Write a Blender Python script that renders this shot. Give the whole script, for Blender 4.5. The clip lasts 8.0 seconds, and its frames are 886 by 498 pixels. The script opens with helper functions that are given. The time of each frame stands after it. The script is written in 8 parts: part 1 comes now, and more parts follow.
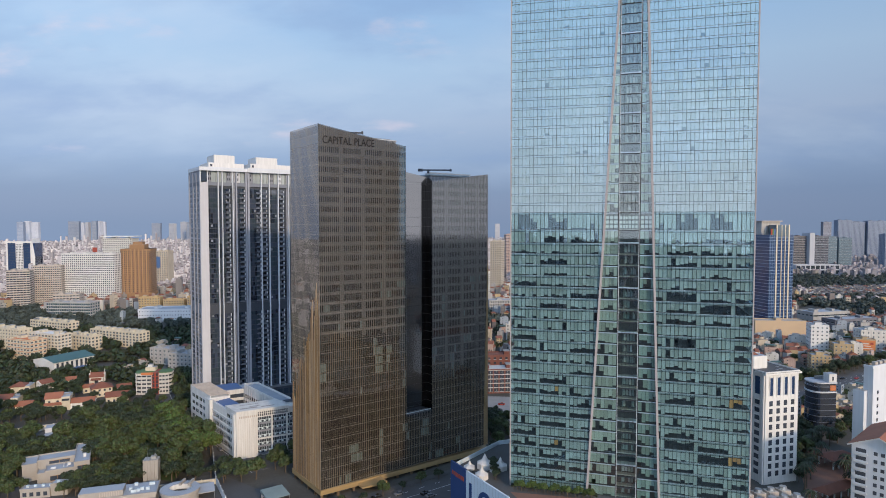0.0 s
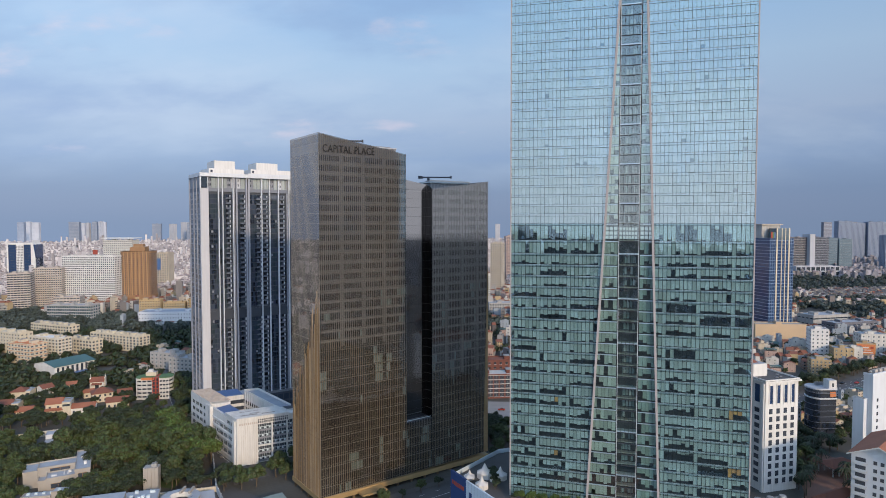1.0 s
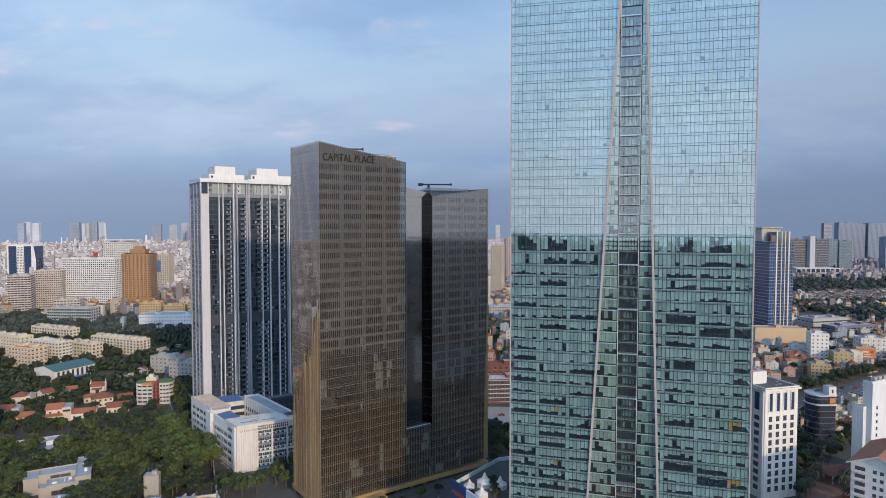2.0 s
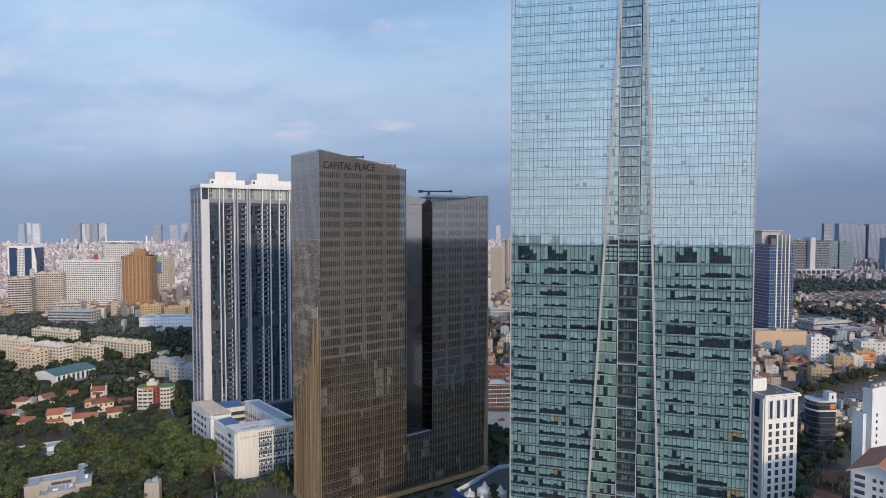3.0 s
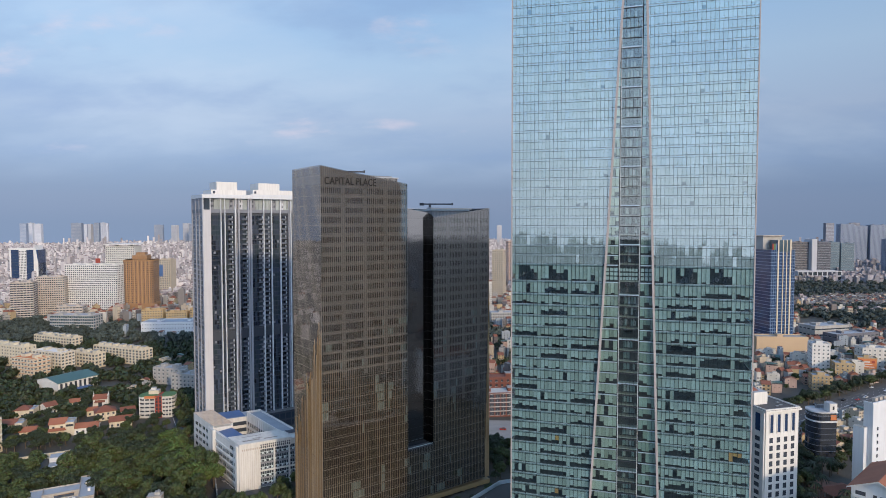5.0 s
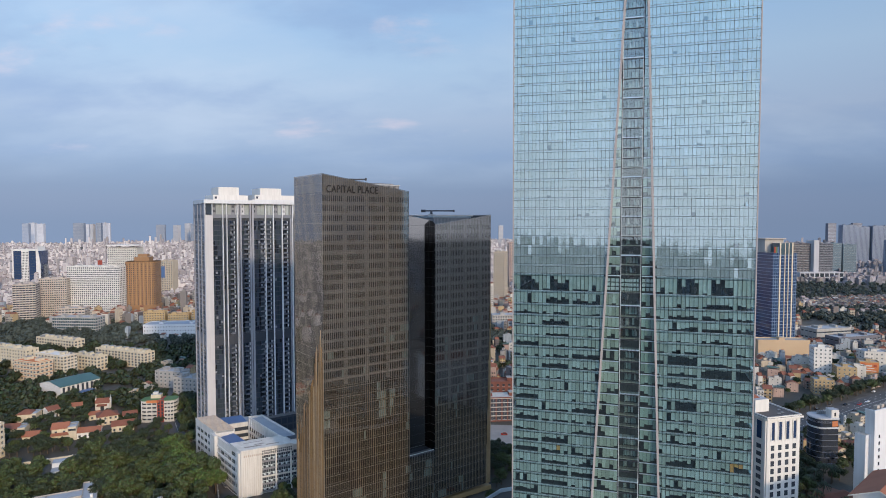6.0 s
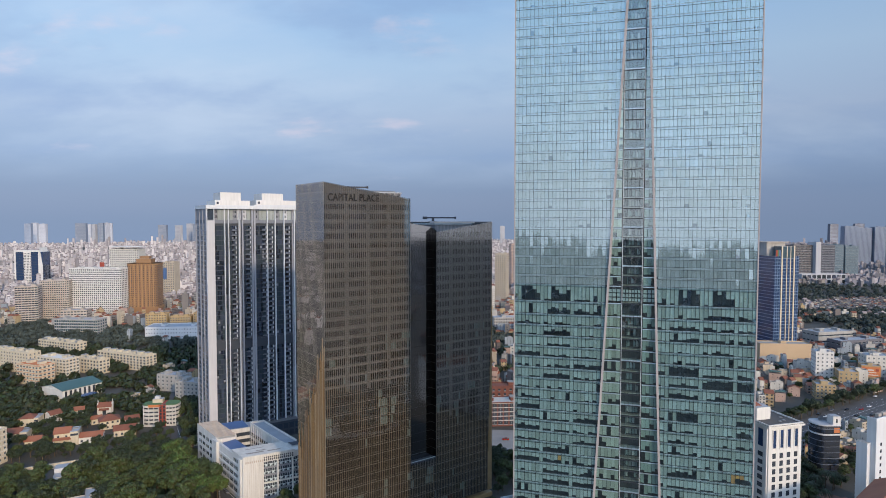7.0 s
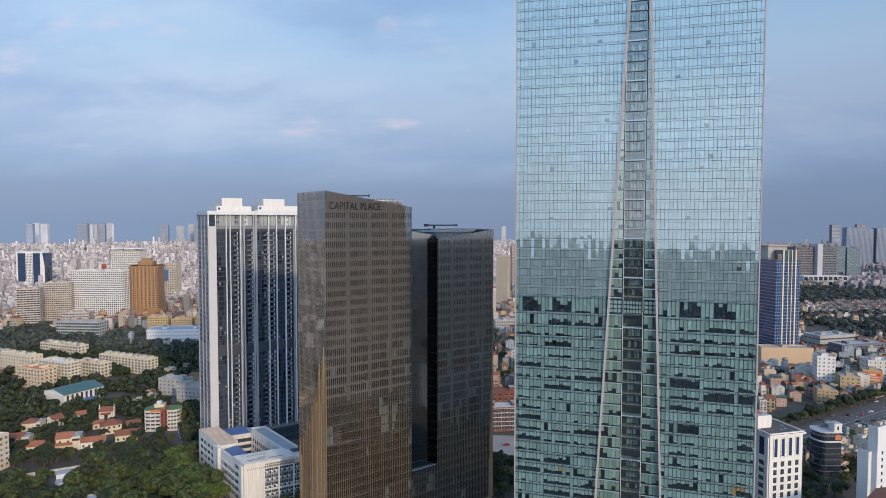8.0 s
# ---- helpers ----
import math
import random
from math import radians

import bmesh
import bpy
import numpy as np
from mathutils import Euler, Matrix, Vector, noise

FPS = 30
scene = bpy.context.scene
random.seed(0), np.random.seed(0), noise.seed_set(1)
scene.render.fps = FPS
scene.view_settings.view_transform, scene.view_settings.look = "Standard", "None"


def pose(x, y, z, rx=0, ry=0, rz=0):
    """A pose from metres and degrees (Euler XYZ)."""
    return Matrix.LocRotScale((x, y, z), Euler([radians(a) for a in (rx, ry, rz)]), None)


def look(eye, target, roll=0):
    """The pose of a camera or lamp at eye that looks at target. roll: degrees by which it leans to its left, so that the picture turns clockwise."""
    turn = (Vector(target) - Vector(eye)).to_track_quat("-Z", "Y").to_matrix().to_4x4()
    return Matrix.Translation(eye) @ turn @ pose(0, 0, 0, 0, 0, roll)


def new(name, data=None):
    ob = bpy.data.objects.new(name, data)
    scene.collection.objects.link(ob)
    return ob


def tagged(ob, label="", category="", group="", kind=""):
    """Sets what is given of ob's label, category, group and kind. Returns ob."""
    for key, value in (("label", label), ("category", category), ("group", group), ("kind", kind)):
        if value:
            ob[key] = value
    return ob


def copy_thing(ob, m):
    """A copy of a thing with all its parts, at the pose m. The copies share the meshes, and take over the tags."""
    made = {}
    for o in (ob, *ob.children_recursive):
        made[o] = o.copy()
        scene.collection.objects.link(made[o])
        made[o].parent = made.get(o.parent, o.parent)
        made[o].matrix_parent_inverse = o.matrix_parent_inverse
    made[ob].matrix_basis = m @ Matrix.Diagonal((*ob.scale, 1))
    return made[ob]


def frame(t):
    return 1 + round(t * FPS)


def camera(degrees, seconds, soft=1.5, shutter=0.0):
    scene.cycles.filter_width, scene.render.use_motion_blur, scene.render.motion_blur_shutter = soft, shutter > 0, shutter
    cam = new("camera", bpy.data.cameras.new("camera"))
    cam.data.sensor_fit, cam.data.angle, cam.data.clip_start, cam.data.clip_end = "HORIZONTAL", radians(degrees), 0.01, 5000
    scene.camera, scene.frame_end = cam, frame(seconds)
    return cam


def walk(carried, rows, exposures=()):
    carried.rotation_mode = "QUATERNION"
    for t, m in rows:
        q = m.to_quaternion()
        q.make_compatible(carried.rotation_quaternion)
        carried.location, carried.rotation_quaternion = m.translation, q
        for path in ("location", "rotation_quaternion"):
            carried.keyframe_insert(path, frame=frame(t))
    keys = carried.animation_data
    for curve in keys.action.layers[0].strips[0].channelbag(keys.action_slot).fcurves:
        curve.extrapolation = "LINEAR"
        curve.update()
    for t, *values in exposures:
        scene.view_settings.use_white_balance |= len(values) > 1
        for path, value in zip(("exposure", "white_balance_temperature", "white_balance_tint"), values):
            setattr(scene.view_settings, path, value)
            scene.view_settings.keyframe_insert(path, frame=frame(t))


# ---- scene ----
# The camera: a drone that rises about thirty metres.
cam = camera(71.7, 8.0, soft=0.95)
METRES, EYE, TILT, LEAN, TURN = 30.0, 124.0, -2.4, 0.0, 0.0
ROWS = [
    (0.0, 0.0, 0.0, 0.0, 0.0, 0.0, -0.0),
    (0.5, 0.003, -0.0052, 0.0646, 0.01, 0.01, 0.01),
    (1.0, 0.0042, -0.0095, 0.1281, 0.03, -0.01, 0.0),
    (1.5, 0.004, -0.0163, 0.1899, 0.03, 0.0, -0.02),
    (3.0, 0.0062, -0.0343, 0.3661, 0.07, 0.01, -0.02),
    (3.5, 0.0059, -0.0404, 0.4265, 0.08, -0.01, -0.01),
    (4.0, 0.0053, -0.0458, 0.4852, 0.1, -0.05, 0.0),
    (4.5, 0.0069, -0.0474, 0.5501, 0.13, -0.08, 0.01),
    (6.0, 0.0099, -0.0616, 0.7388, 0.33, -0.15, -0.01),
    (6.5, 0.0098, -0.0664, 0.8029, 0.4, -0.14, -0.04),
    (7.0, 0.01, -0.0699, 0.864, 0.47, -0.17, -0.05),
    (7.5, 0.01, -0.0739, 0.9292, 0.52, -0.18, -0.07),
    (8.0, 0.0112, -0.0772, 0.9964, 0.59, -0.18, -0.1),
]
walk(cam, [(t, pose(0, 0, EYE, TILT, LEAN, TURN) @ pose(METRES * x, METRES * y, METRES * z, 90 + pitch, roll, yaw)) for t, x, y, z, yaw, pitch, roll in ROWS])
scene.view_settings.exposure = 0.15

# ---- world and sun ----
SUN_EL, SUN_ROT = 19.0, 150.0
world = bpy.data.worlds.new("evening_sky")
scene.world = world
world.use_nodes = True


def build_world():
    nt = world.node_tree
    nt.nodes.clear()
    N = nt.nodes.new
    L = nt.links.new
    out = N("ShaderNodeOutputWorld")
    bg = N("ShaderNodeBackground")
    bg.inputs["Strength"].default_value = 0.1
    sky = N("ShaderNodeTexSky")
    sky.sky_type = "NISHITA"
    sky.sun_disc = False
    sky.sun_elevation = radians(SUN_EL)
    sky.sun_rotation = radians(SUN_ROT)
    sky.altitude = 50
    sky.air_density = 1.6
    sky.dust_density = 1.5
    sky.ozone_density = 2.0
    tc = N("ShaderNodeTexCoord")
    # flat cloud layer: the direction divided by its height gives the place on a ceiling far up
    sep = N("ShaderNodeSeparateXYZ")
    L(tc.outputs["Generated"], sep.inputs[0])
    el = N("ShaderNodeMath"); el.operation = "MAXIMUM"; el.inputs[1].default_value = 0.0
    L(sep.outputs["Z"], el.inputs[0])
    den = N("ShaderNodeMath"); den.operation = "ADD"; den.inputs[1].default_value = 0.3
    L(el.outputs[0], den.inputs[0])
    dx = N("ShaderNodeMath"); dx.operation = "DIVIDE"
    dy = N("ShaderNodeMath"); dy.operation = "DIVIDE"
    L(sep.outputs["X"], dx.inputs[0]); L(den.outputs[0], dx.inputs[1])
    L(sep.outputs["Y"], dy.inputs[0]); L(den.outputs[0], dy.inputs[1])
    com = N("ShaderNodeCombineXYZ")
    L(dx.outputs[0], com.inputs[0]); L(dy.outputs[0], com.inputs[1])

    def clouds(scale, detail, lo, hi, off, rough=0.55):
        mp = N("ShaderNodeMapping")
        mp.inputs["Location"].default_value = off
        mp.inputs["Scale"].default_value = (0.8, 1.25, 1.0)
        L(com.outputs[0], mp.inputs[0])
        nz = N("ShaderNodeTexNoise")
        nz.inputs["Scale"].default_value = scale
        nz.inputs["Detail"].default_value = detail
        nz.inputs["Roughness"].default_value = rough
        L(mp.outputs[0], nz.inputs["Vector"])
        mr = N("ShaderNodeMapRange")
        mr.interpolation_type = "SMOOTHSTEP"
        mr.inputs["From Min"].default_value = lo
        mr.inputs["From Max"].default_value = hi
        L(nz.outputs["Fac"], mr.inputs["Value"])
        return mr.outputs[0]

    def mix(fac, a, b):
        m = N("ShaderNodeMix"); m.data_type = "RGBA"
        if isinstance(fac, float):
            m.inputs[0].default_value = fac
        else:
            L(fac, m.inputs[0])
        L(a, m.inputs[6])
        if isinstance(b, tuple):
            m.inputs[7].default_value = (*b, 1)
        else:
            L(b, m.inputs[7])
        return m.outputs[2]

    # thin evening veil: deeper blue low down, brighter above, and clearer towards the low sun
    ramp = N("ShaderNodeValToRGB")
    e = ramp.color_ramp.elements
    e[0].position = 0.0; e[0].color = (2.1, 3.0, 4.8, 1)
    e[1].position = 1.0; e[1].color = (2.0, 3.6, 6.8, 1)
    for p, c in ((0.05, (1.85, 2.9, 5.05)), (0.1, (2.4, 3.6, 6.1)), (0.16, (3.7, 4.8, 7.0)), (0.24, (4.0, 5.6, 7.9)), (0.36, (3.0, 5.1, 8.2)), (0.55, (2.3, 4.3, 7.8))):
        k = ramp.color_ramp.elements.new(p)
        k.color = (*c, 1)
    L(el.outputs[0], ramp.inputs[0])
    dot = N("ShaderNodeVectorMath"); dot.operation = "DOT_PRODUCT"
    L(tc.outputs["Generated"], dot.inputs[0])
    dot.inputs[1].default_value = (math.sin(radians(SUN_ROT)), math.cos(radians(SUN_ROT)), 0)
    veil = N("ShaderNodeMapRange")
    veil.inputs["From Min"].default_value = -0.2; veil.inputs["From Max"].default_value = 1.0
    veil.inputs["To Min"].default_value = 0.86; veil.inputs["To Max"].default_value = 0.5
    L(dot.outputs["Value"], veil.inputs["Value"])
    base = mix(veil.outputs[0], sky.outputs[0], ramp.outputs[0])
    # pale band of light low over the horizon on the sun's side
    band = N("ShaderNodeMapRange"); band.interpolation_type = "SMOOTHSTEP"
    band.inputs["From Min"].default_value = 0.34; band.inputs["From Max"].default_value = 0.0
    L(el.outputs[0], band.inputs["Value"])
    side = N("ShaderNodeMapRange"); side.interpolation_type = "SMOOTHSTEP"
    side.inputs["From Min"].default_value = 0.05; side.inputs["From Max"].default_value = 0.9
    L(dot.outputs["Value"], side.inputs["Value"])
    bs = N("ShaderNodeMath"); bs.operation = "MULTIPLY"
    L(band.outputs[0], bs.inputs[0]); L(side.outputs[0], bs.inputs[1])
    base = mix(bs.outputs[0], base, (4.9, 5.0, 5.5))
    low = N("ShaderNodeMapRange"); low.interpolation_type = "SMOOTHSTEP"
    low.inputs["From Min"].default_value = 0.03; low.inputs["From Max"].default_value = 0.16
    L(el.outputs[0], low.inputs["Value"])

    def faded(mask, k):
        a = N("ShaderNodeMath"); a.operation = "MULTIPLY"; a.inputs[1].default_value = k
        L(mask, a.inputs[0])
        b = N("ShaderNodeMath"); b.operation = "MULTIPLY"
        L(a.outputs[0], b.inputs[0]); L(low.outputs[0], b.inputs[1])
        return b.outputs[0]

    c1 = mix(faded(clouds(1.5, 5, 0.42, 0.75, (2.9, 0.4, 0)), 0.55), base, (5.2, 6.3, 7.9))
    c2 = mix(faded(clouds(2.3, 6, 0.46, 0.72, (4.2, 7.1, 0)), 0.5), c1, (2.5, 3.7, 6.1))
    c2 = mix(faded(clouds(2.6, 6, 0.6, 0.74, (0.3, 3.3, 0)), 0.6), c2, (6.2, 6.0, 7.2))
    # the sky is brighter round the low sun
    glow = N("ShaderNodeMapRange"); glow.interpolation_type = "SMOOTHSTEP"
    glow.inputs["From Min"].default_value = -0.1; glow.inputs["From Max"].default_value = 1.0
    glow.inputs["To Min"].default_value = 1.0; glow.inputs["To Max"].default_value = 2.9
    L(dot.outputs["Value"], glow.inputs["Value"])
    sc = N("ShaderNodeVectorMath"); sc.operation = "SCALE"
    tilt = N("ShaderNodeMapRange")
    tilt.inputs["From Min"].default_value = -0.55; tilt.inputs["From Max"].default_value = 0.6
    tilt.inputs["To Min"].default_value = 1.05; tilt.inputs["To Max"].default_value = 0.84
    L(sep.outputs["X"], tilt.inputs["Value"])
    gt = N("ShaderNodeMath"); gt.operation = "MULTIPLY"
    L(glow.outputs[0], gt.inputs[0]); L(tilt.outputs[0], gt.inputs[1])
    L(c2, sc.inputs[0]); L(gt.outputs[0], sc.inputs["Scale"])
    c2 = sc.outputs[0]
    L(c2, bg.inputs["Color"])
    L(bg.outputs[0], out.inputs[0])


build_world()
sun = new("sun", bpy.data.lights.new("sun", "SUN"))
sun.data.energy = 2.35
sun.data.angle = radians(3.0)
sun.data.color = (1.0, 0.77, 0.53)
_s = Vector((math.sin(radians(SUN_ROT)) * math.cos(radians(SUN_EL)), math.cos(radians(SUN_ROT)) * math.cos(radians(SUN_EL)), math.sin(radians(SUN_EL))))
sun.matrix_world = look(_s * 1000, (0, 0, 0))

# ---- materials ----
def mat(name, colour, rough=0.8, metal=0.0, vary=0.12, scale=0.6, fine=6.0, bump=0.0, rnd=0.0, streak=0.0, spec=0.4):
    """Painted, rendered or natural surface: two scales of tone, optional rain streaks, tone by thing."""
    m = bpy.data.materials.new(name)
    m.use_nodes = True
    nt = m.node_tree
    N, L = nt.nodes.new, nt.links.new
    p = nt.nodes["Principled BSDF"]
    p.inputs["Roughness"].default_value = rough
    p.inputs["Metallic"].default_value = metal
    p.inputs["Specular IOR Level"].default_value = spec
    geo = N("ShaderNodeNewGeometry")
    n1 = N("ShaderNodeTexNoise"); n1.inputs["Scale"].default_value = scale * 0.25; n1.inputs["Detail"].default_value = 4
    n2 = N("ShaderNodeTexNoise"); n2.inputs["Scale"].default_value = fine; n2.inputs["Detail"].default_value = 3
    L(geo.outputs["Position"], n1.inputs["Vector"])
    L(geo.outputs["Position"], n2.inputs["Vector"])
    a = N("ShaderNodeMath"); a.operation = "MULTIPLY_ADD"; a.inputs[1].default_value = vary * 2.4; a.inputs[2].default_value = 1 - vary * 1.2
    L(n1.outputs["Fac"], a.inputs[0])
    b = N("ShaderNodeMath"); b.operation = "MULTIPLY_ADD"; b.inputs[1].default_value = vary * 1.2; b.inputs[2].default_value = 1 - vary * 0.6
    L(n2.outputs["Fac"], b.inputs[0])
    ab = N("ShaderNodeMath"); ab.operation = "MULTIPLY"
    L(a.outputs[0], ab.inputs[0]); L(b.outputs[0], ab.inputs[1])
    val = ab.outputs[0]
    if streak:
        mp = N("ShaderNodeMapping"); mp.inputs["Scale"].default_value = (1.1, 1.1, 0.06)
        L(geo.outputs["Position"], mp.inputs[0])
        n3 = N("ShaderNodeTexNoise"); n3.inputs["Scale"].default_value = 1.0; n3.inputs["Detail"].default_value = 5
        L(mp.outputs[0], n3.inputs["Vector"])
        c = N("ShaderNodeMapRange"); c.inputs["From Min"].default_value = 0.35; c.inputs["From Max"].default_value = 0.75
        c.inputs["To Min"].default_value = 1.0; c.inputs["To Max"].default_value = 1 - streak
        L(n3.outputs["Fac"], c.inputs["Value"])
        d = N("ShaderNodeMath"); d.operation = "MULTIPLY"
        L(val, d.inputs[0]); L(c.outputs[0], d.inputs[1])
        val = d.outputs[0]
    hsv = N("ShaderNodeHueSaturation")
    hsv.inputs["Color"].default_value = (*colour, 1)
    L(val, hsv.inputs["Value"])
    if rnd:
        r = N("ShaderNodeMath"); r.operation = "MULTIPLY_ADD"; r.inputs[1].default_value = rnd * 0.12; r.inputs[2].default_value = 0.5 - rnd * 0.06
        L(geo.outputs["Random Per Island"], r.inputs[0])
        L(r.outputs[0], hsv.inputs["Hue"])
        q = N("ShaderNodeMath"); q.operation = "MULTIPLY_ADD"; q.inputs[1].default_value = rnd; q.inputs[2].default_value = 1 - rnd * 0.5
        L(geo.outputs["Random Per Island"], q.inputs[0])
        q2 = N("ShaderNodeMath"); q2.operation = "MULTIPLY"
        L(val, q2.inputs[0]); L(q.outputs[0], q2.inputs[1])
        L(q2.outputs[0], hsv.inputs["Value"])
    L(hsv.outputs[0], p.inputs["Base Color"])
    if bump:
        bp = N("ShaderNodeBump"); bp.inputs["Strength"].default_value = bump; bp.inputs["Distance"].default_value = 0.1
        L(n2.outputs["Fac"], bp.inputs["Height"])
        L(bp.outputs[0], p.inputs["Normal"])
    return m


def glass(name, tint, gloss, reflect, rough=0.02, wobble=0.0):
    """Coated curtain-wall glass: part mirror, part tinted and clear."""
    m = bpy.data.materials.new(name)
    m.use_nodes = True
    nt = m.node_tree
    nt.nodes.clear()
    N, L = nt.nodes.new, nt.links.new
    out = N("ShaderNodeOutputMaterial")
    tr = N("ShaderNodeBsdfTransparent"); tr.inputs[0].default_value = (*tint, 1)
    gl = N("ShaderNodeBsdfGlossy"); gl.inputs["Color"].default_value = (*gloss, 1); gl.inputs["Roughness"].default_value = rough
    # a thin pane mirrors alike from both sides, more at a glancing angle
    fr = N("ShaderNodeLayerWeight"); fr.inputs["Blend"].default_value = 0.5
    pw = N("ShaderNodeMath"); pw.operation = "POWER"; pw.inputs[1].default_value = 5.0
    L(fr.outputs["Facing"], pw.inputs[0])
    ad = N("ShaderNodeMath"); ad.operation = "ADD"; ad.inputs[1].default_value = reflect + 0.05; ad.use_clamp = True
    L(pw.outputs[0], ad.inputs[0])
    mx = N("ShaderNodeMixShader")
    L(ad.outputs[0], mx.inputs[0]); L(tr.outputs[0], mx.inputs[1]); L(gl.outputs[0], mx.inputs[2])
    if wobble:
        geo = N("ShaderNodeNewGeometry")
        nz = N("ShaderNodeTexNoise"); nz.inputs["Scale"].default_value = 0.35; nz.inputs["Detail"].default_value = 2
        L(geo.outputs["Position"], nz.inputs["Vector"])
        bp = N("ShaderNodeBump"); bp.inputs["Strength"].default_value = wobble; bp.inputs["Distance"].default_value = 0.05
        L(nz.outputs["Fac"], bp.inputs["Height"])
        L(bp.outputs[0], gl.inputs["Normal"])
    L(mx.outputs[0], out.inputs[0])
    return m


def window_mat(name, colour, reflect=0.25, rough=0.08, rnd=0.6):
    """Window glass before a dark room, seen from far off."""
    m = mat(name, colour, rough=rough, vary=0.2, scale=0.5, fine=1.5, rnd=rnd, spec=1.0)
    m.node_tree.nodes["Principled BSDF"].inputs["Coat Weight"].default_value = reflect
    m.node_tree.nodes["Principled BSDF"].inputs["Coat Roughness"].default_value = 0.05
    return m


M = {}
M["glass_green"] = glass("green_glass", (0.86, 0.97, 0.985), (0.58, 0.83, 0.97), 0.14, wobble=0.05)
M["glass_upper"] = glass("upper_mirror_glass", (0.86, 0.97, 0.985), (0.68, 0.83, 0.92), 0.23, rough=0.05, wobble=0.05)
M["glass_slot"] = glass("grey_glass", (0.74, 0.88, 0.85), (0.8, 0.92, 0.95), 0.16)
M["blind"] = mat("blind_fabric", (0.27, 0.345, 0.325), vary=0.12, scale=0.5, fine=2, rnd=0.42)
M["curtain"] = mat("room_curtain", (0.315, 0.36, 0.368), vary=0.1, scale=0.5, fine=2, rnd=0.3)
M["win_bronze"] = mat("bronze_window", (0.070, 0.061, 0.052), rough=0.5, vary=0.3, scale=0.8, fine=2, rnd=0.9)
M["win_brown"] = mat("brown_window", (0.048, 0.042, 0.036), rough=0.5, vary=0.3, scale=0.8, fine=2, rnd=0.9)
# Gold and tan of the sunlit corner, held in the base colours.
M["lit_gold_fin"] = mat("sunlit_deep_gold", (0.37, 0.235, 0.11), rough=0.45, metal=0.3, vary=0.1)
M["sunlit_tan_panel"] = mat("sunlit_tan_panel", (0.29, 0.23, 0.17), rough=0.5, metal=0.2, vary=0.15, streak=0.2)
M["roof_white"] = mat("stained_white_roof", (0.60, 0.575, 0.53), vary=0.2, scale=1.2, fine=1.0)
M["blind_orange"] = mat("orange_blind", (0.38, 0.22, 0.07), vary=0.06, rnd=0.2)
# The darkness of unlit rooms is put into this near-black.
M["interior"] = mat("unlit_interior", (0.026, 0.034, 0.042), vary=0.5, scale=1.2, fine=2.5, rnd=0.4)
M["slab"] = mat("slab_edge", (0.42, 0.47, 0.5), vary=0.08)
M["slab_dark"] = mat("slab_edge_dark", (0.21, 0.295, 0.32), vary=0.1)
M["blind_warm"] = mat("warm_blind", (0.38, 0.42, 0.385), vary=0.08, rnd=0.5)
M["fin_gold"] = mat("sunlit_fin_low", (0.28, 0.225, 0.15), rough=0.45, metal=0.2, vary=0.1)
M["mullion"] = mat("dark_mullion", (0.012, 0.022, 0.028), rough=0.5, vary=0.05, spec=0.25)
# Steel transoms; the blue sky sheen on them is tinted into the colour.
M["transom"] = mat("blue_sheen_transom", (0.42, 0.54, 0.62), rough=0.35, metal=0.7, vary=0.05)
M["pink_stone"] = mat("pink_granite", (0.37, 0.34, 0.335), rough=0.5, vary=0.1, streak=0.12)
M["white_strip"] = mat("white_aluminium", (0.50, 0.57, 0.60), rough=0.4, vary=0.05)
M["bronze_glass"] = glass("bronze_glass", (0.63, 0.61, 0.59), (0.80, 0.82, 0.85), 0.125, rough=0.06, wobble=0.3)
M["dark_glass"] = glass("dark_glass", (0.08, 0.08, 0.08), (0.5, 0.52, 0.55), 0.06, wobble=0.1)
M["recess_glass"] = glass("recess_glass", (0.1, 0.1, 0.1), (0.84, 0.84, 0.86), 0.2, rough=0.06, wobble=0.2)
M["bronze"] = mat("bronze_spandrel", (0.28, 0.268, 0.25), rough=0.35, metal=0.3, vary=0.1)
# Spandrel bronze again, with the dark reflections of the lower storeys in it.
M["bronze_dark_mirror"] = mat("dark_mirror_panels", (0.066, 0.062, 0.055), rough=0.4, metal=0.3, vary=0.2, scale=0.5)
M["side_glass"] = glass("side_mirror_glass", (0.5, 0.48, 0.46), (0.82, 0.84, 0.88), 0.30, wobble=0.25)
M["gold_fin_pale"] = mat("pale_gold_fin", (0.52, 0.40, 0.26), rough=0.45, metal=0.3, vary=0.12)
M["gold_fin_brown"] = mat("brown_gold_fin", (0.19, 0.13, 0.08), rough=0.5, metal=0.3, vary=0.12)
M["fin"] = mat("gold_fin_thin", (0.30, 0.28, 0.25), rough=0.45, metal=0.3, vary=0.08)
M["gold"] = mat("gold_belt", (0.42, 0.29, 0.14), rough=0.4, metal=0.35, vary=0.08)
M["black"] = mat("black_letters", (0.02, 0.02, 0.022), rough=0.4, vary=0.05)
M["white"] = mat("white_render", (0.66, 0.645, 0.62), vary=0.07, streak=0.16, bump=0.1)
M["white_cool"] = mat("white_panels", (0.60, 0.615, 0.64), vary=0.06, streak=0.08)
M["grey"] = mat("grey_render", (0.36, 0.36, 0.37), vary=0.12, streak=0.2)
M["dark_grey"] = mat("dark_grey_panels", (0.036, 0.044, 0.06), rough=0.5, vary=0.15)
M["cream"] = mat("cream_render", (0.60, 0.525, 0.40), vary=0.16, streak=0.2, bump=0.1)
M["yellow"] = mat("yellow_render", (0.46, 0.33, 0.17), vary=0.1, streak=0.25)
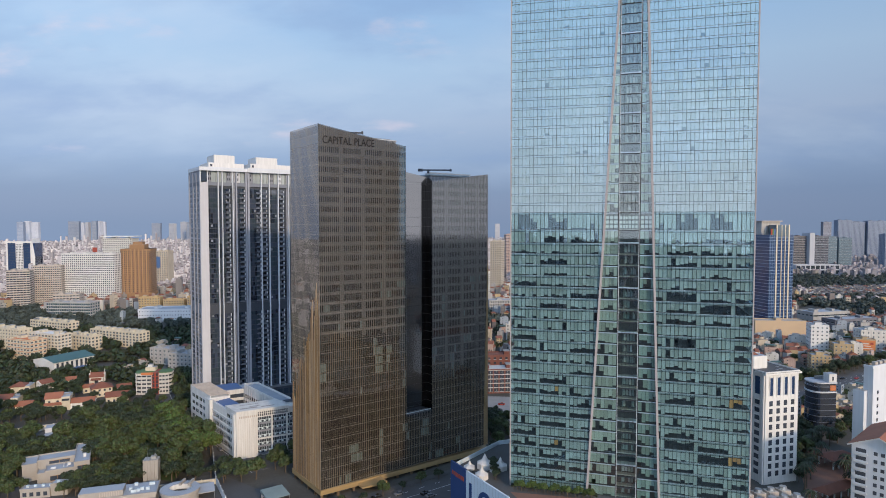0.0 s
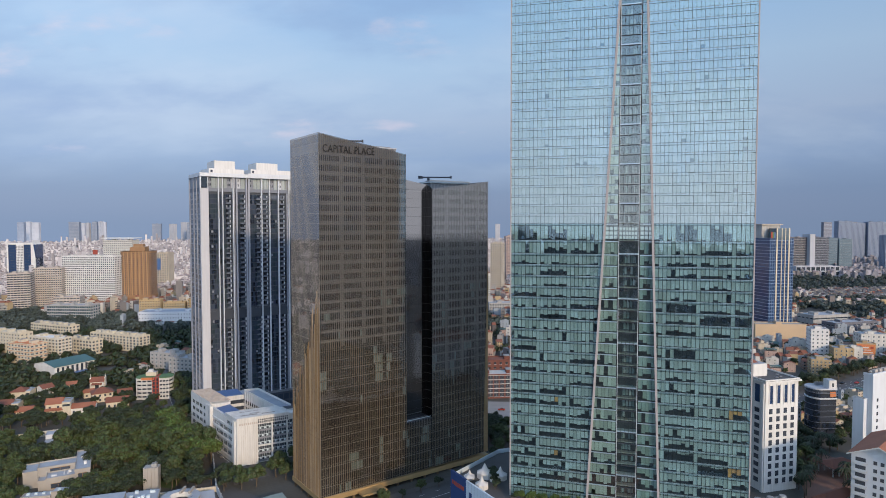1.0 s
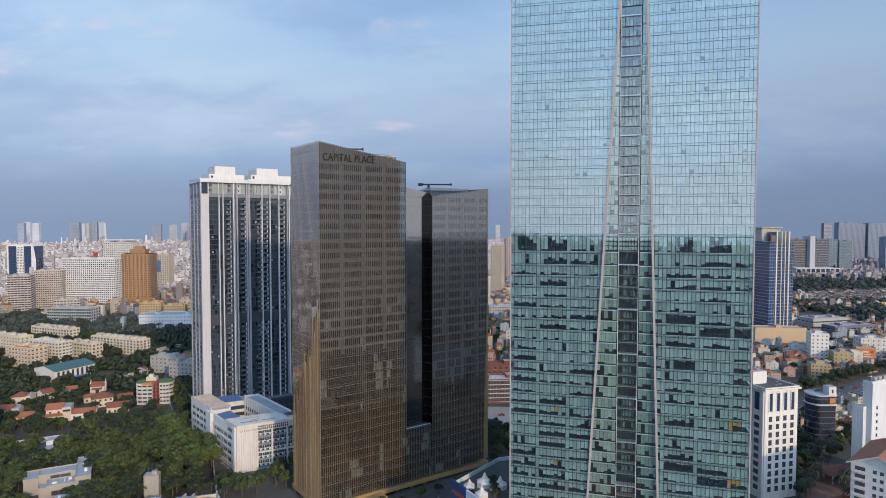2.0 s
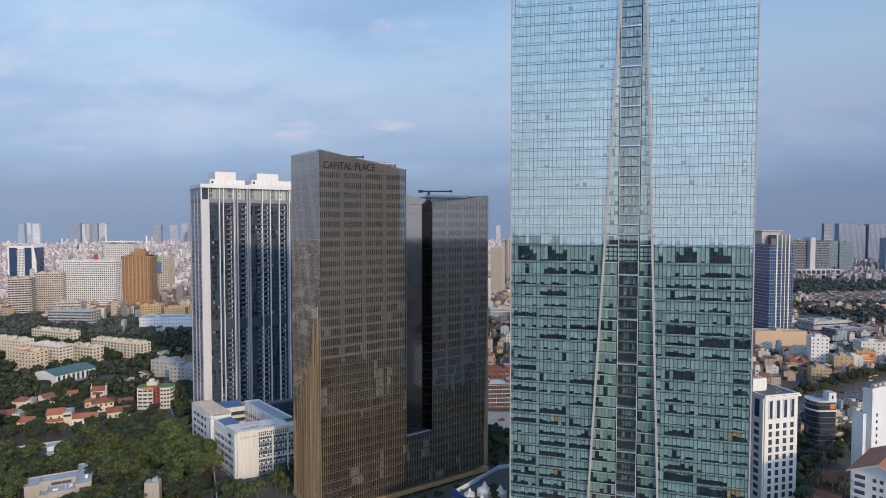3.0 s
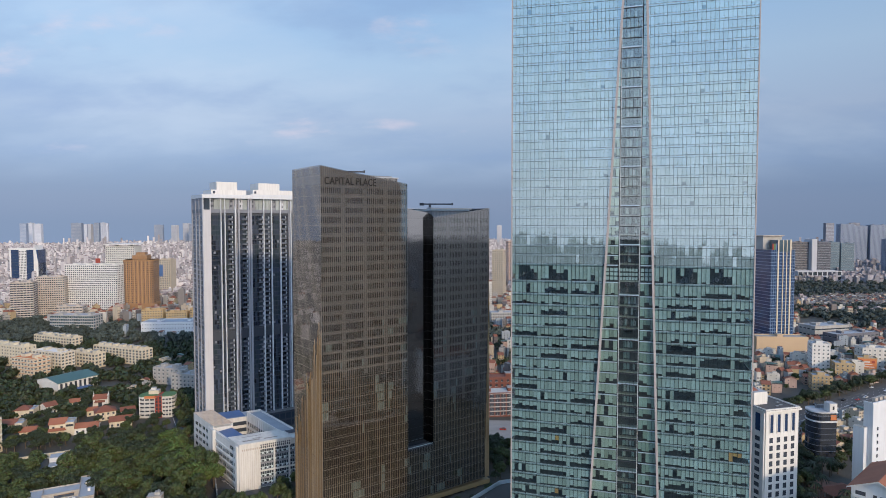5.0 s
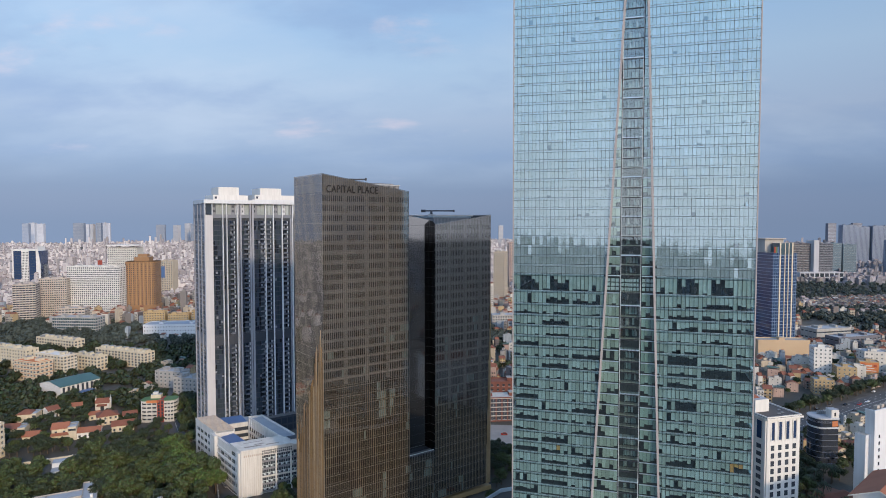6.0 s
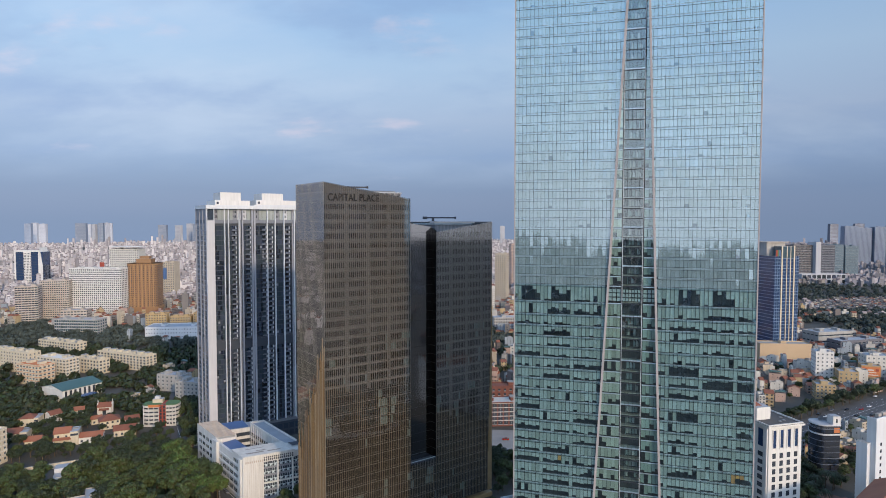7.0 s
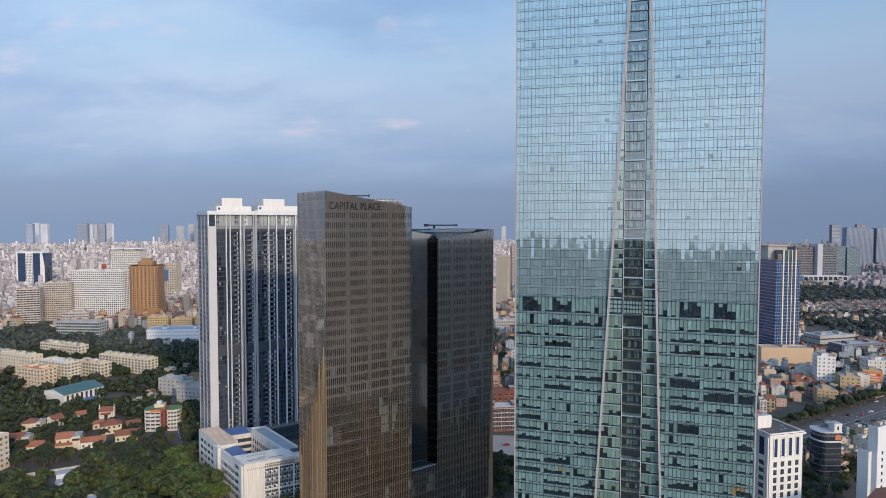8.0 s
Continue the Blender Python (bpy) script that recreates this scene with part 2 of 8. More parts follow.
M["ochre"] = mat("ochre_render", (0.29, 0.165, 0.085), vary=0.1, streak=0.15)
M["sand"] = mat("sand_cladding", (0.47, 0.345, 0.225), vary=0.06, scale=0.2)
M["beige"] = mat("beige_render", (0.45, 0.39, 0.34), vary=0.12, streak=0.2)
M["red_paint"] = mat("red_paint", (0.30, 0.06, 0.04), vary=0.1)
M["orange_paint"] = mat("orange_paint", (0.52, 0.18, 0.07), vary=0.1)
M["blue_paint"] = mat("blue_paint", (0.018, 0.048, 0.14), vary=0.1)
M["blue_roof"] = mat("blue_sheet_roof", (0.06, 0.12, 0.26), rough=0.45, vary=0.15, scale=0.4)
M["green_roof"] = mat("green_sheet_roof", (0.06, 0.125, 0.12), rough=0.5, vary=0.15, scale=0.3)
M["mint_roof"] = mat("mint_sheet_roof", (0.20, 0.25, 0.24), rough=0.5, vary=0.2, scale=0.8)
M["green_paint"] = mat("green_paint", (0.09, 0.17, 0.07), vary=0.15)
M["tile_roof"] = mat("clay_tiles", (0.21, 0.08, 0.05), vary=0.22, fine=3, bump=0.3)
M["orange_tile"] = mat("orange_tiles", (0.30, 0.115, 0.066), vary=0.18, fine=3, bump=0.3)
M["pale_roof"] = mat("pale_flat_roof", (0.33, 0.35, 0.38), vary=0.14, scale=0.5, streak=0.0)
M["concrete"] = mat("concrete", (0.33, 0.32, 0.30), vary=0.18, streak=0.2, bump=0.15)
M["win"] = window_mat("dark_window", (0.045, 0.055, 0.07))
M["win_blue"] = window_mat("blue_window", (0.022, 0.05, 0.11), reflect=0.4)
M["win_teal"] = window_mat("teal_window", (0.045, 0.08, 0.10), reflect=0.3)
M["steel"] = mat("steel", (0.35, 0.36, 0.37), rough=0.35, metal=0.8, vary=0.1)
M["asphalt"] = mat("asphalt", (0.085, 0.083, 0.085), vary=0.25, scale=0.3, fine=3)
M["paving"] = mat("paving", (0.085, 0.082, 0.08), vary=0.25, scale=0.3, fine=2)
M["lot_concrete"] = mat("lot_concrete", (0.27, 0.26, 0.25), vary=0.2, scale=0.5, fine=2)
M["brick_red"] = mat("dark_brick_red", (0.17, 0.065, 0.05), vary=0.2, streak=0.2)
M["soil"] = mat("ground", (0.075, 0.07, 0.06), vary=0.4, scale=0.12, fine=0.6)
M["lawn"] = mat("lawn", (0.055, 0.085, 0.03), vary=0.35, scale=0.3, fine=2.0, bump=0.3)
M["bark"] = mat("bark", (0.10, 0.075, 0.05), vary=0.2)
M["leaf"] = mat("leaves", (0.050, 0.066, 0.020), rough=0.6, vary=0.3, scale=0.5, fine=1.2, rnd=0.9)
M["leaf_dark"] = mat("dark_leaves", (0.027, 0.038, 0.016), rough=0.6, vary=0.3, scale=0.5, fine=1.2, rnd=0.9)
# Far leaves: haze put into a paler, bluer green.
M["leaf_hazy"] = mat("hazy_leaves", (0.052, 0.066, 0.056), rough=0.7, vary=0.3, scale=0.3, fine=0.8, rnd=0.7)
# Brighter leaves: low sun on the crowns, put into the colour.
M["leaf_sunlit"] = mat("sunlit_leaves", (0.078, 0.108, 0.024), rough=0.6, vary=0.3, scale=0.5, fine=1.2, rnd=0.9)
M["canvas"] = mat("white_canvas", (0.56, 0.53, 0.49), vary=0.06)
M["terracotta"] = mat("terracotta_paving", (0.22, 0.115, 0.08), vary=0.15, scale=0.6, fine=2)
M["sign_white"] = mat("white_sign_panels", (0.55, 0.62, 0.66), rough=0.45, vary=0.06)
M["rubber"] = mat("tyre_rubber", (0.02, 0.02, 0.02), vary=0.1)
for _n, _c in (("house_white", (0.56, 0.54, 0.50)), ("house_cream", (0.47, 0.40, 0.31)), ("house_grey", (0.37, 0.36, 0.345)), ("house_pink", (0.43, 0.31, 0.265)), ("house_blue", (0.29, 0.33, 0.37)), ("house_yellow", (0.41, 0.31, 0.18))):
    M[_n] = mat(_n, _c, vary=0.14, streak=0.25, scale=0.4)
# Distance haze is mixed into the base colours of the far walls.
M["far_wall"] = mat("hazy_walls", (0.20, 0.235, 0.30), vary=0.08, scale=0.2, fine=0.8)
M["hazy_house"] = mat("hazy_houses", (0.47, 0.435, 0.44), vary=0.12, scale=0.1, fine=0.5, rnd=0.9)
M["far_pale"] = mat("hazy_pale_walls", (0.39, 0.395, 0.425), vary=0.1, scale=0.1, fine=0.5)
M["stain"] = mat("roof_stain", (0.30, 0.27, 0.24), vary=0.3, scale=2.0)
M["school_white"] = mat("school_white", (0.62, 0.605, 0.58), vary=0.08, streak=0.22, bump=0.1)
# Brown of the far slabs, greyed in the colour for haze.
M["far_brown"] = mat("hazy_brown_walls", (0.14, 0.125, 0.125), vary=0.1, scale=0.1, fine=0.5)
M["rib_grey"] = mat("pale_grey_rib", (0.50, 0.52, 0.56), vary=0.08, streak=0.1)
M["stone_render"] = mat("stone_render", (0.34, 0.31, 0.275), vary=0.12, scale=0.8, fine=3, streak=0.03, bump=0.1)
# Far teal glass, dulled for haze in its base colour.
M["far_teal"] = mat("hazy_teal_glass", (0.095, 0.145, 0.185), rough=0.4, vary=0.1, scale=0.1, fine=0.5)
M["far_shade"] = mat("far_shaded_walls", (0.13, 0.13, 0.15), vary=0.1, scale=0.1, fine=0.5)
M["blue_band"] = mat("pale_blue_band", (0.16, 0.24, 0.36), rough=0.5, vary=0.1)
# Far panes: haze makes this base colour pale.
M["hazy_pane"] = mat("hazy_pale_panes", (0.30, 0.32, 0.365), vary=0.1, scale=0.1, fine=0.5)
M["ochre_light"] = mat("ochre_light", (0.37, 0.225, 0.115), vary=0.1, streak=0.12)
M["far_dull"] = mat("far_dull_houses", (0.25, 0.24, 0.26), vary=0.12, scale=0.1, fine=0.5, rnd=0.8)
# Roofs far off carry haze in their base colour.
M["hazy_roof"] = mat("hazy_roofs", (0.28, 0.225, 0.225), vary=0.15, scale=0.1, fine=0.5, rnd=1.2)
M["win_navy"] = window_mat("navy_window", (0.017, 0.025, 0.04), reflect=0.4, rnd=0.3)
M["balcony_grey"] = mat("balcony_grey", (0.18, 0.195, 0.225), vary=0.12)
M["win_slate"] = window_mat("slate_window", (0.040, 0.055, 0.075), reflect=0.45, rnd=0.5)
M["balcony_glass"] = mat("balcony_glass_rail", (0.10, 0.115, 0.14), rough=0.2, vary=0.15, rnd=0.6, spec=0.8)
# Ribs lying in shade: the shade is set into this grey.
M["broad_rib"] = mat("shaded_broad_rib", (0.30, 0.31, 0.345), vary=0.08, streak=0.1)
M["pier_white"] = mat("pier_panels", (0.50, 0.495, 0.515), vary=0.06, streak=0.1)
M["slate_panel"] = mat("slate_panels", (0.20, 0.21, 0.24), rough=0.4, vary=0.12)
# Terrace glass: the pale reflection on it is set into the base colour.
M["sky_glass"] = window_mat("sky_mirror_glass", (0.30, 0.33, 0.32), reflect=0.5, rnd=0.8)
# Far windows, paled and blued for haze in the colour.
M["hazy_win"] = window_mat("hazy_window", (0.10, 0.13, 0.2), rnd=0.3)
M["city_wall"] = mat("city_walls", (0.175, 0.158, 0.152), vary=0.15, scale=0.2, fine=0.8, rnd=0.9)
M["roof_grey"] = mat("grey_flat_roof", (0.15, 0.145, 0.145), vary=0.25, scale=0.6, fine=2)
M["dark_tin"] = mat("dark_tin_roof", (0.065, 0.062, 0.066), rough=0.6, vary=0.3, rnd=0.6)
M["city_roof"] = mat("city_roofs", (0.17, 0.125, 0.105), vary=0.2, scale=0.2, fine=0.6, rnd=1.4)


# ---- mesh helpers ----
class MB:
    """Collects faces of one mesh."""

    def __init__(self):
        self.v, self.f, self.m, self.mats = [], [], [], []

    def slot(self, key):
        if key not in self.mats:
            self.mats.append(key)
        return self.mats.index(key)

    def face(self, pts, key):
        n = len(self.v)
        self.v.extend([tuple(p) for p in pts])
        self.f.append(tuple(range(n, n + len(pts))))
        self.m.append(self.slot(key))
        return self

    def box(self, x0, x1, y0, y1, z0, z1, key, top=None):
        n = len(self.v)
        self.v.extend([(x0, y0, z0), (x1, y0, z0), (x1, y1, z0), (x0, y1, z0), (x0, y0, z1), (x1, y0, z1), (x1, y1, z1), (x0, y1, z1)])
        s, t = self.slot(key), self.slot(top or key)
        for q, k in (((0, 3, 2, 1), s), ((4, 5, 6, 7), t), ((0, 1, 5, 4), s), ((1, 2, 6, 5), s), ((2, 3, 7, 6), s), ((3, 0, 4, 7), s)):
            self.f.append(tuple(n + i for i in q))
            self.m.append(k)
        return self

    def prism(self, poly, z0, z1, key, top=None, tops=None):
        """poly: plan points, counterclockwise; tops: the top's height at each point."""
        n, c = len(self.v), len(poly)
        self.v.extend([(x, y, z0) for x, y in poly])
        self.v.extend([(x, y, tops[i] if tops else z1) for i, (x, y) in enumerate(poly)])
        s, t = self.slot(key), self.slot(top or key)
        for i in range(c):
            j = (i + 1) % c
            self.f.append((n + i, n + j, n + c + j, n + c + i)); self.m.append(s)
        self.f.append(tuple(range(n + c, n + 2 * c))); self.m.append(t)
        self.f.append(tuple(reversed(range(n, n + c)))); self.m.append(s)
        return self

    def tube(self, a, b, ra, rb, key, n=8, cap=True):
        a, b = Vector(a), Vector(b)
        d = (b - a).normalized()
        p = d.orthogonal().normalized()
        q = d.cross(p)
        k = len(self.v)
        for c, r in ((a, ra), (b, rb)):
            for i in range(n):
                w = 2 * math.pi * i / n
                self.v.append(tuple(c + (p * math.cos(w) + q * math.sin(w)) * r))
        s = self.slot(key)
        for i in range(n):
            j = (i + 1) % n
            self.f.append((k + i, k + j, k + n + j, k + n + i)); self.m.append(s)
        if cap:
            self.f.append(tuple(range(k + n, k + 2 * n))); self.m.append(s)
            self.f.append(tuple(reversed(range(k, k + n)))); self.m.append(s)
        return self

    def mesh(self, name):
        me = bpy.data.meshes.new(name)
        me.from_pydata(self.v, [], self.f)
        for key in self.mats:
            me.materials.append(M[key])
        me.polygons.foreach_set("material_index", self.m)
        me.update()
        return me


def part(name, mb, parent, label="", m=None):
    """Links one mesh under a thing or under a part."""
    ob = new(name, mb.mesh(name) if isinstance(mb, MB) else mb)
    ob.parent = parent
    if m is not None:
        ob.matrix_basis = m
    return tagged(ob, label) if label else ob


def thing(name, m, label, category, group="", kind=""):
    ob = new(name)
    ob.matrix_basis = m
    return tagged(ob, label, category, group, kind)


def single(name, mb, label, category, m=None, group="", kind=""):
    ob = new(name, mb.mesh(name))
    if m is not None:
        ob.matrix_basis = m
    return tagged(ob, label, category, group, kind)

# ---- ground ----
def build_ground():
    g = MB().face([(4760 * math.cos(2 * math.pi * i / 96), 4760 * math.sin(2 * math.pi * i / 96), 0) for i in range(96)], "soil")
    single("ground", g, "brown and grey city ground between the buildings", "ground", kind="structure")


build_ground()


# ---- green glass tower ----
LT = pose(24.65, 221.1, 0, 0, 0, -17.0)
LW, LD, LTOP = 79.5, 52.0, 272.0
ZG = 28.13
ZS = [ZG]
while ZS[-1] + 3.87 < 121.9:
    ZS.append(ZS[-1] + 3.87)
ZS[-1] = 121.8
ZS.append(127.8)
while ZS[-1] + 3.36 < LTOP:
    ZS.append(ZS[-1] + 3.36)
PW = LW / 60


def slot_l(z):
    return 27.4 + (z - 28.6) * 9.25 / 173


def slot_r(z):
    return 51.5 - (z - 28.6) * 5.71 / 173


def front(s, z):
    """Depth of the front: its left half leans out a little as it rises."""
    return -max(0.0, 1 - s / 33.0) * (z - 30) * 1.6 / 173


def build_green_tower():
    rng = random.Random(7)
    T = thing("office_tower", LT, "tall tower of green mirror glass with a tapering central slot", "skyscraper")
    nfl = len(ZS) - 1
    one = MB().face([(0, 0, 0), (PW, 0, 0), (PW, 0, 3.36), (0, 0, 3.36)], "glass_upper").mesh("pane")
    singles = 0
    jit = random.Random(70)
    glass_mb, blinds = MB(), MB()
    for k in range(nfl):
        z0, z1 = ZS[k], ZS[k + 1]
        zm = (z0 + z1) / 2
        a, b = slot_l(zm), slot_r(zm)
        hgt = z1 - z0
        upper = z0 > 127
        mech = 121 < z0 < 127
        level = rng.uniform(0.25, 0.6)
        for side in (0, 1):
            cols = [i for i in range(60) if ((i + 0.5) * PW < a - 0.2 if side == 0 else (i + 0.5) * PW > b + 0.2)]
            for i in cols:
                s0, s1 = i * PW, (i + 1) * PW
                if side == 0 and i == cols[-1]:
                    s1 = a
                if side == 1 and i == cols[0]:
                    s0 = b
                y0, y1, y2, y3 = front(s0, z0), front(s1, z0), front(s1, z1), front(s0, z1)
                if upper and singles < 290 and side == 1 and z0 < 175 and i != cols[0] and i > 37:
                    part("pane", one, T, m=pose(s0, 0.03, z0, -abs(jit.gauss(0, 0.5)), 0, jit.gauss(0, 0.12)))
                    singles += 1
                else:
                    # each pane stands a little out of true
                    ja, jb = 0.0, abs(jit.gauss(0, 0.03))
                    jc = abs(jit.gauss(0, 0.006))
                    glass_mb.face([(s0, y0 + ja, z0), (s1, y1 + ja + jc, z0), (s1, y2 + jb + jc, z1), (s0, y3 + jb, z1)], "glass_upper" if upper else "glass_green")
                # roller blinds behind the glass, in bays of eight panes: one closed pane before the column, the others share a blind height
                if i == cols[0] or i % 8 == 0:
                    q = rng.random()
                    n = noise.noise(Vector((i * 0.05, k * 0.7, 3.1)))
                    shared = 0.97 if q < 0.2 + n * 0.4 else 0.1 if q > 0.96 else rng.choice((0.88, 0.8, 0.74, 0.7, 0.62, 0.5))
                r = rng.random()
                drop = shared if r < 0.55 else shared + rng.choice((-0.2, -0.1, 0.08, 0.12, 0.2)) if r < 0.93 else rng.choice((1.0, 0.1))
                if i % 8 == 7:
                    drop = 1.0
                elif mech:
                    drop = rng.choice((0.0, 0.0, 0.25, 0.5)) if 1 < i % 8 < 7 and (i // 8 + side) % 3 < 2 else rng.choice((0.9, 1.0, 0.6))
                if upper:
                    drop = 1.0 if rng.random() < 0.98 else rng.uniform(0.3, 0.8)
                fabric = "curtain" if upper else "blind"
                drop = min(max(drop, 0.0), 1.0)
                if drop > 0.05:
                    zt, zb = z1 - 0.75, z0 + 0.1
                    zb = zt - (zt - zb) * drop
                    key = "blind_orange" if (k in (4, 9) and i in (12, 55, 56, 57)) else fabric
                    blinds.face([(s0 + 0.03, y0 + 0.16, zb), (s1 - 0.03, y1 + 0.16, zb), (s1 - 0.03, y2 + 0.16, zt), (s0 + 0.03, y3 + 0.16, zt)], key)
            # storey edge behind the glass and twin transoms before it
            trans = MB()
            for c in range(len(cols) // 4 + 1):
                seg = cols[c * 4:c * 4 + 4]
                if not seg:
                    continue
                s0, s1 = seg[0] * PW, (seg[-1] + 1) * PW
                if side == 0:
                    s1 = min(s1, a)
                else:
                    s0 = max(s0, b)
                y0, y1 = front(s0, z0), front(s1, z0)
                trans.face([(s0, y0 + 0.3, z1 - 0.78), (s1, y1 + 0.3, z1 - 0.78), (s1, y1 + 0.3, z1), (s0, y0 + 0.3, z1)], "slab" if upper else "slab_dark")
                for zz, hh, key in ((z1 - 0.86, 0.085 if upper else 0.13, "mullion"), (z1 - 0.18, 0.12, "transom"), (z1 - 0.05, 0.06 if upper else 0.10, "mullion")):
                    trans.face([(s0, y0 - 0.10, zz), (s1, y1 - 0.10, zz), (s1, y1 - 0.10, zz + hh), (s0, y0 - 0.10, zz + hh)], key)
                    trans.face([(s0, y0 - 0.10, zz + hh), (s1, y1 - 0.10, zz + hh), (s1, y1, zz + hh), (s0, y0, zz + hh)], key)
                    trans.face([(s0, y0, zz), (s1, y1, zz), (s1, y1 - 0.10, zz), (s0, y0 - 0.10, zz)], key)
            if trans.f:
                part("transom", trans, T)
    tagged(part("curtain_wall_glass", glass_mb, T, "green mirror glass panes"), kind="stuff")
    tagged(part("roller_blinds", blinds, T, "pale green roller blinds at many heights"), kind="stuff")
    # mullions: full height where the slot does not cut them
    for i in range(61):
        s = i * PW
        if s < 27:
            z0, z1 = ZS[0], LTOP
        elif s <= slot_l(LTOP):
            z0, z1 = max(ZS[0], 28.6 + (s - 27.4) * 173 / 9.25), LTOP
        elif s > 51.5:
            z0, z1 = ZS[0], LTOP
        elif s > slot_r(LTOP):
            z0, z1 = 28.6 + (51.5 - s) * 173 / 5.71, LTOP
        else:
            continue
        for za, zb, w, dp in ((z0, max(z0, 127.8), 0.068, -0.05), (max(z0, 127.8), z1, 0.038, -0.05)):
            if zb - za < 1:
                continue
            y0, y1 = front(s, za), front(s, zb)
            mull = MB()
            for a, b in (((-w, dp), (w, dp)), ((-w, 0), (-w, dp)), ((w, dp), (w, 0))):
                mull.face([(s + a[0], y0 + a[1], za), (s + b[0], y0 + b[1], za), (s + b[0], y1 + b[1], zb), (s + a[0], y1 + a[1], zb)], "mullion")
            part("mullion", mull, T)
    # rooms: floors and an inner wall, near-black for the shade indoors
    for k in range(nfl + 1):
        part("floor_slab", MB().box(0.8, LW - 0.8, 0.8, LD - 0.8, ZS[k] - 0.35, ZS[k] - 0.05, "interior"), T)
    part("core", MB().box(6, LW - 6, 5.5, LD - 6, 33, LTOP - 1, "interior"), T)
    shell = MB()
    shell.face([(LW, 0, ZG), (LW, LD, ZG), (LW, LD, LTOP), (LW, 0, LTOP)], "glass_green")
    shell.face([(0, LD, ZG), (0, 0, ZG), (0, front(0, LTOP), LTOP), (0, LD, LTOP)], "glass_upper")
    # storeys of the side walls: pale blinds between slab edges
    for k in range(nfl):
        za, zb = ZS[k] + 0.1, ZS[k + 1] - 0.8
        for j in range(13):
            ya, yb = 0.4 + j * (LD - 0.8) / 13, 0.4 + (j + 1) * (LD - 0.8) / 13
            lo = za if rng.random() < 0.6 else za + rng.uniform(0.5, 2.0)
            for x, fl in ((0.4, 0), (LW - 0.4, 1)):
                q = [(x, yb, lo), (x, ya, lo), (x, ya, zb), (x, yb, zb)]
                shell.face(q if fl == 0 else q[::-1], "curtain" if za > 127 else "blind")
                q = [(x, yb, zb), (x, ya, zb), (x, ya, ZS[k + 1]), (x, yb, ZS[k + 1])]
                shell.face(q if fl == 0 else q[::-1], "slab")
    shell.face([(LW, LD, ZG), (0, LD, ZG), (0, LD, LTOP), (LW, LD, LTOP)], "glass_green")
    shell.face([(0, front(0, LTOP), LTOP), (33, 0, LTOP), (LW, 0, LTOP), (LW, LD, LTOP), (0, LD, LTOP)], "concrete")
    part("side_walls", shell, T)
    # the slot
    for fn, sgn in ((slot_l, -1), (slot_r, 1)):
        col = MB()
        for z0, z1 in ((ZS[0], LTOP), ):
            q = [(fn(z0) - 0.36, z0), (fn(z0) + 0.36, z0), (fn(z1) + 0.36, z1), (fn(z1) - 0.36, z1)]
            y0, y1 = -0.75, 2.2
            P0 = [(x, y0 + front(x, z), z) for x, z in q]
            P1 = [(x, y1, z) for x, z in q]
            col.face(P0, "pink_stone")
            for i in range(4):
                j = (i + 1) % 4
                col.face([P0[j], P0[i], P1[i], P1[j]], "pink_stone")
        part("inclined_column", col, T, "pink granite inclined column")
    for s in (0.0, LW):
        edge = MB()
        z0, z1 = ZG, LTOP
        y0, y1 = front(s, z0), front(s, z1)
        P = [(s - 0.2, -0.2), (s + 0.2, -0.2), (s + 0.2, 0.2), (s - 0.2, 0.2)]
        edge.v.extend([(x, y + y0, z0) for x, y in P] + [(x, y + y1, z1) for x, y in P])
        for i in range(4):
            j = (i + 1) % 4
            edge.f.append((i, j, 4 + j, 4 + i)); edge.m.append(edge.slot("pink_stone"))
        part("corner_trim", edge, T, "pale pink corner trim")
    SD = 0.9
    c0, c1 = 37.3, 43.9
    flank, inner = MB(), MB()
    for k in range(nfl):
        z0, z1 = ZS[k], ZS[k + 1]
        zm = (z0 + z1) / 2
        for x0, x1 in ((slot_l(zm), c0 - 0.35), (c1 + 0.35, slot_r(zm))):
            if x1 - x0 < 0.5:
                continue
            n = max(1, round((x1 - x0) / PW))
            for i in range(n):
                a, b = x0 + (x1 - x0) * i / n, x0 + (x1 - x0) * (i + 1) / n
                pane = flank
                if 66 < z0 < 150:
                    pane = MB()
                pane.face([(a, SD, z0), (b, SD, z0), (b, SD, z1), (a, SD, z1)], "glass_slot")
                if pane is not flank:
                    part("slot_pane", pane, T)
                flank.box(a - 0.04, a + 0.04, SD - 0.12, SD, z0, z1, "mullion")
                r = rng.random()
                if r < 0.93 and not 121 < z0 < 127:
                    zb = z0 + 0.2 + (1.4 if r < 0.2 else 0.5 if r < 0.45 else 0.0)
                    flank.face([(a + 0.03, SD + 0.2, zb), (b - 0.03, SD + 0.2, zb), (b - 0.03, SD + 0.2, z1 - 0.5), (a + 0.03, SD + 0.2, z1 - 0.5)], "blind_warm" if x0 < c0 else "blind")
                if 121 < z0 < 127:
                    for q in range(3):
                        flank.box(a + 0.15, b - 0.15, SD + 0.5, SD + 0.6, z0 + 0.6 + q * 1.5, z0 + 1.7 + q * 1.5, "white_strip")
            flank.box(x0, x1, SD - 0.15, SD + 0.6, z1 - 0.45, z1 - 0.1, "transom")
        # atrium in the middle of the slot
        deep = SD + 3.2
        if 121 < z0 < 127:
            for q in range(3):
                for i in range(6):
                    part("pale_panel", MB().box(c0 + 0.25 + i, c0 + 1.05 + i, SD + 0.5, SD + 0.6, z0 + 0.6 + q * 1.5, z0 + 1.6 + q * 1.5, "white_strip"), T)
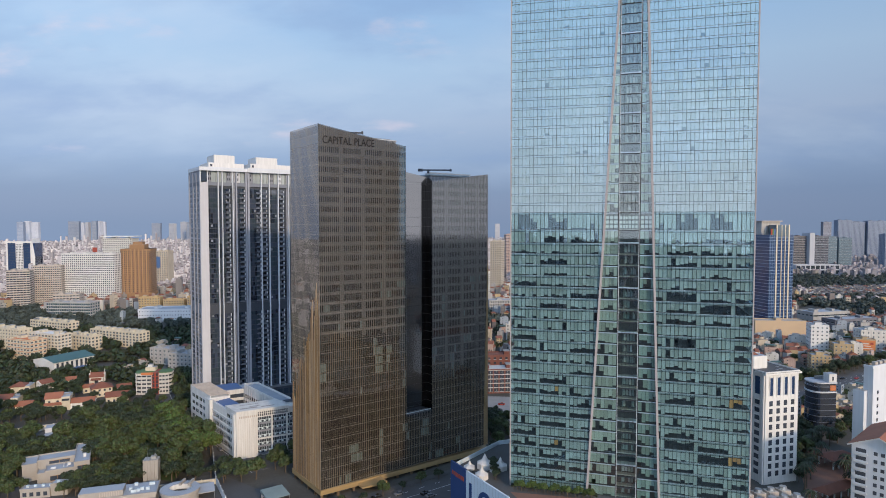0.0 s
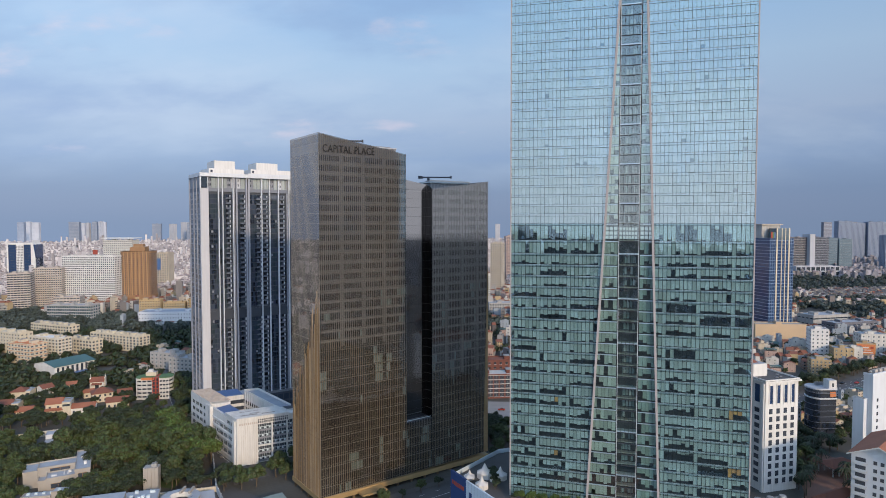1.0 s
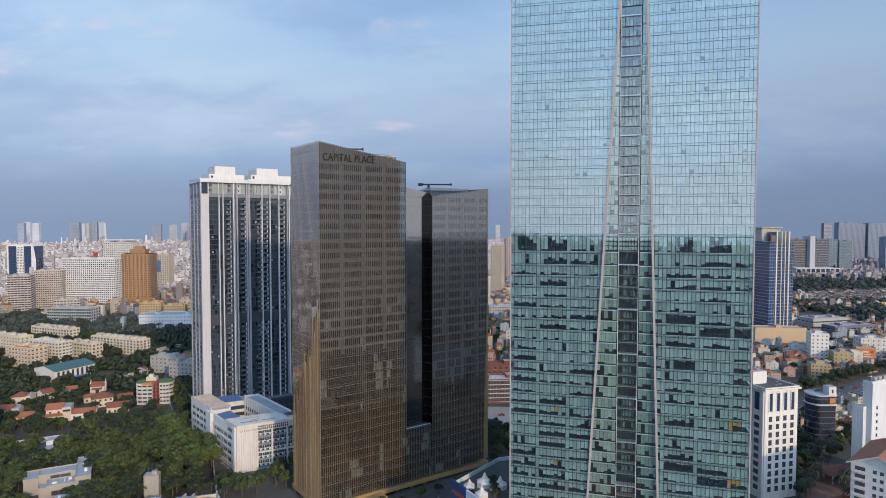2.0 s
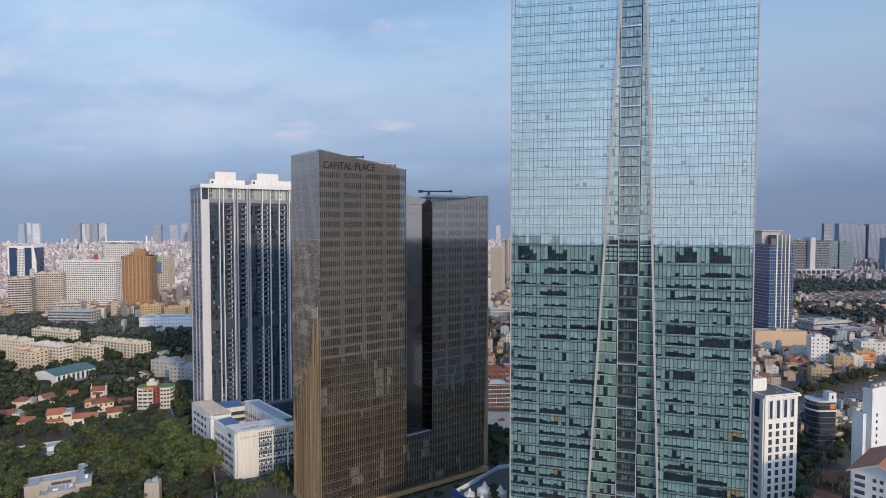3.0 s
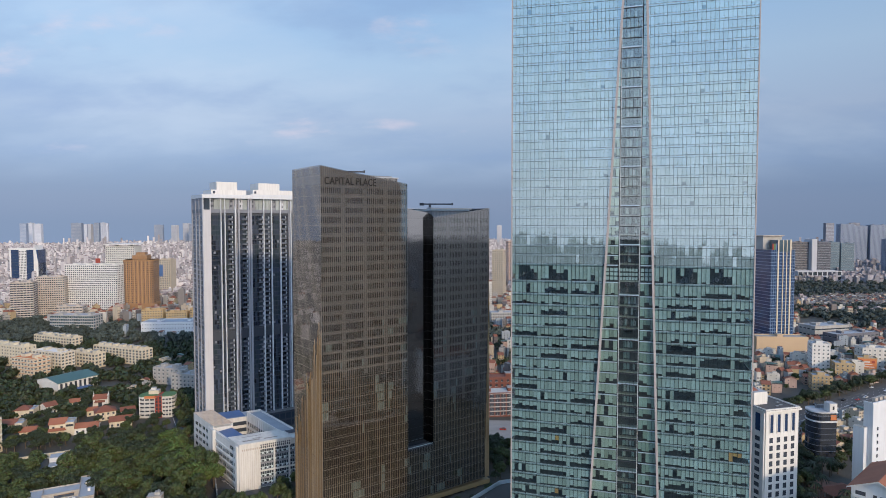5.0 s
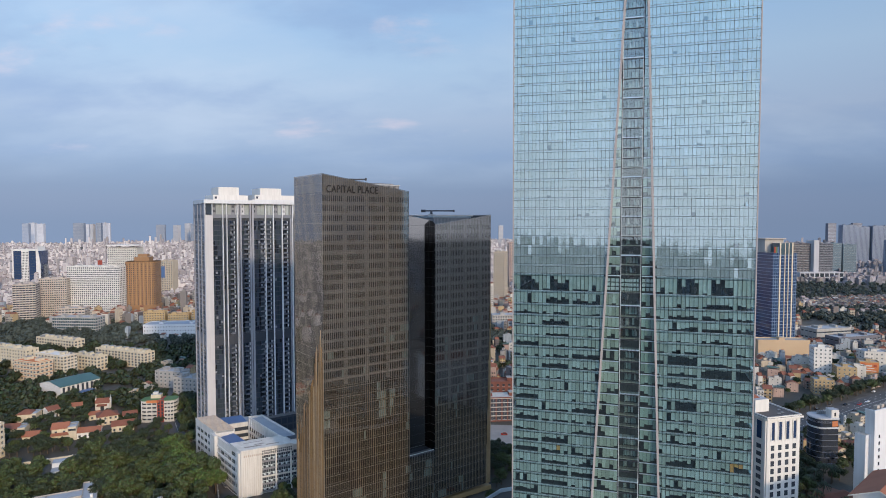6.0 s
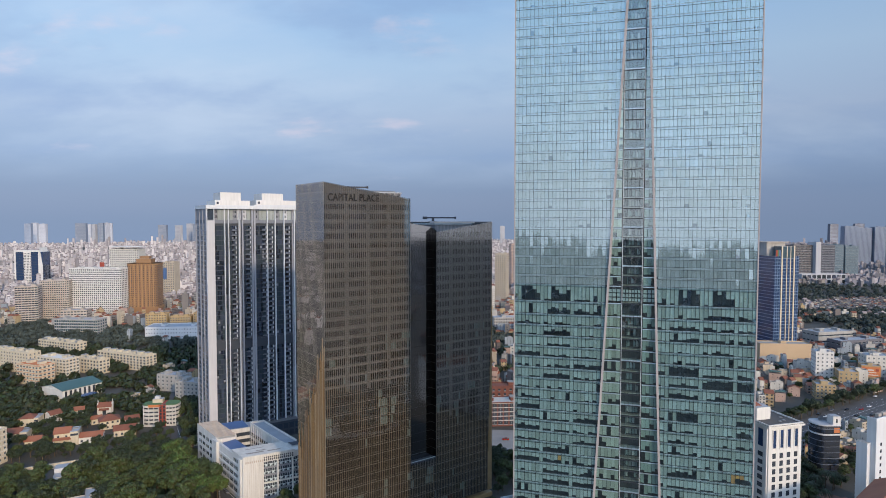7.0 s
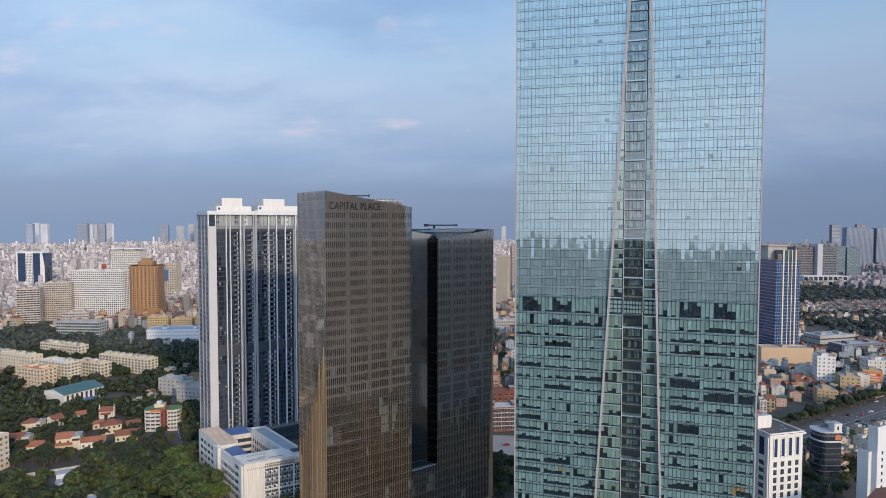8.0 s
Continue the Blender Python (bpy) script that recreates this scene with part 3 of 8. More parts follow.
        if k % 4 != 3 and not 121 < z0 < 127:
            # lit rooms and frames seen through the atrium
            for q in range(4):
                xa = c0 + 2.0 + q * 0.95
                if rng.random() < 0.75:
                    inner.face([(xa, deep - 0.15, z0 + 0.7), (xa + 0.8, deep - 0.15, z0 + 0.7), (xa + 0.8, deep - 0.15, z1 - rng.choice((0.5, 1.0, 1.6))), (xa, deep - 0.15, z1 - 0.5)], rng.choice(("slab", "curtain", "slab_dark", "slab_dark")))
            inner.box(c0 + 1.7, c0 + 1.85, deep - 0.5, deep - 0.2, z0, z1, "slab_dark")
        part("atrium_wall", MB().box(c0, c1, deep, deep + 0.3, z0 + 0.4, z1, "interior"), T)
        sl = MB().box(c0, c1, SD + 0.1 if k % 4 == 3 else SD + 0.9, deep, z0 - 0.05, z0 + 0.28, "slab" if k % 4 == 3 else "concrete")
        if k % 4 == 3:
            part("atrium_transom", MB().box(c0, c1, SD - 0.05, SD + 0.05, z0 - 0.2, z0 + 0.35, "transom"), T)
        part("atrium_floor", sl, T)
    tagged(part("atrium_rooms", inner, T, "pale room fronts behind the atrium glass"), kind="stuff")
    tagged(part("slot_glazing", flank, T, "grey slot glazing with pale blinds"), kind="stuff")
    for i in range(1, 5):
        x = c0 + (c1 - c0) * i / 5
        part("atrium_mullion", MB().box(x - 0.04, x + 0.04, SD - 0.12, SD + 0.05, ZG, LTOP, "mullion"), T)
    part("atrium_glass", MB().face([(c0, SD + 0.1, ZG), (c1, SD + 0.1, ZG), (c1, SD + 0.1, LTOP), (c0, SD + 0.1, LTOP)], "glass_slot"), T)
    for x in (c0, c1):
        part("atrium_column", MB().box(x - 0.1, x + 0.1, SD - 0.2, SD + 0.5, ZG, LTOP, "slab"), T, "grey metal-clad column")
    return T


build_green_tower()


# ---- bronze twin towers ----
CA = pose(-54.5, 269.3, 0, 0, 0, 36.5)
FLH = 4.4


def bronze_face(T, a, b, z0, tops, name, groups, win="bronze_glass", fin_gap=1.0, spandrel="bronze", fins=True, fin=0.14, fw=0.024, gold=0.0, low=0.0):
    """A wall from plan point a to b (outside on the right-hand side of the way), with storeys, window groups and fins."""
    ax, ay = a
    bx, by = b
    ln = math.hypot(bx - ax, by - ay)
    ux, uy = (bx - ax) / ln, (by - ay) / ln
    nx, ny = uy, -ux

    def P(s, o, z):
        return (ax + ux * s + nx * o, ay + uy * s + ny * o, z)

    def top(s):
        return tops[0] + (tops[1] - tops[0]) * s / ln

    skin, span = MB(), MB()
    n = max(1, round(ln / fin_gap))
    w = ln / n
    skin_edges = [i * w for i in range(n + 1)]
    zt_min = min(tops)
    zs = [z0]
    while zs[-1] + FLH < zt_min - 1.5:
        zs.append(zs[-1] + FLH)
    for i in range(n):
        s0, s1 = skin_edges[i], skin_edges[i + 1]
        skin.face([P(s0, 0, z0), P(s1, 0, z0), P(s1, 0, top(s1)), P(s0, 0, top(s0))], win)
    rng = random.Random(int(ln * 100))
    for z in zs:
        # storey edge
        eh = 0.035 if z > 90 else 0.07
        part("storey_edge", MB().face([P(0, 0.02, z - eh), P(ln, 0.02, z - eh), P(ln, 0.02, z + eh), P(0, 0.02, z + eh)], "fin" if spandrel == "bronze" else spandrel), T)
        if groups is not None and z < low:
            part("sill_line", MB().face([P(0, 0.02, z + 1.0), P(ln, 0.02, z + 1.0), P(ln, 0.02, z + 1.07), P(0, 0.02, z + 1.07)], "fin"), T)
        if groups is not None:
            # dark window openings in the spandrel wall, in bays between plain strips
            for i in range(n):
                s0, s1 = skin_edges[i], skin_edges[i + 1]
                if any(abs((s0 + s1) / 2 - g) < 0.95 for g in groups) or z + 3.6 > zt_min:
                    continue
                zl, zh, gp = (z + 1.15, z + 3.6, 0.17) if z > 96 else (z + 0.8, z + 3.75, 0.1) if z > 70 else (z + 0.35, z + 3.95, 0.05)
                pale = ((40 < z < 95 or z < 26) and noise.noise(Vector((i * 0.16 + ln, z * 0.09, 1.3))) > 0.3)
                span.face([P(s0 + gp, -0.22, zl), P(s1 - gp, -0.22, zl), P(s1 - gp, -0.22, zh), P(s0 + gp, -0.22, zh)], "blind" if pale else "win_bronze" if z > 88 else "win_brown")
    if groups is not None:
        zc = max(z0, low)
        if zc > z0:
            # lower panels behind the close gold fins, darkened in colour for dark reflections
            span.face([P(0.2, -0.3, z0), P(ln - 0.2, -0.3, z0), P(ln - 0.2, -0.3, min(zc, top(ln) - 0.3)), P(0.2, -0.3, min(zc, top(0) - 0.3))], "bronze_dark_mirror")
        if zc < zt_min - 1:
            span.face([P(0.2, -0.3, zc), P(ln - 0.2, -0.3, zc), P(ln - 0.2, -0.3, top(ln) - 0.3), P(0.2, -0.3, top(0) - 0.3)], spandrel)
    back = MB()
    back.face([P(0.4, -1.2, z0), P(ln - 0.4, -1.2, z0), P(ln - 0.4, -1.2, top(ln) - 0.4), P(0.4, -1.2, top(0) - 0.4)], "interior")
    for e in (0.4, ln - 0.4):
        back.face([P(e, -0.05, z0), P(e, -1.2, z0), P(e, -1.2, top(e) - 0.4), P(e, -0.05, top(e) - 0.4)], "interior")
    part(name + "_glass", skin, T, "bronze tinted mirror glass")
    if span.f:
        tagged(part(name + "_window_wall", span, T, "grey spandrel wall with dark windows"), kind="stuff")
    part(name + "_rooms", back, T)
    if fins:
        for i in range(n + 1):
            s = skin_edges[i]
            # sunlit gold of the lower front is set into a golder, wider fin length
            cut = z0 + gold * (1.0 - 0.25 * s / ln) if gold else z0
            for za, zb, hw, key, nm in ((z0, cut, 0.036, "fin_gold", "lit_gold_fin"), (cut, top(s), fw, "fin", "fin")):
                if zb - za < 1:
                    continue
                f = MB()
                f.v.extend([P(s - hw, 0.01, za), P(s + hw, 0.01, za), P(s + hw, fin, za), P(s - hw, fin, za)])
                f.v.extend([P(s - hw, 0.01, zb), P(s + hw, 0.01, zb), P(s + hw, fin, zb), P(s - hw, fin, zb)])
                for q in ((0, 1, 5, 4), (1, 2, 6, 5), (2, 3, 7, 6), (3, 0, 4, 7), (4, 5, 6, 7)):
                    f.f.append(q); f.m.append(f.slot(key))
                part(nm, f, T)


def roof_crane(name, m):
    """Window-cleaning machine: a base, a mast and a long jib."""
    T = thing(name, m, "grey window-cleaning crane resting on a roof rail", "crane")
    part("base", MB().box(-1.6, 1.6, -1.2, 1.2, 0, 1.2, "grey"), T)
    part("mast", MB().box(-0.6, 0.6, -0.6, 0.6, 1.2, 2.6, "dark_grey"), T)
    jib = part("jib", MB().box(-5, 12, -0.35, 0.35, 2.6, 3.3, "dark_grey"), T)
    part("counterweight", MB().box(-5.4, -3, -0.7, 0.7, 2.2, 3.6, "dark_grey"), jib)
    part("jib_head", MB().box(11.4, 12.2, -1.6, 1.6, 2.4, 3.5, "dark_grey"), jib)
    return T


def build_bronze_towers():
    T = thing("twin_office_tower", CA, "twin dark bronze glass office towers with thin gold fins", "office tower")
    D = 31.0
    WA, B0, B1 = 45.4, 61.0, 97.5
    ZB, ZN = 4.6, 30.0
    RD = 4.6
    g = [11.3, 22.2, 33.0]
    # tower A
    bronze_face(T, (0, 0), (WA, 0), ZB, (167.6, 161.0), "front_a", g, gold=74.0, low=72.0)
    bronze_face(T, (0, D), (0, 0), ZB, (167.6, 167.6), "side_a", None, win="side_glass", fin=0.08, fw=0.03)
    bronze_face(T, (WA, 0), (WA, RD), ZN, (161.0, 161.0), "inner_a", None, win="dark_glass", fins=False, spandrel="black")
    bronze_face(T, (WA, RD), (WA, D), 149.0, (161.0, 161.0), "inner_top_a", None, fins=False)
    bronze_face(T, (WA, D), (0, D), ZB, (161.0, 167.6), "rear_a", None, fins=False)
    # lower wall between
    bronze_face(T, (WA, 0), (B0, 0), ZB, (ZN, ZN), "base_front", [8.0], gold=25.0, low=40.0)
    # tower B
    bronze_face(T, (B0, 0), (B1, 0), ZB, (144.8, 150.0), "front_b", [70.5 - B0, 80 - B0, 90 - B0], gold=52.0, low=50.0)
    bronze_face(T, (B0, RD), (B0, 0), ZN, (147.2, 144.8), "reveal_b", None, win="dark_glass", fins=False, spandrel="black")
    bronze_face(T, (WA, RD), (B0, RD), ZN, (149.6, 147.2), "recess_b", None, win="recess_glass", fins=False, fin=0.05, fw=0.025, spandrel="black")
    bronze_face(T, (B1, 0), (B1, D), ZB, (150.0, 150.0), "side_b", None)
    bronze_face(T, (B1, D), (WA, D), ZB, (150.0, 150.0), "rear_b", None, fins=False)
    core = MB()
    core.prism([(0.4, 0.4), (WA - 0.4, 0.4), (WA - 0.4, D - 0.4), (0.4, D - 0.4)], 159.5, 160, "concrete", tops=[163.5, 159.0, 159.0, 163.5])
    part("roof_a", core, T)
    part("roof_b", MB().prism([(B0 + 0.4, 0.4), (B1 - 0.4, 0.4), (B1 - 0.4, D - 0.4), (WA, D - 0.4), (WA, RD + 0.4), (B0 + 0.4, RD + 0.4)], 143.5, 144, "concrete"), T)
    part("terrace", MB().box(WA, B0, 0.2, RD, 29.2, 29.9, "dark_grey").box(WA + 0.5, B0 - 0.5, 0.25, 0.4, 30.6, 30.85, "white_strip"), T, "dark terrace with a white rail")
    part("core_a", MB().box(1.3, WA - 1.3, 1.3, D - 1.3, 9, 158.5, "interior"), T)
    part("core_b", MB().box(B0 + 1.3, B1 - 1.3, 1.3, D - 1.3, 9, 143, "interior").box(WA + 0.5, B0 + 1.3, RD + 1.3, D - 1.3, 9, 143, "interior"), T)
    # gold belt over the low open ground storey, dipping a little along the front
    zb0, zb1 = 2.5, 0.9
    belt = MB()
    belt.v.extend([(-0.5, -0.5, zb0), (B1 + 0.5, -0.5, zb1), (B1 + 0.5, D + 0.5, zb1), (-0.5, D + 0.5, zb0)])
    belt.v.extend([(-0.5, -0.5, zb0 + 2.2), (B1 + 0.5, -0.5, zb1 + 2.2), (B1 + 0.5, D + 0.5, zb1 + 2.2), (-0.5, D + 0.5, zb0 + 2.2)])
    for q in ((0, 3, 2, 1), (4, 5, 6, 7), (0, 1, 5, 4), (1, 2, 6, 5), (2, 3, 7, 6), (3, 0, 4, 7)):
        belt.f.append(q); belt.m.append(belt.slot("gold"))
    part("gold_belt", belt, T, "gold metal belt over the ground storey")
    part("lobby_wall", MB().box(3, B1 - 3, 3.5, D - 3.5, 0, 5.0, "win"), T, "dark glazed lobby")
    for i in range(13):
        x = 0.6 + i * (B1 - 1.2) / 12
        part("lobby_column", MB().box(x - 0.5, x + 0.5, 0.2, 1.2, 0, zb0 + (zb1 - zb0) * x / B1 + 0.1, "gold_fin_brown"), T)
    for i in range(1, 5):
        y = i * (D - 1) / 4
        part("lobby_column", MB().box(0.2, 1.2, y - 0.5, y + 0.5, 0, zb0 + 0.1, "gold_fin_brown"), T)
    # slanting gold entrance canopy at the foot of the first tower
    part("entrance_canopy", MB().prism([(18, -5.5), (30, -7.5), (30, -0.5), (18, -0.5)], 2.6, 3.0, "gold", tops=[3.2, 4.0, 4.0, 3.2]), T, "gold entrance canopy")
    # sunlight and reflections at the outer corners, built as ragged close-set gold fins
    rng = random.Random(9)
    tones = ("lit_gold_fin", "gold_fin_pale", "gold_fin_brown", "lit_gold_fin")
    for i in range(66):
        y = 0.25 + i * 0.465
        zt = 97 - 1.8 * y + rng.uniform(-9, 6) - (6 if i % 3 == 1 else 0)
        w = rng.uniform(0.035, 0.085)
        part("lit_gold_fin", MB().box(-0.1 - 0.12 * (i % 2), 0, y - w, y + w, 4.6, zt, rng.choice(tones)), T)
    for i in range(10):
        y0, y1 = 0.3 + i * (D - 0.6) / 10, 0.3 + (i + 1) * (D - 0.6) / 10
        # the sunlit tan at the foot is painted as panels
        part("sunlit_tan_panel", MB().box(-0.05, 0, y0, y1, 4.6, 37 + rng.uniform(-5, 4), "sunlit_tan_panel"), T, "tan panels between the fins, sunlight in their colour")
    for k in range(8):
        part("storey_strip", MB().box(-0.14, -0.05, 0.3, D - 0.3, 9.0 + k * FLH - 0.05, 9.0 + k * FLH + 0.05, "gold_fin_brown"), T)
    for i in range(9):
        zt = 108 - 10 * i + rng.uniform(-4, 4)
        part("lit_gold_fin", MB().box(B1 - 0.06 - i * 0.3, B1 + 0.06 - i * 0.3, -0.4, 0, 4.6, zt, "gold" if i % 2 else "gold_fin_pale"), T)
    # roof plant
    pl = MB().box(20, 43, 5, D - 6, 159, 163.6, "dark_grey", "pale_roof").box(19.6, 43.4, 4.6, D - 5.6, 163.6, 164.0, "rib_grey")
    plant_a = part("roof_plant", pl, T, "grey louvred roof plant")
    for i in range(34):
        part("louvre", MB().box(20.2 + i * 0.68, 20.48 + i * 0.68, 4.8, 5.0, 160.2, 163.6, "grey"), plant_a)
    pb = MB().box(B0 + 4, B1 - 9, 7, D - 5, 143.5, 148.4, "slate_panel", "pale_roof").box(B0 + 3.4, B1 - 8.4, 6.4, D - 4.4, 148.4, 149.0, "white_strip")
    plant_b = part("roof_plant", pb, T, "white louvred roof plant")
    for i in range(26):
        part("louvre", MB().box(B0 + 4.4 + i * 0.9, B0 + 4.75 + i * 0.9, 6.85, 7.0, 145.0, 148.2, "grey"), plant_b)
    for x, y, w, d, h in ((B0 + 1.5, 9, 2.0, 6, 3.2), (B1 - 6, 9, 3.5, 5, 2.4), (B1 - 7.5, 18, 4, 6, 3.6)):
        part("roof_unit", MB().box(x, x + w, y, y + d, 143.9, 143.9 + h, "grey", "pale_roof"), T)
    for i in range(9):
        part("roof_unit", MB().box(22 + i * 2.2, 23.4 + i * 2.2, 7, 9, 164.0, 164.7, "steel"), plant_a)
    part("roof_edge_rail", MB().box(B0 + 2, B1 - 8, 5.0, 5.15, 149.0, 149.8, "steel"), T)
    # the name on the front: dark letters standing off the fins
    cu = bpy.data.curves.new("sign_letters", "FONT")
    cu.body = "CAPITAL PLACE"
    cu.size, cu.extrude = 3.9, 0.12
    cu.space_character = 1.06
    me_ob = bpy.data.objects.new("tmp_letters", cu)
    scene.collection.objects.link(me_ob)
    me = bpy.data.meshes.new_from_object(me_ob.evaluated_get(bpy.context.evaluated_depsgraph_get()))
    bpy.data.objects.remove(me_ob)
    me.materials.clear()
    me.materials.append(M["black"])
    xs, ys = [v.co.x for v in me.vertices], [v.co.y for v in me.vertices]
    fx, fy = 26.0 / (max(xs) - min(xs)), 3.3 / (max(ys) - min(ys))
    part("sign_letters", me, T, "black raised letters CAPITAL PLACE", m=pose(1.9, -0.45, 159.2, 90, 0, 0) @ Matrix.Diagonal((fx, fy, 1, 1)) @ pose(-min(xs), -min(ys), 0))
    roof_crane("roof_crane", CA @ pose(14, 10, 163.0, 0, 0, -30))
    roof_crane("roof_crane", CA @ pose(B0 + 9, 16, 149.0, 0, 0, -32))


build_bronze_towers()


# ---- white residential tower ----
def build_white_tower():
    T = thing("residential_tower", pose(-156.8, 397.0, 0, 0, 0, 35.0), "dark glass residential tower with white vertical ribs and white crown", "apartment tower")
    W, D, H = 70.0, 29.0, 149.0
    FH = 3.3
    part("body", MB().box(0.6, W - 0.6, 0.6, D, 0, H, "dark_grey"), T, "dark grey glazed body")
    # strips of the front: g glass, b balconies with a glazed back, r shaded recess
    strips = [(4.9, 10.9, "g"), (11.6, 13.4, "g"), (14.2, 16.0, "g"), (16.0, 20.0, "b"), (23.8, 28.5, "b"), (32.1, 35.0, "g"), (35.0, 39.3, "b"), (40.5, 44.8, "b"), (46.0, 50.9, "g"), (52.4, 56.9, "b"), (60.0, 63.5, "g"), (63.5, 68.5, "b")]
    wins = MB()
    balconies = {}
    rng = random.Random(3)
    n = int((H - 1) / FH)
    for k in range(n):
        z = 2 + k * FH
        if 64 < z < 70:
            continue
        for x0, x1, kind in strips:
            q = max(1, round((x1 - x0) / 1.5))
            for i in range(q):
                a, b = x0 + (x1 - x0) * i / q + 0.05, x0 + (x1 - x0) * (i + 1) / q - 0.05
                share = 0.55 if kind == "g" else 0.25
                key = "win_slate" if noise.noise(Vector((x0 * 0.9 + i * 0.6, z * 0.07, 4.4))) > 0.35 - share or rng.random() < 0.06 else "win_navy"
                wins.face([(a, 0.56, z + 0.2), (b, 0.56, z + 0.2), (b, 0.56, z + FH - 0.25), (a, 0.56, z + FH - 0.25)], key)
                if rng.random() < 0.07:
                    wins.face([(a + 0.1, 0.52, z + 0.9), (b - 0.1, 0.52, z + 0.9), (b - 0.1, 0.52, z + 2.4), (a + 0.1, 0.52, z + 2.4)], rng.choice(("dark_grey", "slate_panel", "balcony_grey")))
            if kind == "b":
                w = x1 - x0
                if x0 not in balconies:
                    balconies[x0] = MB().box(0, w * 0.72, -0.9, 0.6, -0.1, 0.1, "slate_panel").box(0, w * 0.72, -0.9, -0.84, 0.1, 1.1, "balcony_glass").box(w * 0.72 - 0.4, w * 0.72, -0.6, 0.5, 0.1, 2.6, "rib_grey").mesh("balcony")
                part("balcony", balconies[x0], T, m=pose(x0 + (w * 0.28 if int(x0) % 2 else 0), 0, z))
        for y0, y1 in ((2.6, 8.0), (9.6, 15.4), (21.2, 26.6)):
            wins.face([(-0.02, y1, z + 0.3), (-0.02, y0, z + 0.3), (-0.02, y0, z + FH - 0.5), (-0.02, y1, z + FH - 0.5)], "win")
            wins.face([(-0.06, (y0 + y1) / 2 + 0.5, z + 0.3), (-0.06, (y0 + y1) / 2 - 0.5, z + 0.3), (-0.06, (y0 + y1) / 2 - 0.5, z + FH - 0.5), (-0.06, (y0 + y1) / 2 + 0.5, z + FH - 0.5)], "broad_rib")
            part("side_sill", MB().box(-0.14, 0.3, y0 - 0.3, y1 + 0.3, z - 0.1, z + 0.3, "broad_rib"), T)
    tagged(part("window_glazing", wins, T, "dark window panes storey by storey"), kind="stuff")
    part("side_wall", MB().box(0, 0.6, 0.4, D, 0, H, "slate_panel"), T)
    for y, w in ((0.6, 0.5), (9.0, 0.3), (18.4, 0.9), (28.6, 0.6)):
        part("side_rib", MB().box(-0.5, 0, y - w, y + w, 0, H + 9.2, "broad_rib"), T)
    part("corner_pier", MB().box(-0.4, 4.7, -1.4, 0.6, 0, H + 1.6, "pier_white"), T, "broad white pier at the corner")
    for x, w in ((0.0, 0.25), (4.5, 0.2), (11.25, 0.24), (13.8, 0.24), (20.6, 0.26), (39.8, 0.26), (45.3, 0.28), (51.6, 0.28), (59.0, 0.3), (69.4, 0.4)):
        z0 = 0 if x > 5 else H + 1.6
        part("rib", MB().box(x - w, x + w, -1.0, 0.6, z0, H + 9.2, "white_cool"), T, "white vertical rib")
    for x, w in ((21.6, 0.3), (22.9, 0.45), (29.4, 0.5), (31.0, 0.65), (57.9, 0.4)):
        part("broad_rib", MB().box(x - w, x + w, -1.0 if w > 0.4 else -0.2, 0.6, 0, H + 9.2, "broad_rib"), T, "broad rib, shade of the recess in its grey")
    # crown: dark belt, sky terraces behind the ribs, white top band, roof houses
    part("belt", MB().box(4.8, W - 0.4, -0.3, 0.7, H - 0.4, H + 2.0, "balcony_grey"), T, "grey belt under the crown")
    part("side_belt", MB().box(-0.2, 0.0, 1.2, 28.2, H - 0.4, H + 2.0, "balcony_grey").box(-0.1, 0.0, 1.2, 28.2, H + 2.0, H + 9.2, "slate_panel"), T)
    part("crown", MB().box(-0.7, 30.3, -1.5, D, H + 9.2, H + 11.6, "white_cool", "pale_roof").box(30.3, W + 0.5, -1.9, D, H + 9.2, H + 12.2, "white_cool", "pale_roof"), T, "white crown band")
    part("crown_wall", MB().box(1, W - 1, 1.8, D - 1, H, H + 9.2, "balcony_grey"), T)
    x = 5.0
    while x < W - 3:
        w = rng.choice((2.2, 2.8, 3.4))
        key = rng.choice(("sky_glass", "sky_glass", "sky_glass", "rib_grey", "slate_panel"))
        pan = part("sky_terrace", MB().box(x, x + w - 0.15, 1.0, 1.4, H + 2.0, H + 9.1, key), T)
        if key != "sky_glass":
            for q in range(2):
                for z in (H + 3.4, H + 6.6):
                    part("window", MB().box(x + 0.4 + q * 1.0, x + 1.0 + q * 1.0, 0.94, 1.05, z, z + 1.6, "win"), pan)
        x += w
    part("open_corner", MB().box(0.4, 4.4, 0.2, 0.9, H + 2.2, H + 9.0, "win_slate"), T)
    for x0, x1, x2, x3, z in ((6.5, 29.5, 10.5, 24, 0), (34, 66, 38.5, 53.5, 0.6)):
        part("roof_house", MB().box(x0, x1, 4, D - 3, H + 11.6 + z, H + 15.0 + z, "white", "pale_roof").box(x2, x3, 6, D - 5, H + 15.0 + z, H + 20.4, "white", "pale_roof").box(x0 + 1, x0 + 2.4, 3.9, 4, H + 12.4 + z, H + 14 + z, "win"), T, "white lift and plant house")
    part("mechanical_belt", MB().box(4.9, W - 1, 0.2, 0.62, 64, 70, "dark_grey"), T)
    pod = part("podium", MB().box(30, W + 8, -6, D + 20, 0, 11, "dark_grey", "roof_grey"), T, "dark podium")
    for i in range(11):
        part("shopfront", MB().box(31 + i * 4.2, 34.4 + i * 4.2, -6.1, -5.95, 1.0, 4.2, "win").box(31 + i * 4.2, 34.4 + i * 4.2, -6.1, -5.95, 5.6, 9.4, "win_slate"), pod)


build_white_tower()


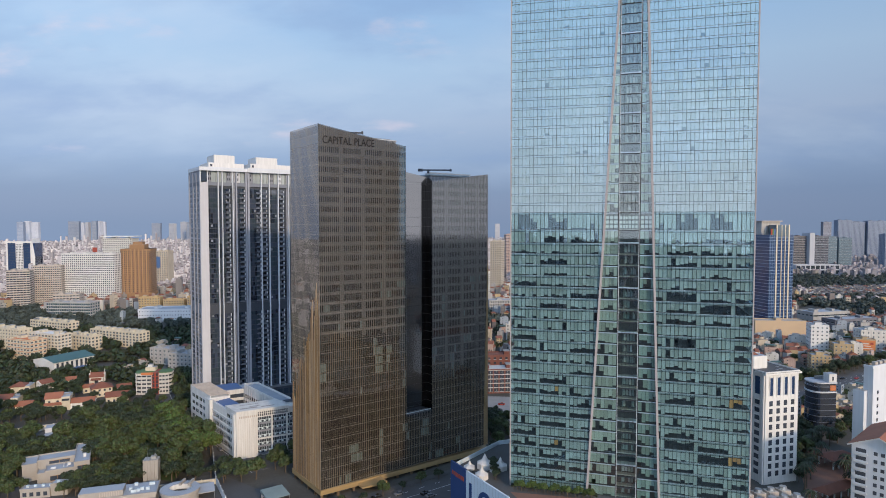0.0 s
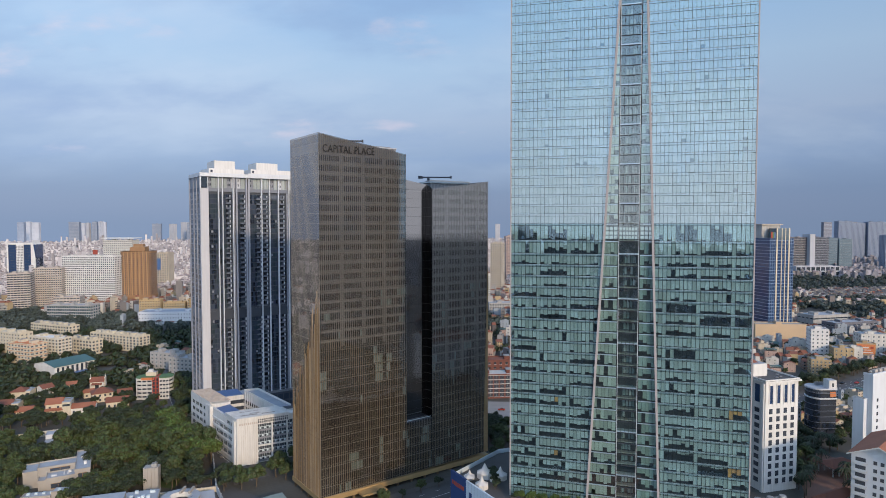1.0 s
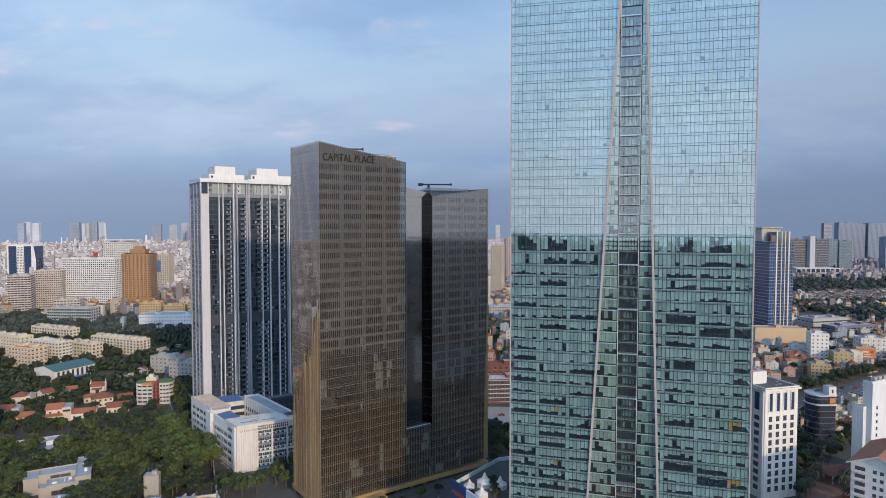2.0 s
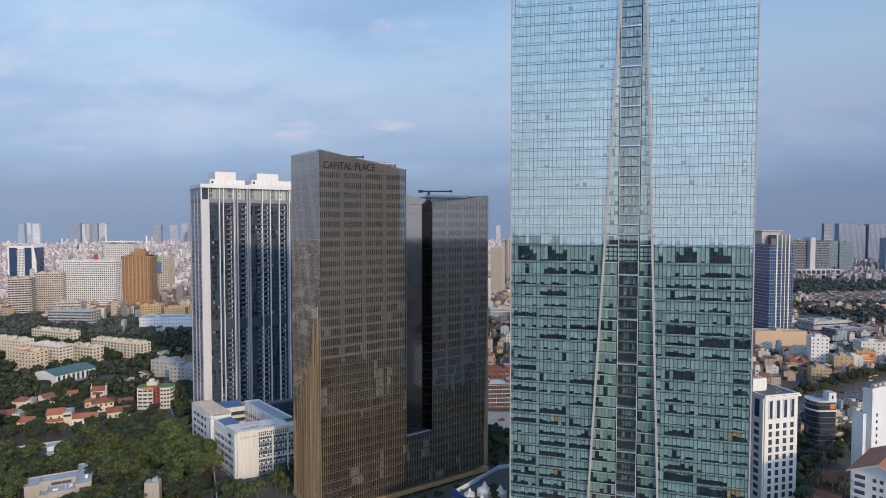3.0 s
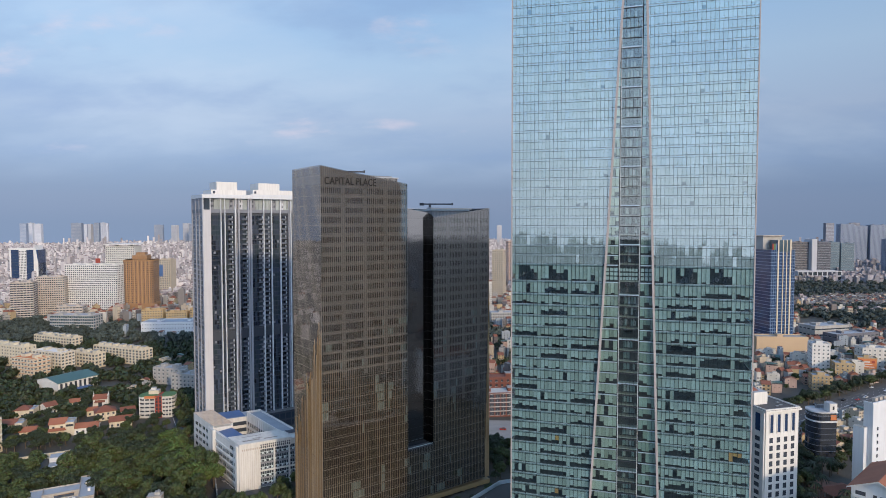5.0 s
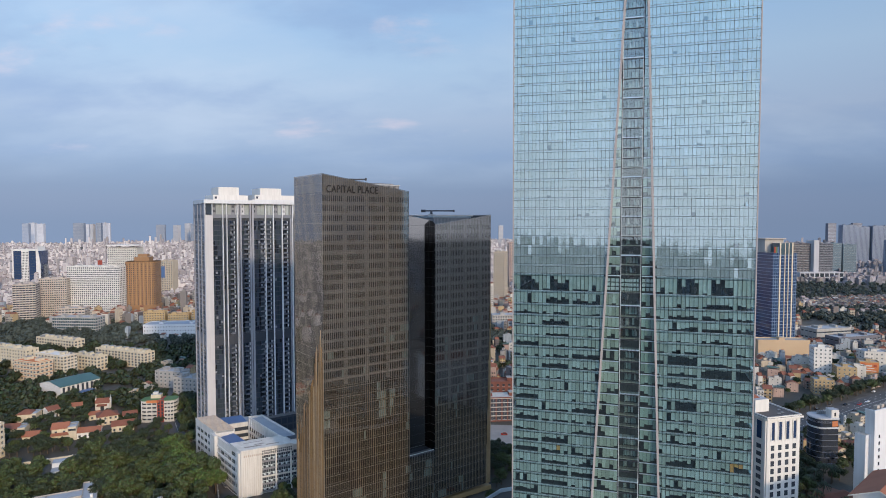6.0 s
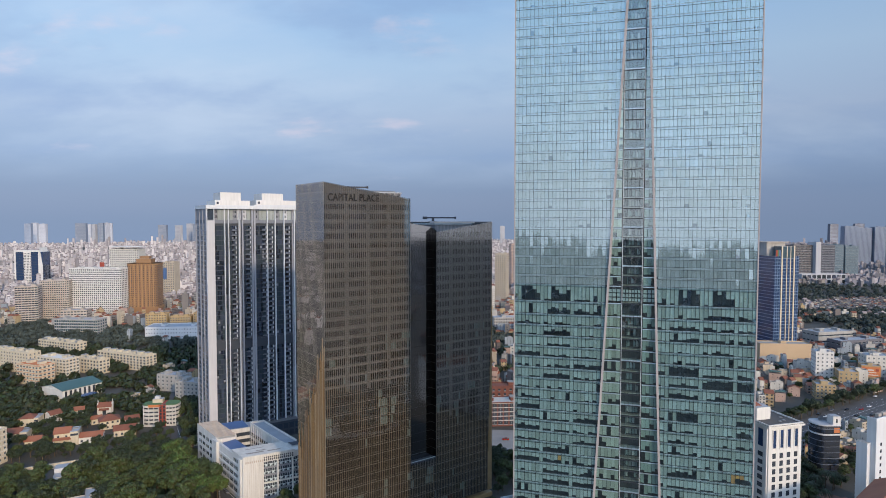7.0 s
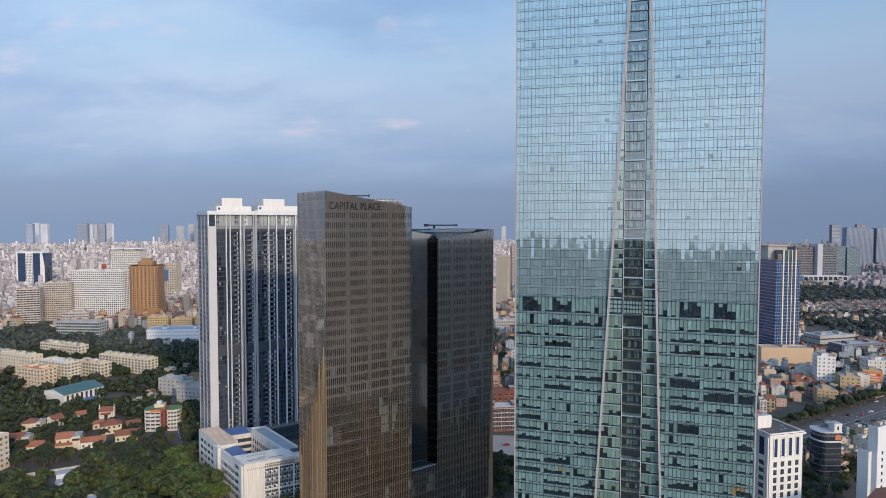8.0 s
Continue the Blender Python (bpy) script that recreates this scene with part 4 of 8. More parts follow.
# ---- white school block with a courtyard ----
def build_school():
    O = pose(-108.2, 317.3, 0, 0, 0, 28.0)
    T = thing("courtyard_building", O, "white six-storey institutional block round a courtyard with blue roofs", "building")
    W, D, H = 35.0, 70.0, 24.6
    FH = 4.1

    def sp(name, mb, parent, label=""):
        """The plot is not square: its long side leans twelve degrees."""
        mb.v = [(x - 0.216 * y, 0.976 * y, z) for x, y, z in mb.v]
        return part(name, mb, parent, label)

    sp("front_wing", MB().box(0, W, 0.2, 14, 0, H - 0.4, "school_white", "roof_white"), T, "white front wing")
    sp("roof_slab", MB().box(-0.6, 27.0, -1.4, 14.2, H - 0.4, H + 0.9, "school_white", "roof_white"), T, "white roof slab with dark stains")
    for x0, y0, w, d in ((3.0, 2.5, 9.0, 1.6), (9.0, 5.2, 5.0, 1.0), (14.0, 2.2, 7.0, 1.4), (5.0, 9.5, 10.0, 0.8)):
        sp("roof_stain", MB().box(x0, x0 + w, y0, y0 + d, H + 0.9, H + 0.915, "stain"), T, "dark water stain")
    sp("left_wing", MB().box(0, 10, 14, 37, 0, 21.8, "school_white", "pale_roof"), T)
    sp("rear_corner", MB().box(-0.5, 10.5, 37, D, 0, H, "school_white", "roof_white"), T)
    sp("rear_wing", MB().box(10.5, W, 59, D, 0, 22, "school_white", "pale_roof"), T)
    sp("right_wing", MB().box(26.6, W, 14, 59, 0, H - 0.4, "school_white", "pale_roof"), T)
    sp("right_parapet", MB().box(26.4, 26.9, 14, 59, H - 0.4, H + 0.7, "school_white").box(W - 0.4, W, 14, 59, H - 0.4, H + 0.7, "school_white").box(26.9, W - 0.4, 58.5, 59, H - 0.4, H + 0.7, "school_white"), T)
    sp("plant_room", MB().box(29.0, W - 0.6, 6.0, 12.0, H - 0.4, H + 0.4, "school_white", "dark_grey"), T, "sunken plant yard")
    sp("blue_roof", MB().prism([(1.6, 15), (9.8, 15), (9.8, 36.8), (1.6, 36.8)], 21.8, 22.4, "blue_roof", tops=[22.2, 23.4, 23.4, 22.2]), T, "blue sheet roof")
    sp("blue_roof", MB().prism([(10.8, 60), (26, 60), (26, D - 1), (10.8, D - 1)], 22, 22.6, "blue_roof", tops=[22.4, 22.4, 23.8, 23.8]), T, "blue sheet roof")
    sp("wing_parapet", MB().box(0, 1.4, 14.2, 37, 21.8, 23.2, "school_white"), T)
    # dark bands added on the court walls, in place of the court's shade
    for k in range(4):
        z = 4.0 + k * FH
        sp("court_shade_band", MB().box(26.4, 26.7, 16, 58, z + 0.8, z + 3.0, "win"), T)
        sp("court_shade_band", MB().box(11, 26.4, 58.8, 59.1, z + 0.8, z + 3.0, "win"), T)
    for i in range(14):
        sp("court_post", MB().box(26.2, 26.5, 16 + i * 3.1, 16.6 + i * 3.1, 0, H - 0.6, "school_white"), T)
    sp("court_floor", MB().box(10, 26.6, 14, 59, 0, 0.2, "paving"), T)
    # pergola slats over the rear corner
    sp("pergola_beam", MB().box(-0.5, 0.1, 37, D, H, H + 1.1, "school_white").box(9.9, 10.5, 37, D, H, H + 1.1, "school_white"), T)
    for i in range(16):
        sp("pergola_slat", MB().box(-0.5, 10.5, 37.4 + i * 2.05, 38.3 + i * 2.05, H + 1.1, H + 1.5, "beige"), T)
    # left face: grouped windows between broad piers
    for k in range(5):
        z = 2.4 + k * FH
        for i in range(6):
            y = 3.6 + i * 5.3
            if k == 4 and y > 14:
                continue
            w = sp("window", MB().box(-0.06, 0.05, y, y + 4.0, z + 0.9, z + 2.8, "win"), T)
            sp("mullion", MB().box(-0.12, 0.02, y + 1.2, y + 1.32, z + 0.9, z + 2.8, "white_strip").box(-0.12, 0.02, y + 2.6, y + 2.72, z + 0.9, z + 2.8, "white_strip"), w)
        for i in range(4):
            y = 44 + i * 6.2
            w = sp("window", MB().box(-0.56, -0.45, y, y + 3.8, z + 0.9, z + 2.8, "win"), T)
            sp("mullion", MB().box(-0.6, -0.46, y + 1.8, y + 1.95, z + 0.9, z + 2.8, "white_strip"), w)
    for y0, y1 in ((-0.2, 2.6), (34.5, 42.0)):
        sp("pier", MB().box(-1.6, 0.2, y0, y1, 0, H - 0.5, "school_white"), T, "white projecting pier")
    sp("pier_slot", MB().box(-1.66, -1.5, 36.2, 36.8, 2, H - 3, "grey"), T)
    for k in range(5):
        sp("string_course", MB().box(-0.4, 0, 2.6, 34.5, 2.2 + k * FH, 2.7 + k * FH, "school_white"), T)
    # front face: blank panel of narrow slabs, then glazed bays
    sp("front_panel", MB().box(-0.6, 10.0, -1.2, 0.2, 0, H - 0.4, "school_white"), T, "blank white panel")
    for i in range(9):
        sp("panel_joint", MB().box(0.5 + i * 1.1, 0.58 + i * 1.1, -1.24, -1.18, 0, H - 3.6, "beige"), T)
    bays = ((10.4, 17.7), (18.3, 25.8), (26.4, 34.6))
    for x0, x1 in bays:
        for k in range(5):
            z = 1.2 + k * FH
            band = sp("window_band", MB().box(x0, x1, 0.05, 0.22, z + 0.3, z + 3.4, "win"), T)
            fr = MB()
            for i in range(7):
                xx = x0 + (x1 - x0) * i / 6
                fr.box(xx - 0.06, xx + 0.06, -0.05, 0.06, z + 0.3, z + 3.4, "white_strip")
            fr.box(x0, x1, -0.1, 0.06, z + 1.5, z + 1.75, "white_strip")
            for i in range(6):
                if (i + k) % 2 == 0:
                    continue
                xx = x0 + (x1 - x0) * i / 6
                fr.box(xx + 0.1, xx + 0.9, 0.0, 0.06, z + 0.5, z + 1.5, "white_strip")
            sp("window_frame", fr, band)
            sp("spandrel_band", MB().box(x0, x1, -0.2, 0.2, z - 0.7, z + 0.3, "slate_panel"), T)
    for x in (10.2, 18.0, 26.1, 34.8):
        sp("front_pier", MB().box(x - 0.28, x + 0.28, -0.9, 0.1, 0, H - 3.6, "school_white"), T)
    sp("attic_band", MB().box(10.0, 27.0, -0.9, 0.2, H - 3.6, H - 0.4, "school_white"), T)
    for i in range(24):
        x = 0.8 + i * 1.08
        sp("parapet_slot", MB().box(x, x + 0.62, -1.26 if x < 9.6 else -0.96, -0.9 if x > 9.6 else -1.2, H - 3.0, H - 1.9, "win" if x > 9.6 else "beige"), T)
        if x > 9.6:
            sp("parapet_slot", MB().box(x, x + 0.62, -0.96, -0.9, H - 1.6, H - 0.8, "win"), T)
    sp("floor_band", MB().box(10.0, W, -1.0, 0, 9.0, 9.7, "school_white"), T)


build_school()

# ---- generic builders for the town ----
def grid_windows(T, W, D, z0, fh, n, cols, ww, wh, sill, faces="f", key="win", dcols=0, frame="white_strip", rows=False, y_off=0.0, name="window", skip=None):
    """Windows of equal size as separate parts: f front (y = 0), l left (x = 0), r right (x = W)."""
    me = MB().box(-ww / 2, ww / 2, -0.05, 0.1, 0, wh, key).box(-ww / 2 - 0.08, ww / 2 + 0.08, -0.16, 0.0, -0.14, 0, frame)
    if ww > 1.0:
        me.box(-0.04, 0.04, -0.09, 0, 0, wh, frame)
    if not rows:
        me = me.mesh(name)
    row = MB()
    for k in range(n):
        z = z0 + k * fh + sill
        spots = []
        if "f" in faces:
            spots += [((i + 0.5) * W / cols, y_off, 0) for i in range(cols)]
        if "l" in faces:
            spots += [(0, (i + 0.5) * D / dcols, -90) for i in range(dcols)]
        if "r" in faces:
            spots += [(W, (i + 0.5) * D / dcols, 90) for i in range(dcols)]
        if rows:
            for x, y, a in spots:
                c, s = math.cos(radians(a)), math.sin(radians(a))
                for x0, x1, y0, y1, za, zb, kk in ((-ww / 2, ww / 2, -0.05, 0.1, 0, wh, key), (-ww / 2 - 0.05, ww / 2 + 0.05, -0.12, 0, -0.2, 0, frame)):
                    pl = [(x + px * c - py * s, y + px * s + py * c) for px, py in ((x0, y0), (x1, y0), (x1, y1), (x0, y1))]
                    row.prism(pl, z + za, z + zb, kk)
        else:
            for j, (x, y, a) in enumerate(spots):
                if skip and skip(j, k):
                    continue
                part(name, me, T, m=pose(x, y, z, 0, 0, a))
    if rows:
        tagged(part("window_grid", row, T), kind="stuff")


def slab_block(name, m, W, D, H, n, wall, label, category, cols=8, dcols=3, faces="fl", ww=1.2, wh=1.4, win="win", roof="pale_roof", rows=False, group="", band=None, houses=2, base=1.0, seed=0, tanks=0, frame="white_strip", rib=None):
    """Apartment or office block: body, storey bands, windows, parapet, roof houses, tanks."""
    rng = random.Random(seed + int(W * 10))
    T = thing(name, m, label, category, group)
    fh = (H - base) / n
    part("wall", MB().box(0, W, 0, D, 0, H, wall, roof), T)
    grid_windows(T, W, D, base, fh, n, cols, ww, wh, (fh - wh) * 0.5, faces, win, dcols, rows=rows, frame=frame)
    if band:
        for k in range(1, n + 1):
            part("storey_band", MB().box(-0.2, W + 0.2, -0.2, D + 0.2, base + k * fh - 0.18, base + k * fh + 0.12, band), T)
    if rib:
        for i in range(cols + 1):
            x = i * W / cols
            part("rib", MB().box(x - 0.25, x + 0.25, -0.35, 0.1, base, H + 0.6, rib), T)
    p = MB()
    for x0, x1, y0, y1 in ((0, W, 0, 0.25), (0, W, D - 0.25, D), (0, 0.25, 0.25, D - 0.25), (W - 0.25, W, 0.25, D - 0.25)):
        p.box(x0, x1, y0, y1, H, H + 0.9, wall)
    part("parapet", p, T)
    for i in range(houses):
        w = min(rng.uniform(3.5, 6), W * 0.4)
        x = (i + 0.5) * W / max(1, houses) - w / 2
        part("roof_house", MB().box(x, x + w, D * 0.35, D * 0.75, H, H + 2.6, wall, roof).box(x - 0.2, x + w + 0.2, D * 0.35 - 0.2, D * 0.75 + 0.2, H + 2.6, H + 2.8, "concrete"), T)
    for i in range(tanks):
        x, y = rng.uniform(1.5, W - 1.5), rng.uniform(1.5, D - 1.5)
        part("water_tank", MB().tube((x - 1, y, H + 1.6), (x + 1, y, H + 1.6), 0.7, 0.7, "steel", 10).box(x - 0.8, x + 0.8, y - 0.4, y + 0.4, H, H + 1.0, "concrete"), T, "steel water tank")
    return T


def gable(mb, x0, x1, y0, y1, z, rise, key, wall, over=0.5):
    """Ridge roof along x, with gable walls."""
    ym = (y0 + y1) / 2
    a, b = x0 - over, x1 + over
    c, d = y0 - over, y1 + over
    zo = z - over * rise / ((y1 - y0) / 2)
    mb.face([(a, c, zo), (b, c, zo), (b, ym, z + rise), (a, ym, z + rise)], key)
    mb.face([(b, d, zo), (a, d, zo), (a, ym, z + rise), (b, ym, z + rise)], key)
    mb.face([(a, c, zo - 0.2), (b, c, zo - 0.2), (b, c, zo), (a, c, zo)], key)
    mb.face([(x0, y1, z), (x0, y0, z), (x0, ym, z + rise - 0.1)], wall)
    mb.face([(x1, y0, z), (x1, y1, z), (x1, ym, z + rise - 0.1)], wall)
    mb.face([(a, c, zo - 0.01), (a, d, zo - 0.01), (b, d, zo - 0.01), (b, c, zo - 0.01)], wall)


def hip(mb, x0, x1, y0, y1, z, rise, key, over=0.5):
    a, b, c, d = x0 - over, x1 + over, y0 - over, y1 + over
    k = min(b - a, d - c) / 2
    if b - a > d - c:
        r0, r1 = (a + k, (c + d) / 2, z + rise), (b - k, (c + d) / 2, z + rise)
        mb.face([(a, c, z), (b, c, z), r1, r0], key).face([(b, d, z), (a, d, z), r0, r1], key)
        mb.face([(b, c, z), (b, d, z), r1], key).face([(a, d, z), (a, c, z), r0], key)
    else:
        r0, r1 = ((a + b) / 2, c + k, z + rise), ((a + b) / 2, d - k, z + rise)
        mb.face([(b, c, z), (b, d, z), r1, r0], key).face([(a, d, z), (a, c, z), r0, r1], key)
        mb.face([(a, c, z), (b, c, z), r0], key).face([(b, d, z), (a, d, z), r1], key)
    mb.face([(a, d, z - 0.15), (b, d, z - 0.15), (b, c, z - 0.15), (a, c, z - 0.15)], key)
    mb.face([(a, c, z - 0.15), (b, c, z - 0.15), (b, c, z), (a, c, z)], key).face([(b, c, z - 0.15), (b, d, z - 0.15), (b, d, z), (b, c, z)], key)
    mb.face([(a, d, z - 0.15), (a, c, z - 0.15), (a, c, z), (a, d, z)], key)


TAKEN = []  # footprints as (x, y, radius)


def free(x, y, r):
    return all((x - a) ** 2 + (y - b) ** 2 > (r + c) ** 2 for a, b, c in TAKEN)


def take_rect(m, W, D):
    n = max(1, int(max(W, D) / 8))
    k = max(1, int(min(W, D) / 8))
    nx, ny = (n, k) if W >= D else (k, n)
    for i in range(nx):
        for j in range(ny):
            p = m @ Vector(((i + 0.5) * W / nx, (j + 0.5) * D / ny, 0))
            TAKEN.append((p.x, p.y, max(W / nx, D / ny) * 0.6))


take_rect(LT, LW, LD)
take_rect(CA, 97, 31)
take_rect(pose(-156.8, 397.0, 0, 0, 0, 35.0), 70, 30)
take_rect(pose(-108.2, 317.3, 0, 0, 0, 36), 36, 70)


def put(name, m, W, D, *args, **kw):
    take_rect(m, W, D)
    return slab_block(name, m, W, D, *args, **kw)


# ---- left district: blocks of flats, towers, hall ----
LG = -22.0
FLATS = "flats among the trees"
put("apartment_block", pose(-364, 628, 0, 0, 0, LG), 68, 13, 15, 5, "cream", "long cream five-storey block of flats with green roof", "apartment block", cols=15, dcols=3, faces="fr", group=FLATS, roof="green_roof", houses=7, tanks=8, ww=2.1, wh=1.7, band="cream")
put("apartment_block", pose(-470, 694, 0, 0, 0, LG), 62, 13, 14, 4, "cream", "long cream block of flats with rows of roof tanks", "apartment block", cols=14, dcols=3, faces="fr", group=FLATS, houses=6, tanks=10, ww=2.1, wh=1.7, band="cream")
put("apartment_block", pose(-372, 602, 0, 0, 0, LG), 34, 12, 14, 4, "cream", "short cream block of flats with small windows", "apartment block", cols=8, dcols=3, faces="fr", group=FLATS, houses=3, tanks=3, roof="pale_roof", ww=2.0, wh=1.7, band="cream")
put("apartment_block", pose(-455, 610, 0, 0, 0, LG), 46, 13, 20, 6, "cream", "cream block of flats with stepped roof", "apartment block", cols=11, dcols=3, faces="fr", group=FLATS, houses=3, tanks=3, band="cream")
put("apartment_block", pose(-398, 585, 0, 0, 0, LG), 40, 14, 19, 6, "cream", "cream block of flats with open galleries", "apartment block", cols=9, dcols=4, faces="fr", group=FLATS, houses=2, tanks=3, band="white", ww=1.8)
put("apartment_block", pose(-400, 559, 0, 0, 0, LG), 30, 16, 18, 5, "cream", "cream and red brick block of flats with balconies", "apartment block", cols=7, dcols=4, faces="fr", group=FLATS, houses=2, band="orange_paint", ww=2.0)
put("apartment_block", pose(-520, 650, 0, 0, 0, LG), 60, 13, 16, 5, "cream", "cream block of flats with weathered walls", "apartment block", cols=14, dcols=3, faces="fr", group=FLATS, houses=4, tanks=4)

put("corner_block", pose(-297, 362, 0, 0, 0, -8), 20, 15, 21, 6, "cream", "cream block of flats beyond the compound wall", "apartment block", cols=5, dcols=4, faces="fr", houses=1, band="white")


def build_hall():
    W, D, H = 34.0, 29.0, 10.0
    m = pose(-318, 497, 0, 0, 0, 63.0)
    take_rect(m, W, D)
    for x, y in ((-303, 500), (-297, 512), (-291, 524), (-311, 494)):
        TAKEN.append((x, y, 8))
    T = thing("sports_hall", m, "white hall with green sheet roof and tall windows", "hall")
    part("wall", MB().box(0, W, 0, D, 0, H, "white"), T)
    r = MB()
    gable(r, 0, W, 0, D, H, 3.2, "green_roof", "white", 0.8)
    part("roof", r, T, "green sheet metal roof")
    for i in range(8):
        x = 1.8 + i * 4.0
        part("window", MB().box(x, x + 1.9, -0.08, 0.1, 3.2, 8.8, "win"), T)
        part("pilaster", MB().box(x + 2.3, x + 3.2, -0.6, 0.1, 0, 9.6, "white"), T)
    part("porch", MB().box(10, 26, -6, 0, 2.6, 3.2, "blue_roof"), T, "blue porch roof")


build_hall()


def build_striped_block():
    """Rounded block: white balcony bands, red stair, green roof deck."""
    m = pose(-223, 438, 0, 0, 0, 8)
    TAKEN.append((-211, 445, 17))
    T = thing("rounded_block", m, "white banded rounded block with a red stair and green roof", "building")
    W, D, r = 25.0, 12.0, 4.5

    def outline(g, x0, x1, left, right):
        pts = []
        for cx, cy, a, rd in ((x1 - r, r, -90, right), (x1 - r, D - r, 0, right), (x0 + r, D - r, 90, left), (x0 + r, r, 180, left)):
            if rd:
                pts += [(cx + (r + g) * math.cos(radians(a + i * 18)), cy + (r + g) * math.sin(radians(a + i * 18))) for i in range(6)]
            else:
                sx = (r + g) if a in (-90, 0) else -(r + g)
                sy = -(r + g) if a in (-90, 180) else (r + g)
                pts.append((cx + sx, cy + sy))
        return pts

    for x0, x1, lf, rt in ((0.0, 13.5, True, False), (15.5, W, False, True)):
        part("body", MB().prism(outline(-0.5, x0, x1, lf, rt), 0, 15.2, "win"), T)
        for k in range(6):
            part("white_band", MB().prism(outline(0.25, x0, x1, lf, rt), k * 2.8, k * 2.8 + 1.5, "house_white"), T, "white balcony band")
        for i in range(4):
            x = x0 + 1.5 + i * (x1 - x0 - 3) / 3
            part("post", MB().box(x - 0.2, x + 0.2, -0.1, 0.6, 0, 15.2, "white"), T)
        part("green_roof", MB().prism(outline(0.1, x0, x1, lf, rt), 15.4, 15.9, "green_paint"), T, "green roof deck")
    part("orange_band", MB().box(5.0, 13.4, -0.5, -0.2, 14.4, 16.2, "orange_paint"), T)
    st = MB().box(13.5, 15.5, 2, 11, 0, 16.2, "red_paint").box(12.6, 16.8, -0.2, 2.0, 0, 0.3, "red_paint")
    for k in range(7):
        st.box(12.4, 17.0, -0.9, -0.4, k * 2.6, k * 2.6 + 0.45, "red_paint")
    for x in (12.4, 14.5, 16.7):
        st.box(x, x + 0.35, -0.9, -0.3, 0, 16.6, "red_paint")
    st.box(12.8, 16.6, -0.3, 2.0, 0.3, 16.2, "win")
    st.box(14.2, 15.2, -0.7, -0.3, 0.3, 16.2, "red_paint")
    part("stair", st, T, "red open stair")
    part("roof_house", MB().box(6, 13, 6, 11, 15.9, 18.6, "cream", "pale_roof").box(7.5, 10.5, 7, 10, 18.6, 20.4, "white", "pale_roof"), T)


build_striped_block()
put("grey_block", pose(-226, 500, 0, 0, 0, -14), 22, 14, 17, 5, "house_grey", "grey white block of small flats", "building", cols=6, dcols=3, faces="fl", houses=2, tanks=1)
put("grey_block", pose(-199, 492, 0, 0, 0, -14), 20, 14, 19, 6, "house_white", "pale grey six-storey block", "building", cols=5, dcols=3, faces="fl", houses=1, tanks=1)
put("grey_block", pose(-258, 535, 0, 0, 0, -14), 26, 13, 14, 4, "house_grey", "low grey block with flat roofs", "building", cols=6, dcols=3, faces="fl", houses=2)
put("grey_block", pose(-182, 462, 0, 0, 0, -10), 16, 12, 14, 4, "house_white", "white block with a flat roof", "building", cols=4, dcols=3, faces="fl", houses=1)

# far left towers
_t = put("apartment_tower", pose(-583, 935, 0, 0, 0, -4), 84, 24, 77, 23, "white", "broad white tower with a grid of windows", "apartment tower", cols=26, dcols=6, faces="fr", rows=True, ww=2.0, wh=1.8, houses=4)
part("roof_sign", MB().box(46, 53, 6, 7, 80, 87, "red_paint").box(49, 49.4, 7, 7.4, 77, 80, "steel"), _t, "red roof sign")
put("apartment_tower", pose(-616, 862, 0, 0, 0, 24), 28, 30, 56, 17, "beige", "beige grey banded tower with open floors", "apartment tower", cols=7, dcols=7, faces="fr", rows=True, ww=3.6, wh=1.7, band="beige", houses=2)
put("apartment_tower", pose(-612, 912, 0, 0, 0, 14), 38, 20, 60, 18, "beige", "beige tower with many windows", "apartment tower", cols=13, dcols=5, faces="fr", rows=True, ww=1.9, wh=1.6, houses=2)
put("low_block", pose(-545, 852, 0, 0, 0, 12), 34, 20, 24, 6, "beige", "beige banded low block", "building", cols=8, dcols=4, faces="fr", rows=True, ww=3.0, wh=1.5)


def build_ochre_tower():
    m = pose(-500, 946, 0, 0, 0, 8)
    take_rect(m, 56, 36)
    T = thing("ochre_tower", m, "ochre orange apartment tower with round corners", "apartment tower")
    W, D, H, r = 45.0, 34.0, 84.0, 6.0

    def outline(g):
        pts = []
        for cx, cy, a in ((W - r, r, -90), (W - r, D - r, 0), (r, D - r, 90), (r, r, 180)):
            for i in range(5):
                w = radians(a + i * 22.5)
                pts.append((cx + (r + g) * math.cos(w), cy + (r + g) * math.sin(w)))
        return pts

    part("wall", MB().prism(outline(0), 0, H, "ochre", "pale_roof"), T)
    part("base_ring", MB().prism(outline(1.5), 12, 16, "ochre"), T)
    part("crown_ring", MB().prism(outline(0.8), H - 3, H, "ochre"), T)
    grid_windows(T, W, D, 16, 3.3, 20, 15, 1.5, 1.6, 0.9, "fr", "win", 10, rows=True, frame="ochre_light")
    for i in range(7):
        x = 6 + i * 5.6
        part("pier", MB().box(x - 0.7, x + 0.7, -0.8, 0.1, 16, H, "ochre_light"), T)
    part("roof_house", MB().box(12, 34, 8, 28, H, H + 7, "ochre", "concrete").box(16, 30, 12, 24, H + 7, H + 11, "ochre"), T)


build_ochre_tower()


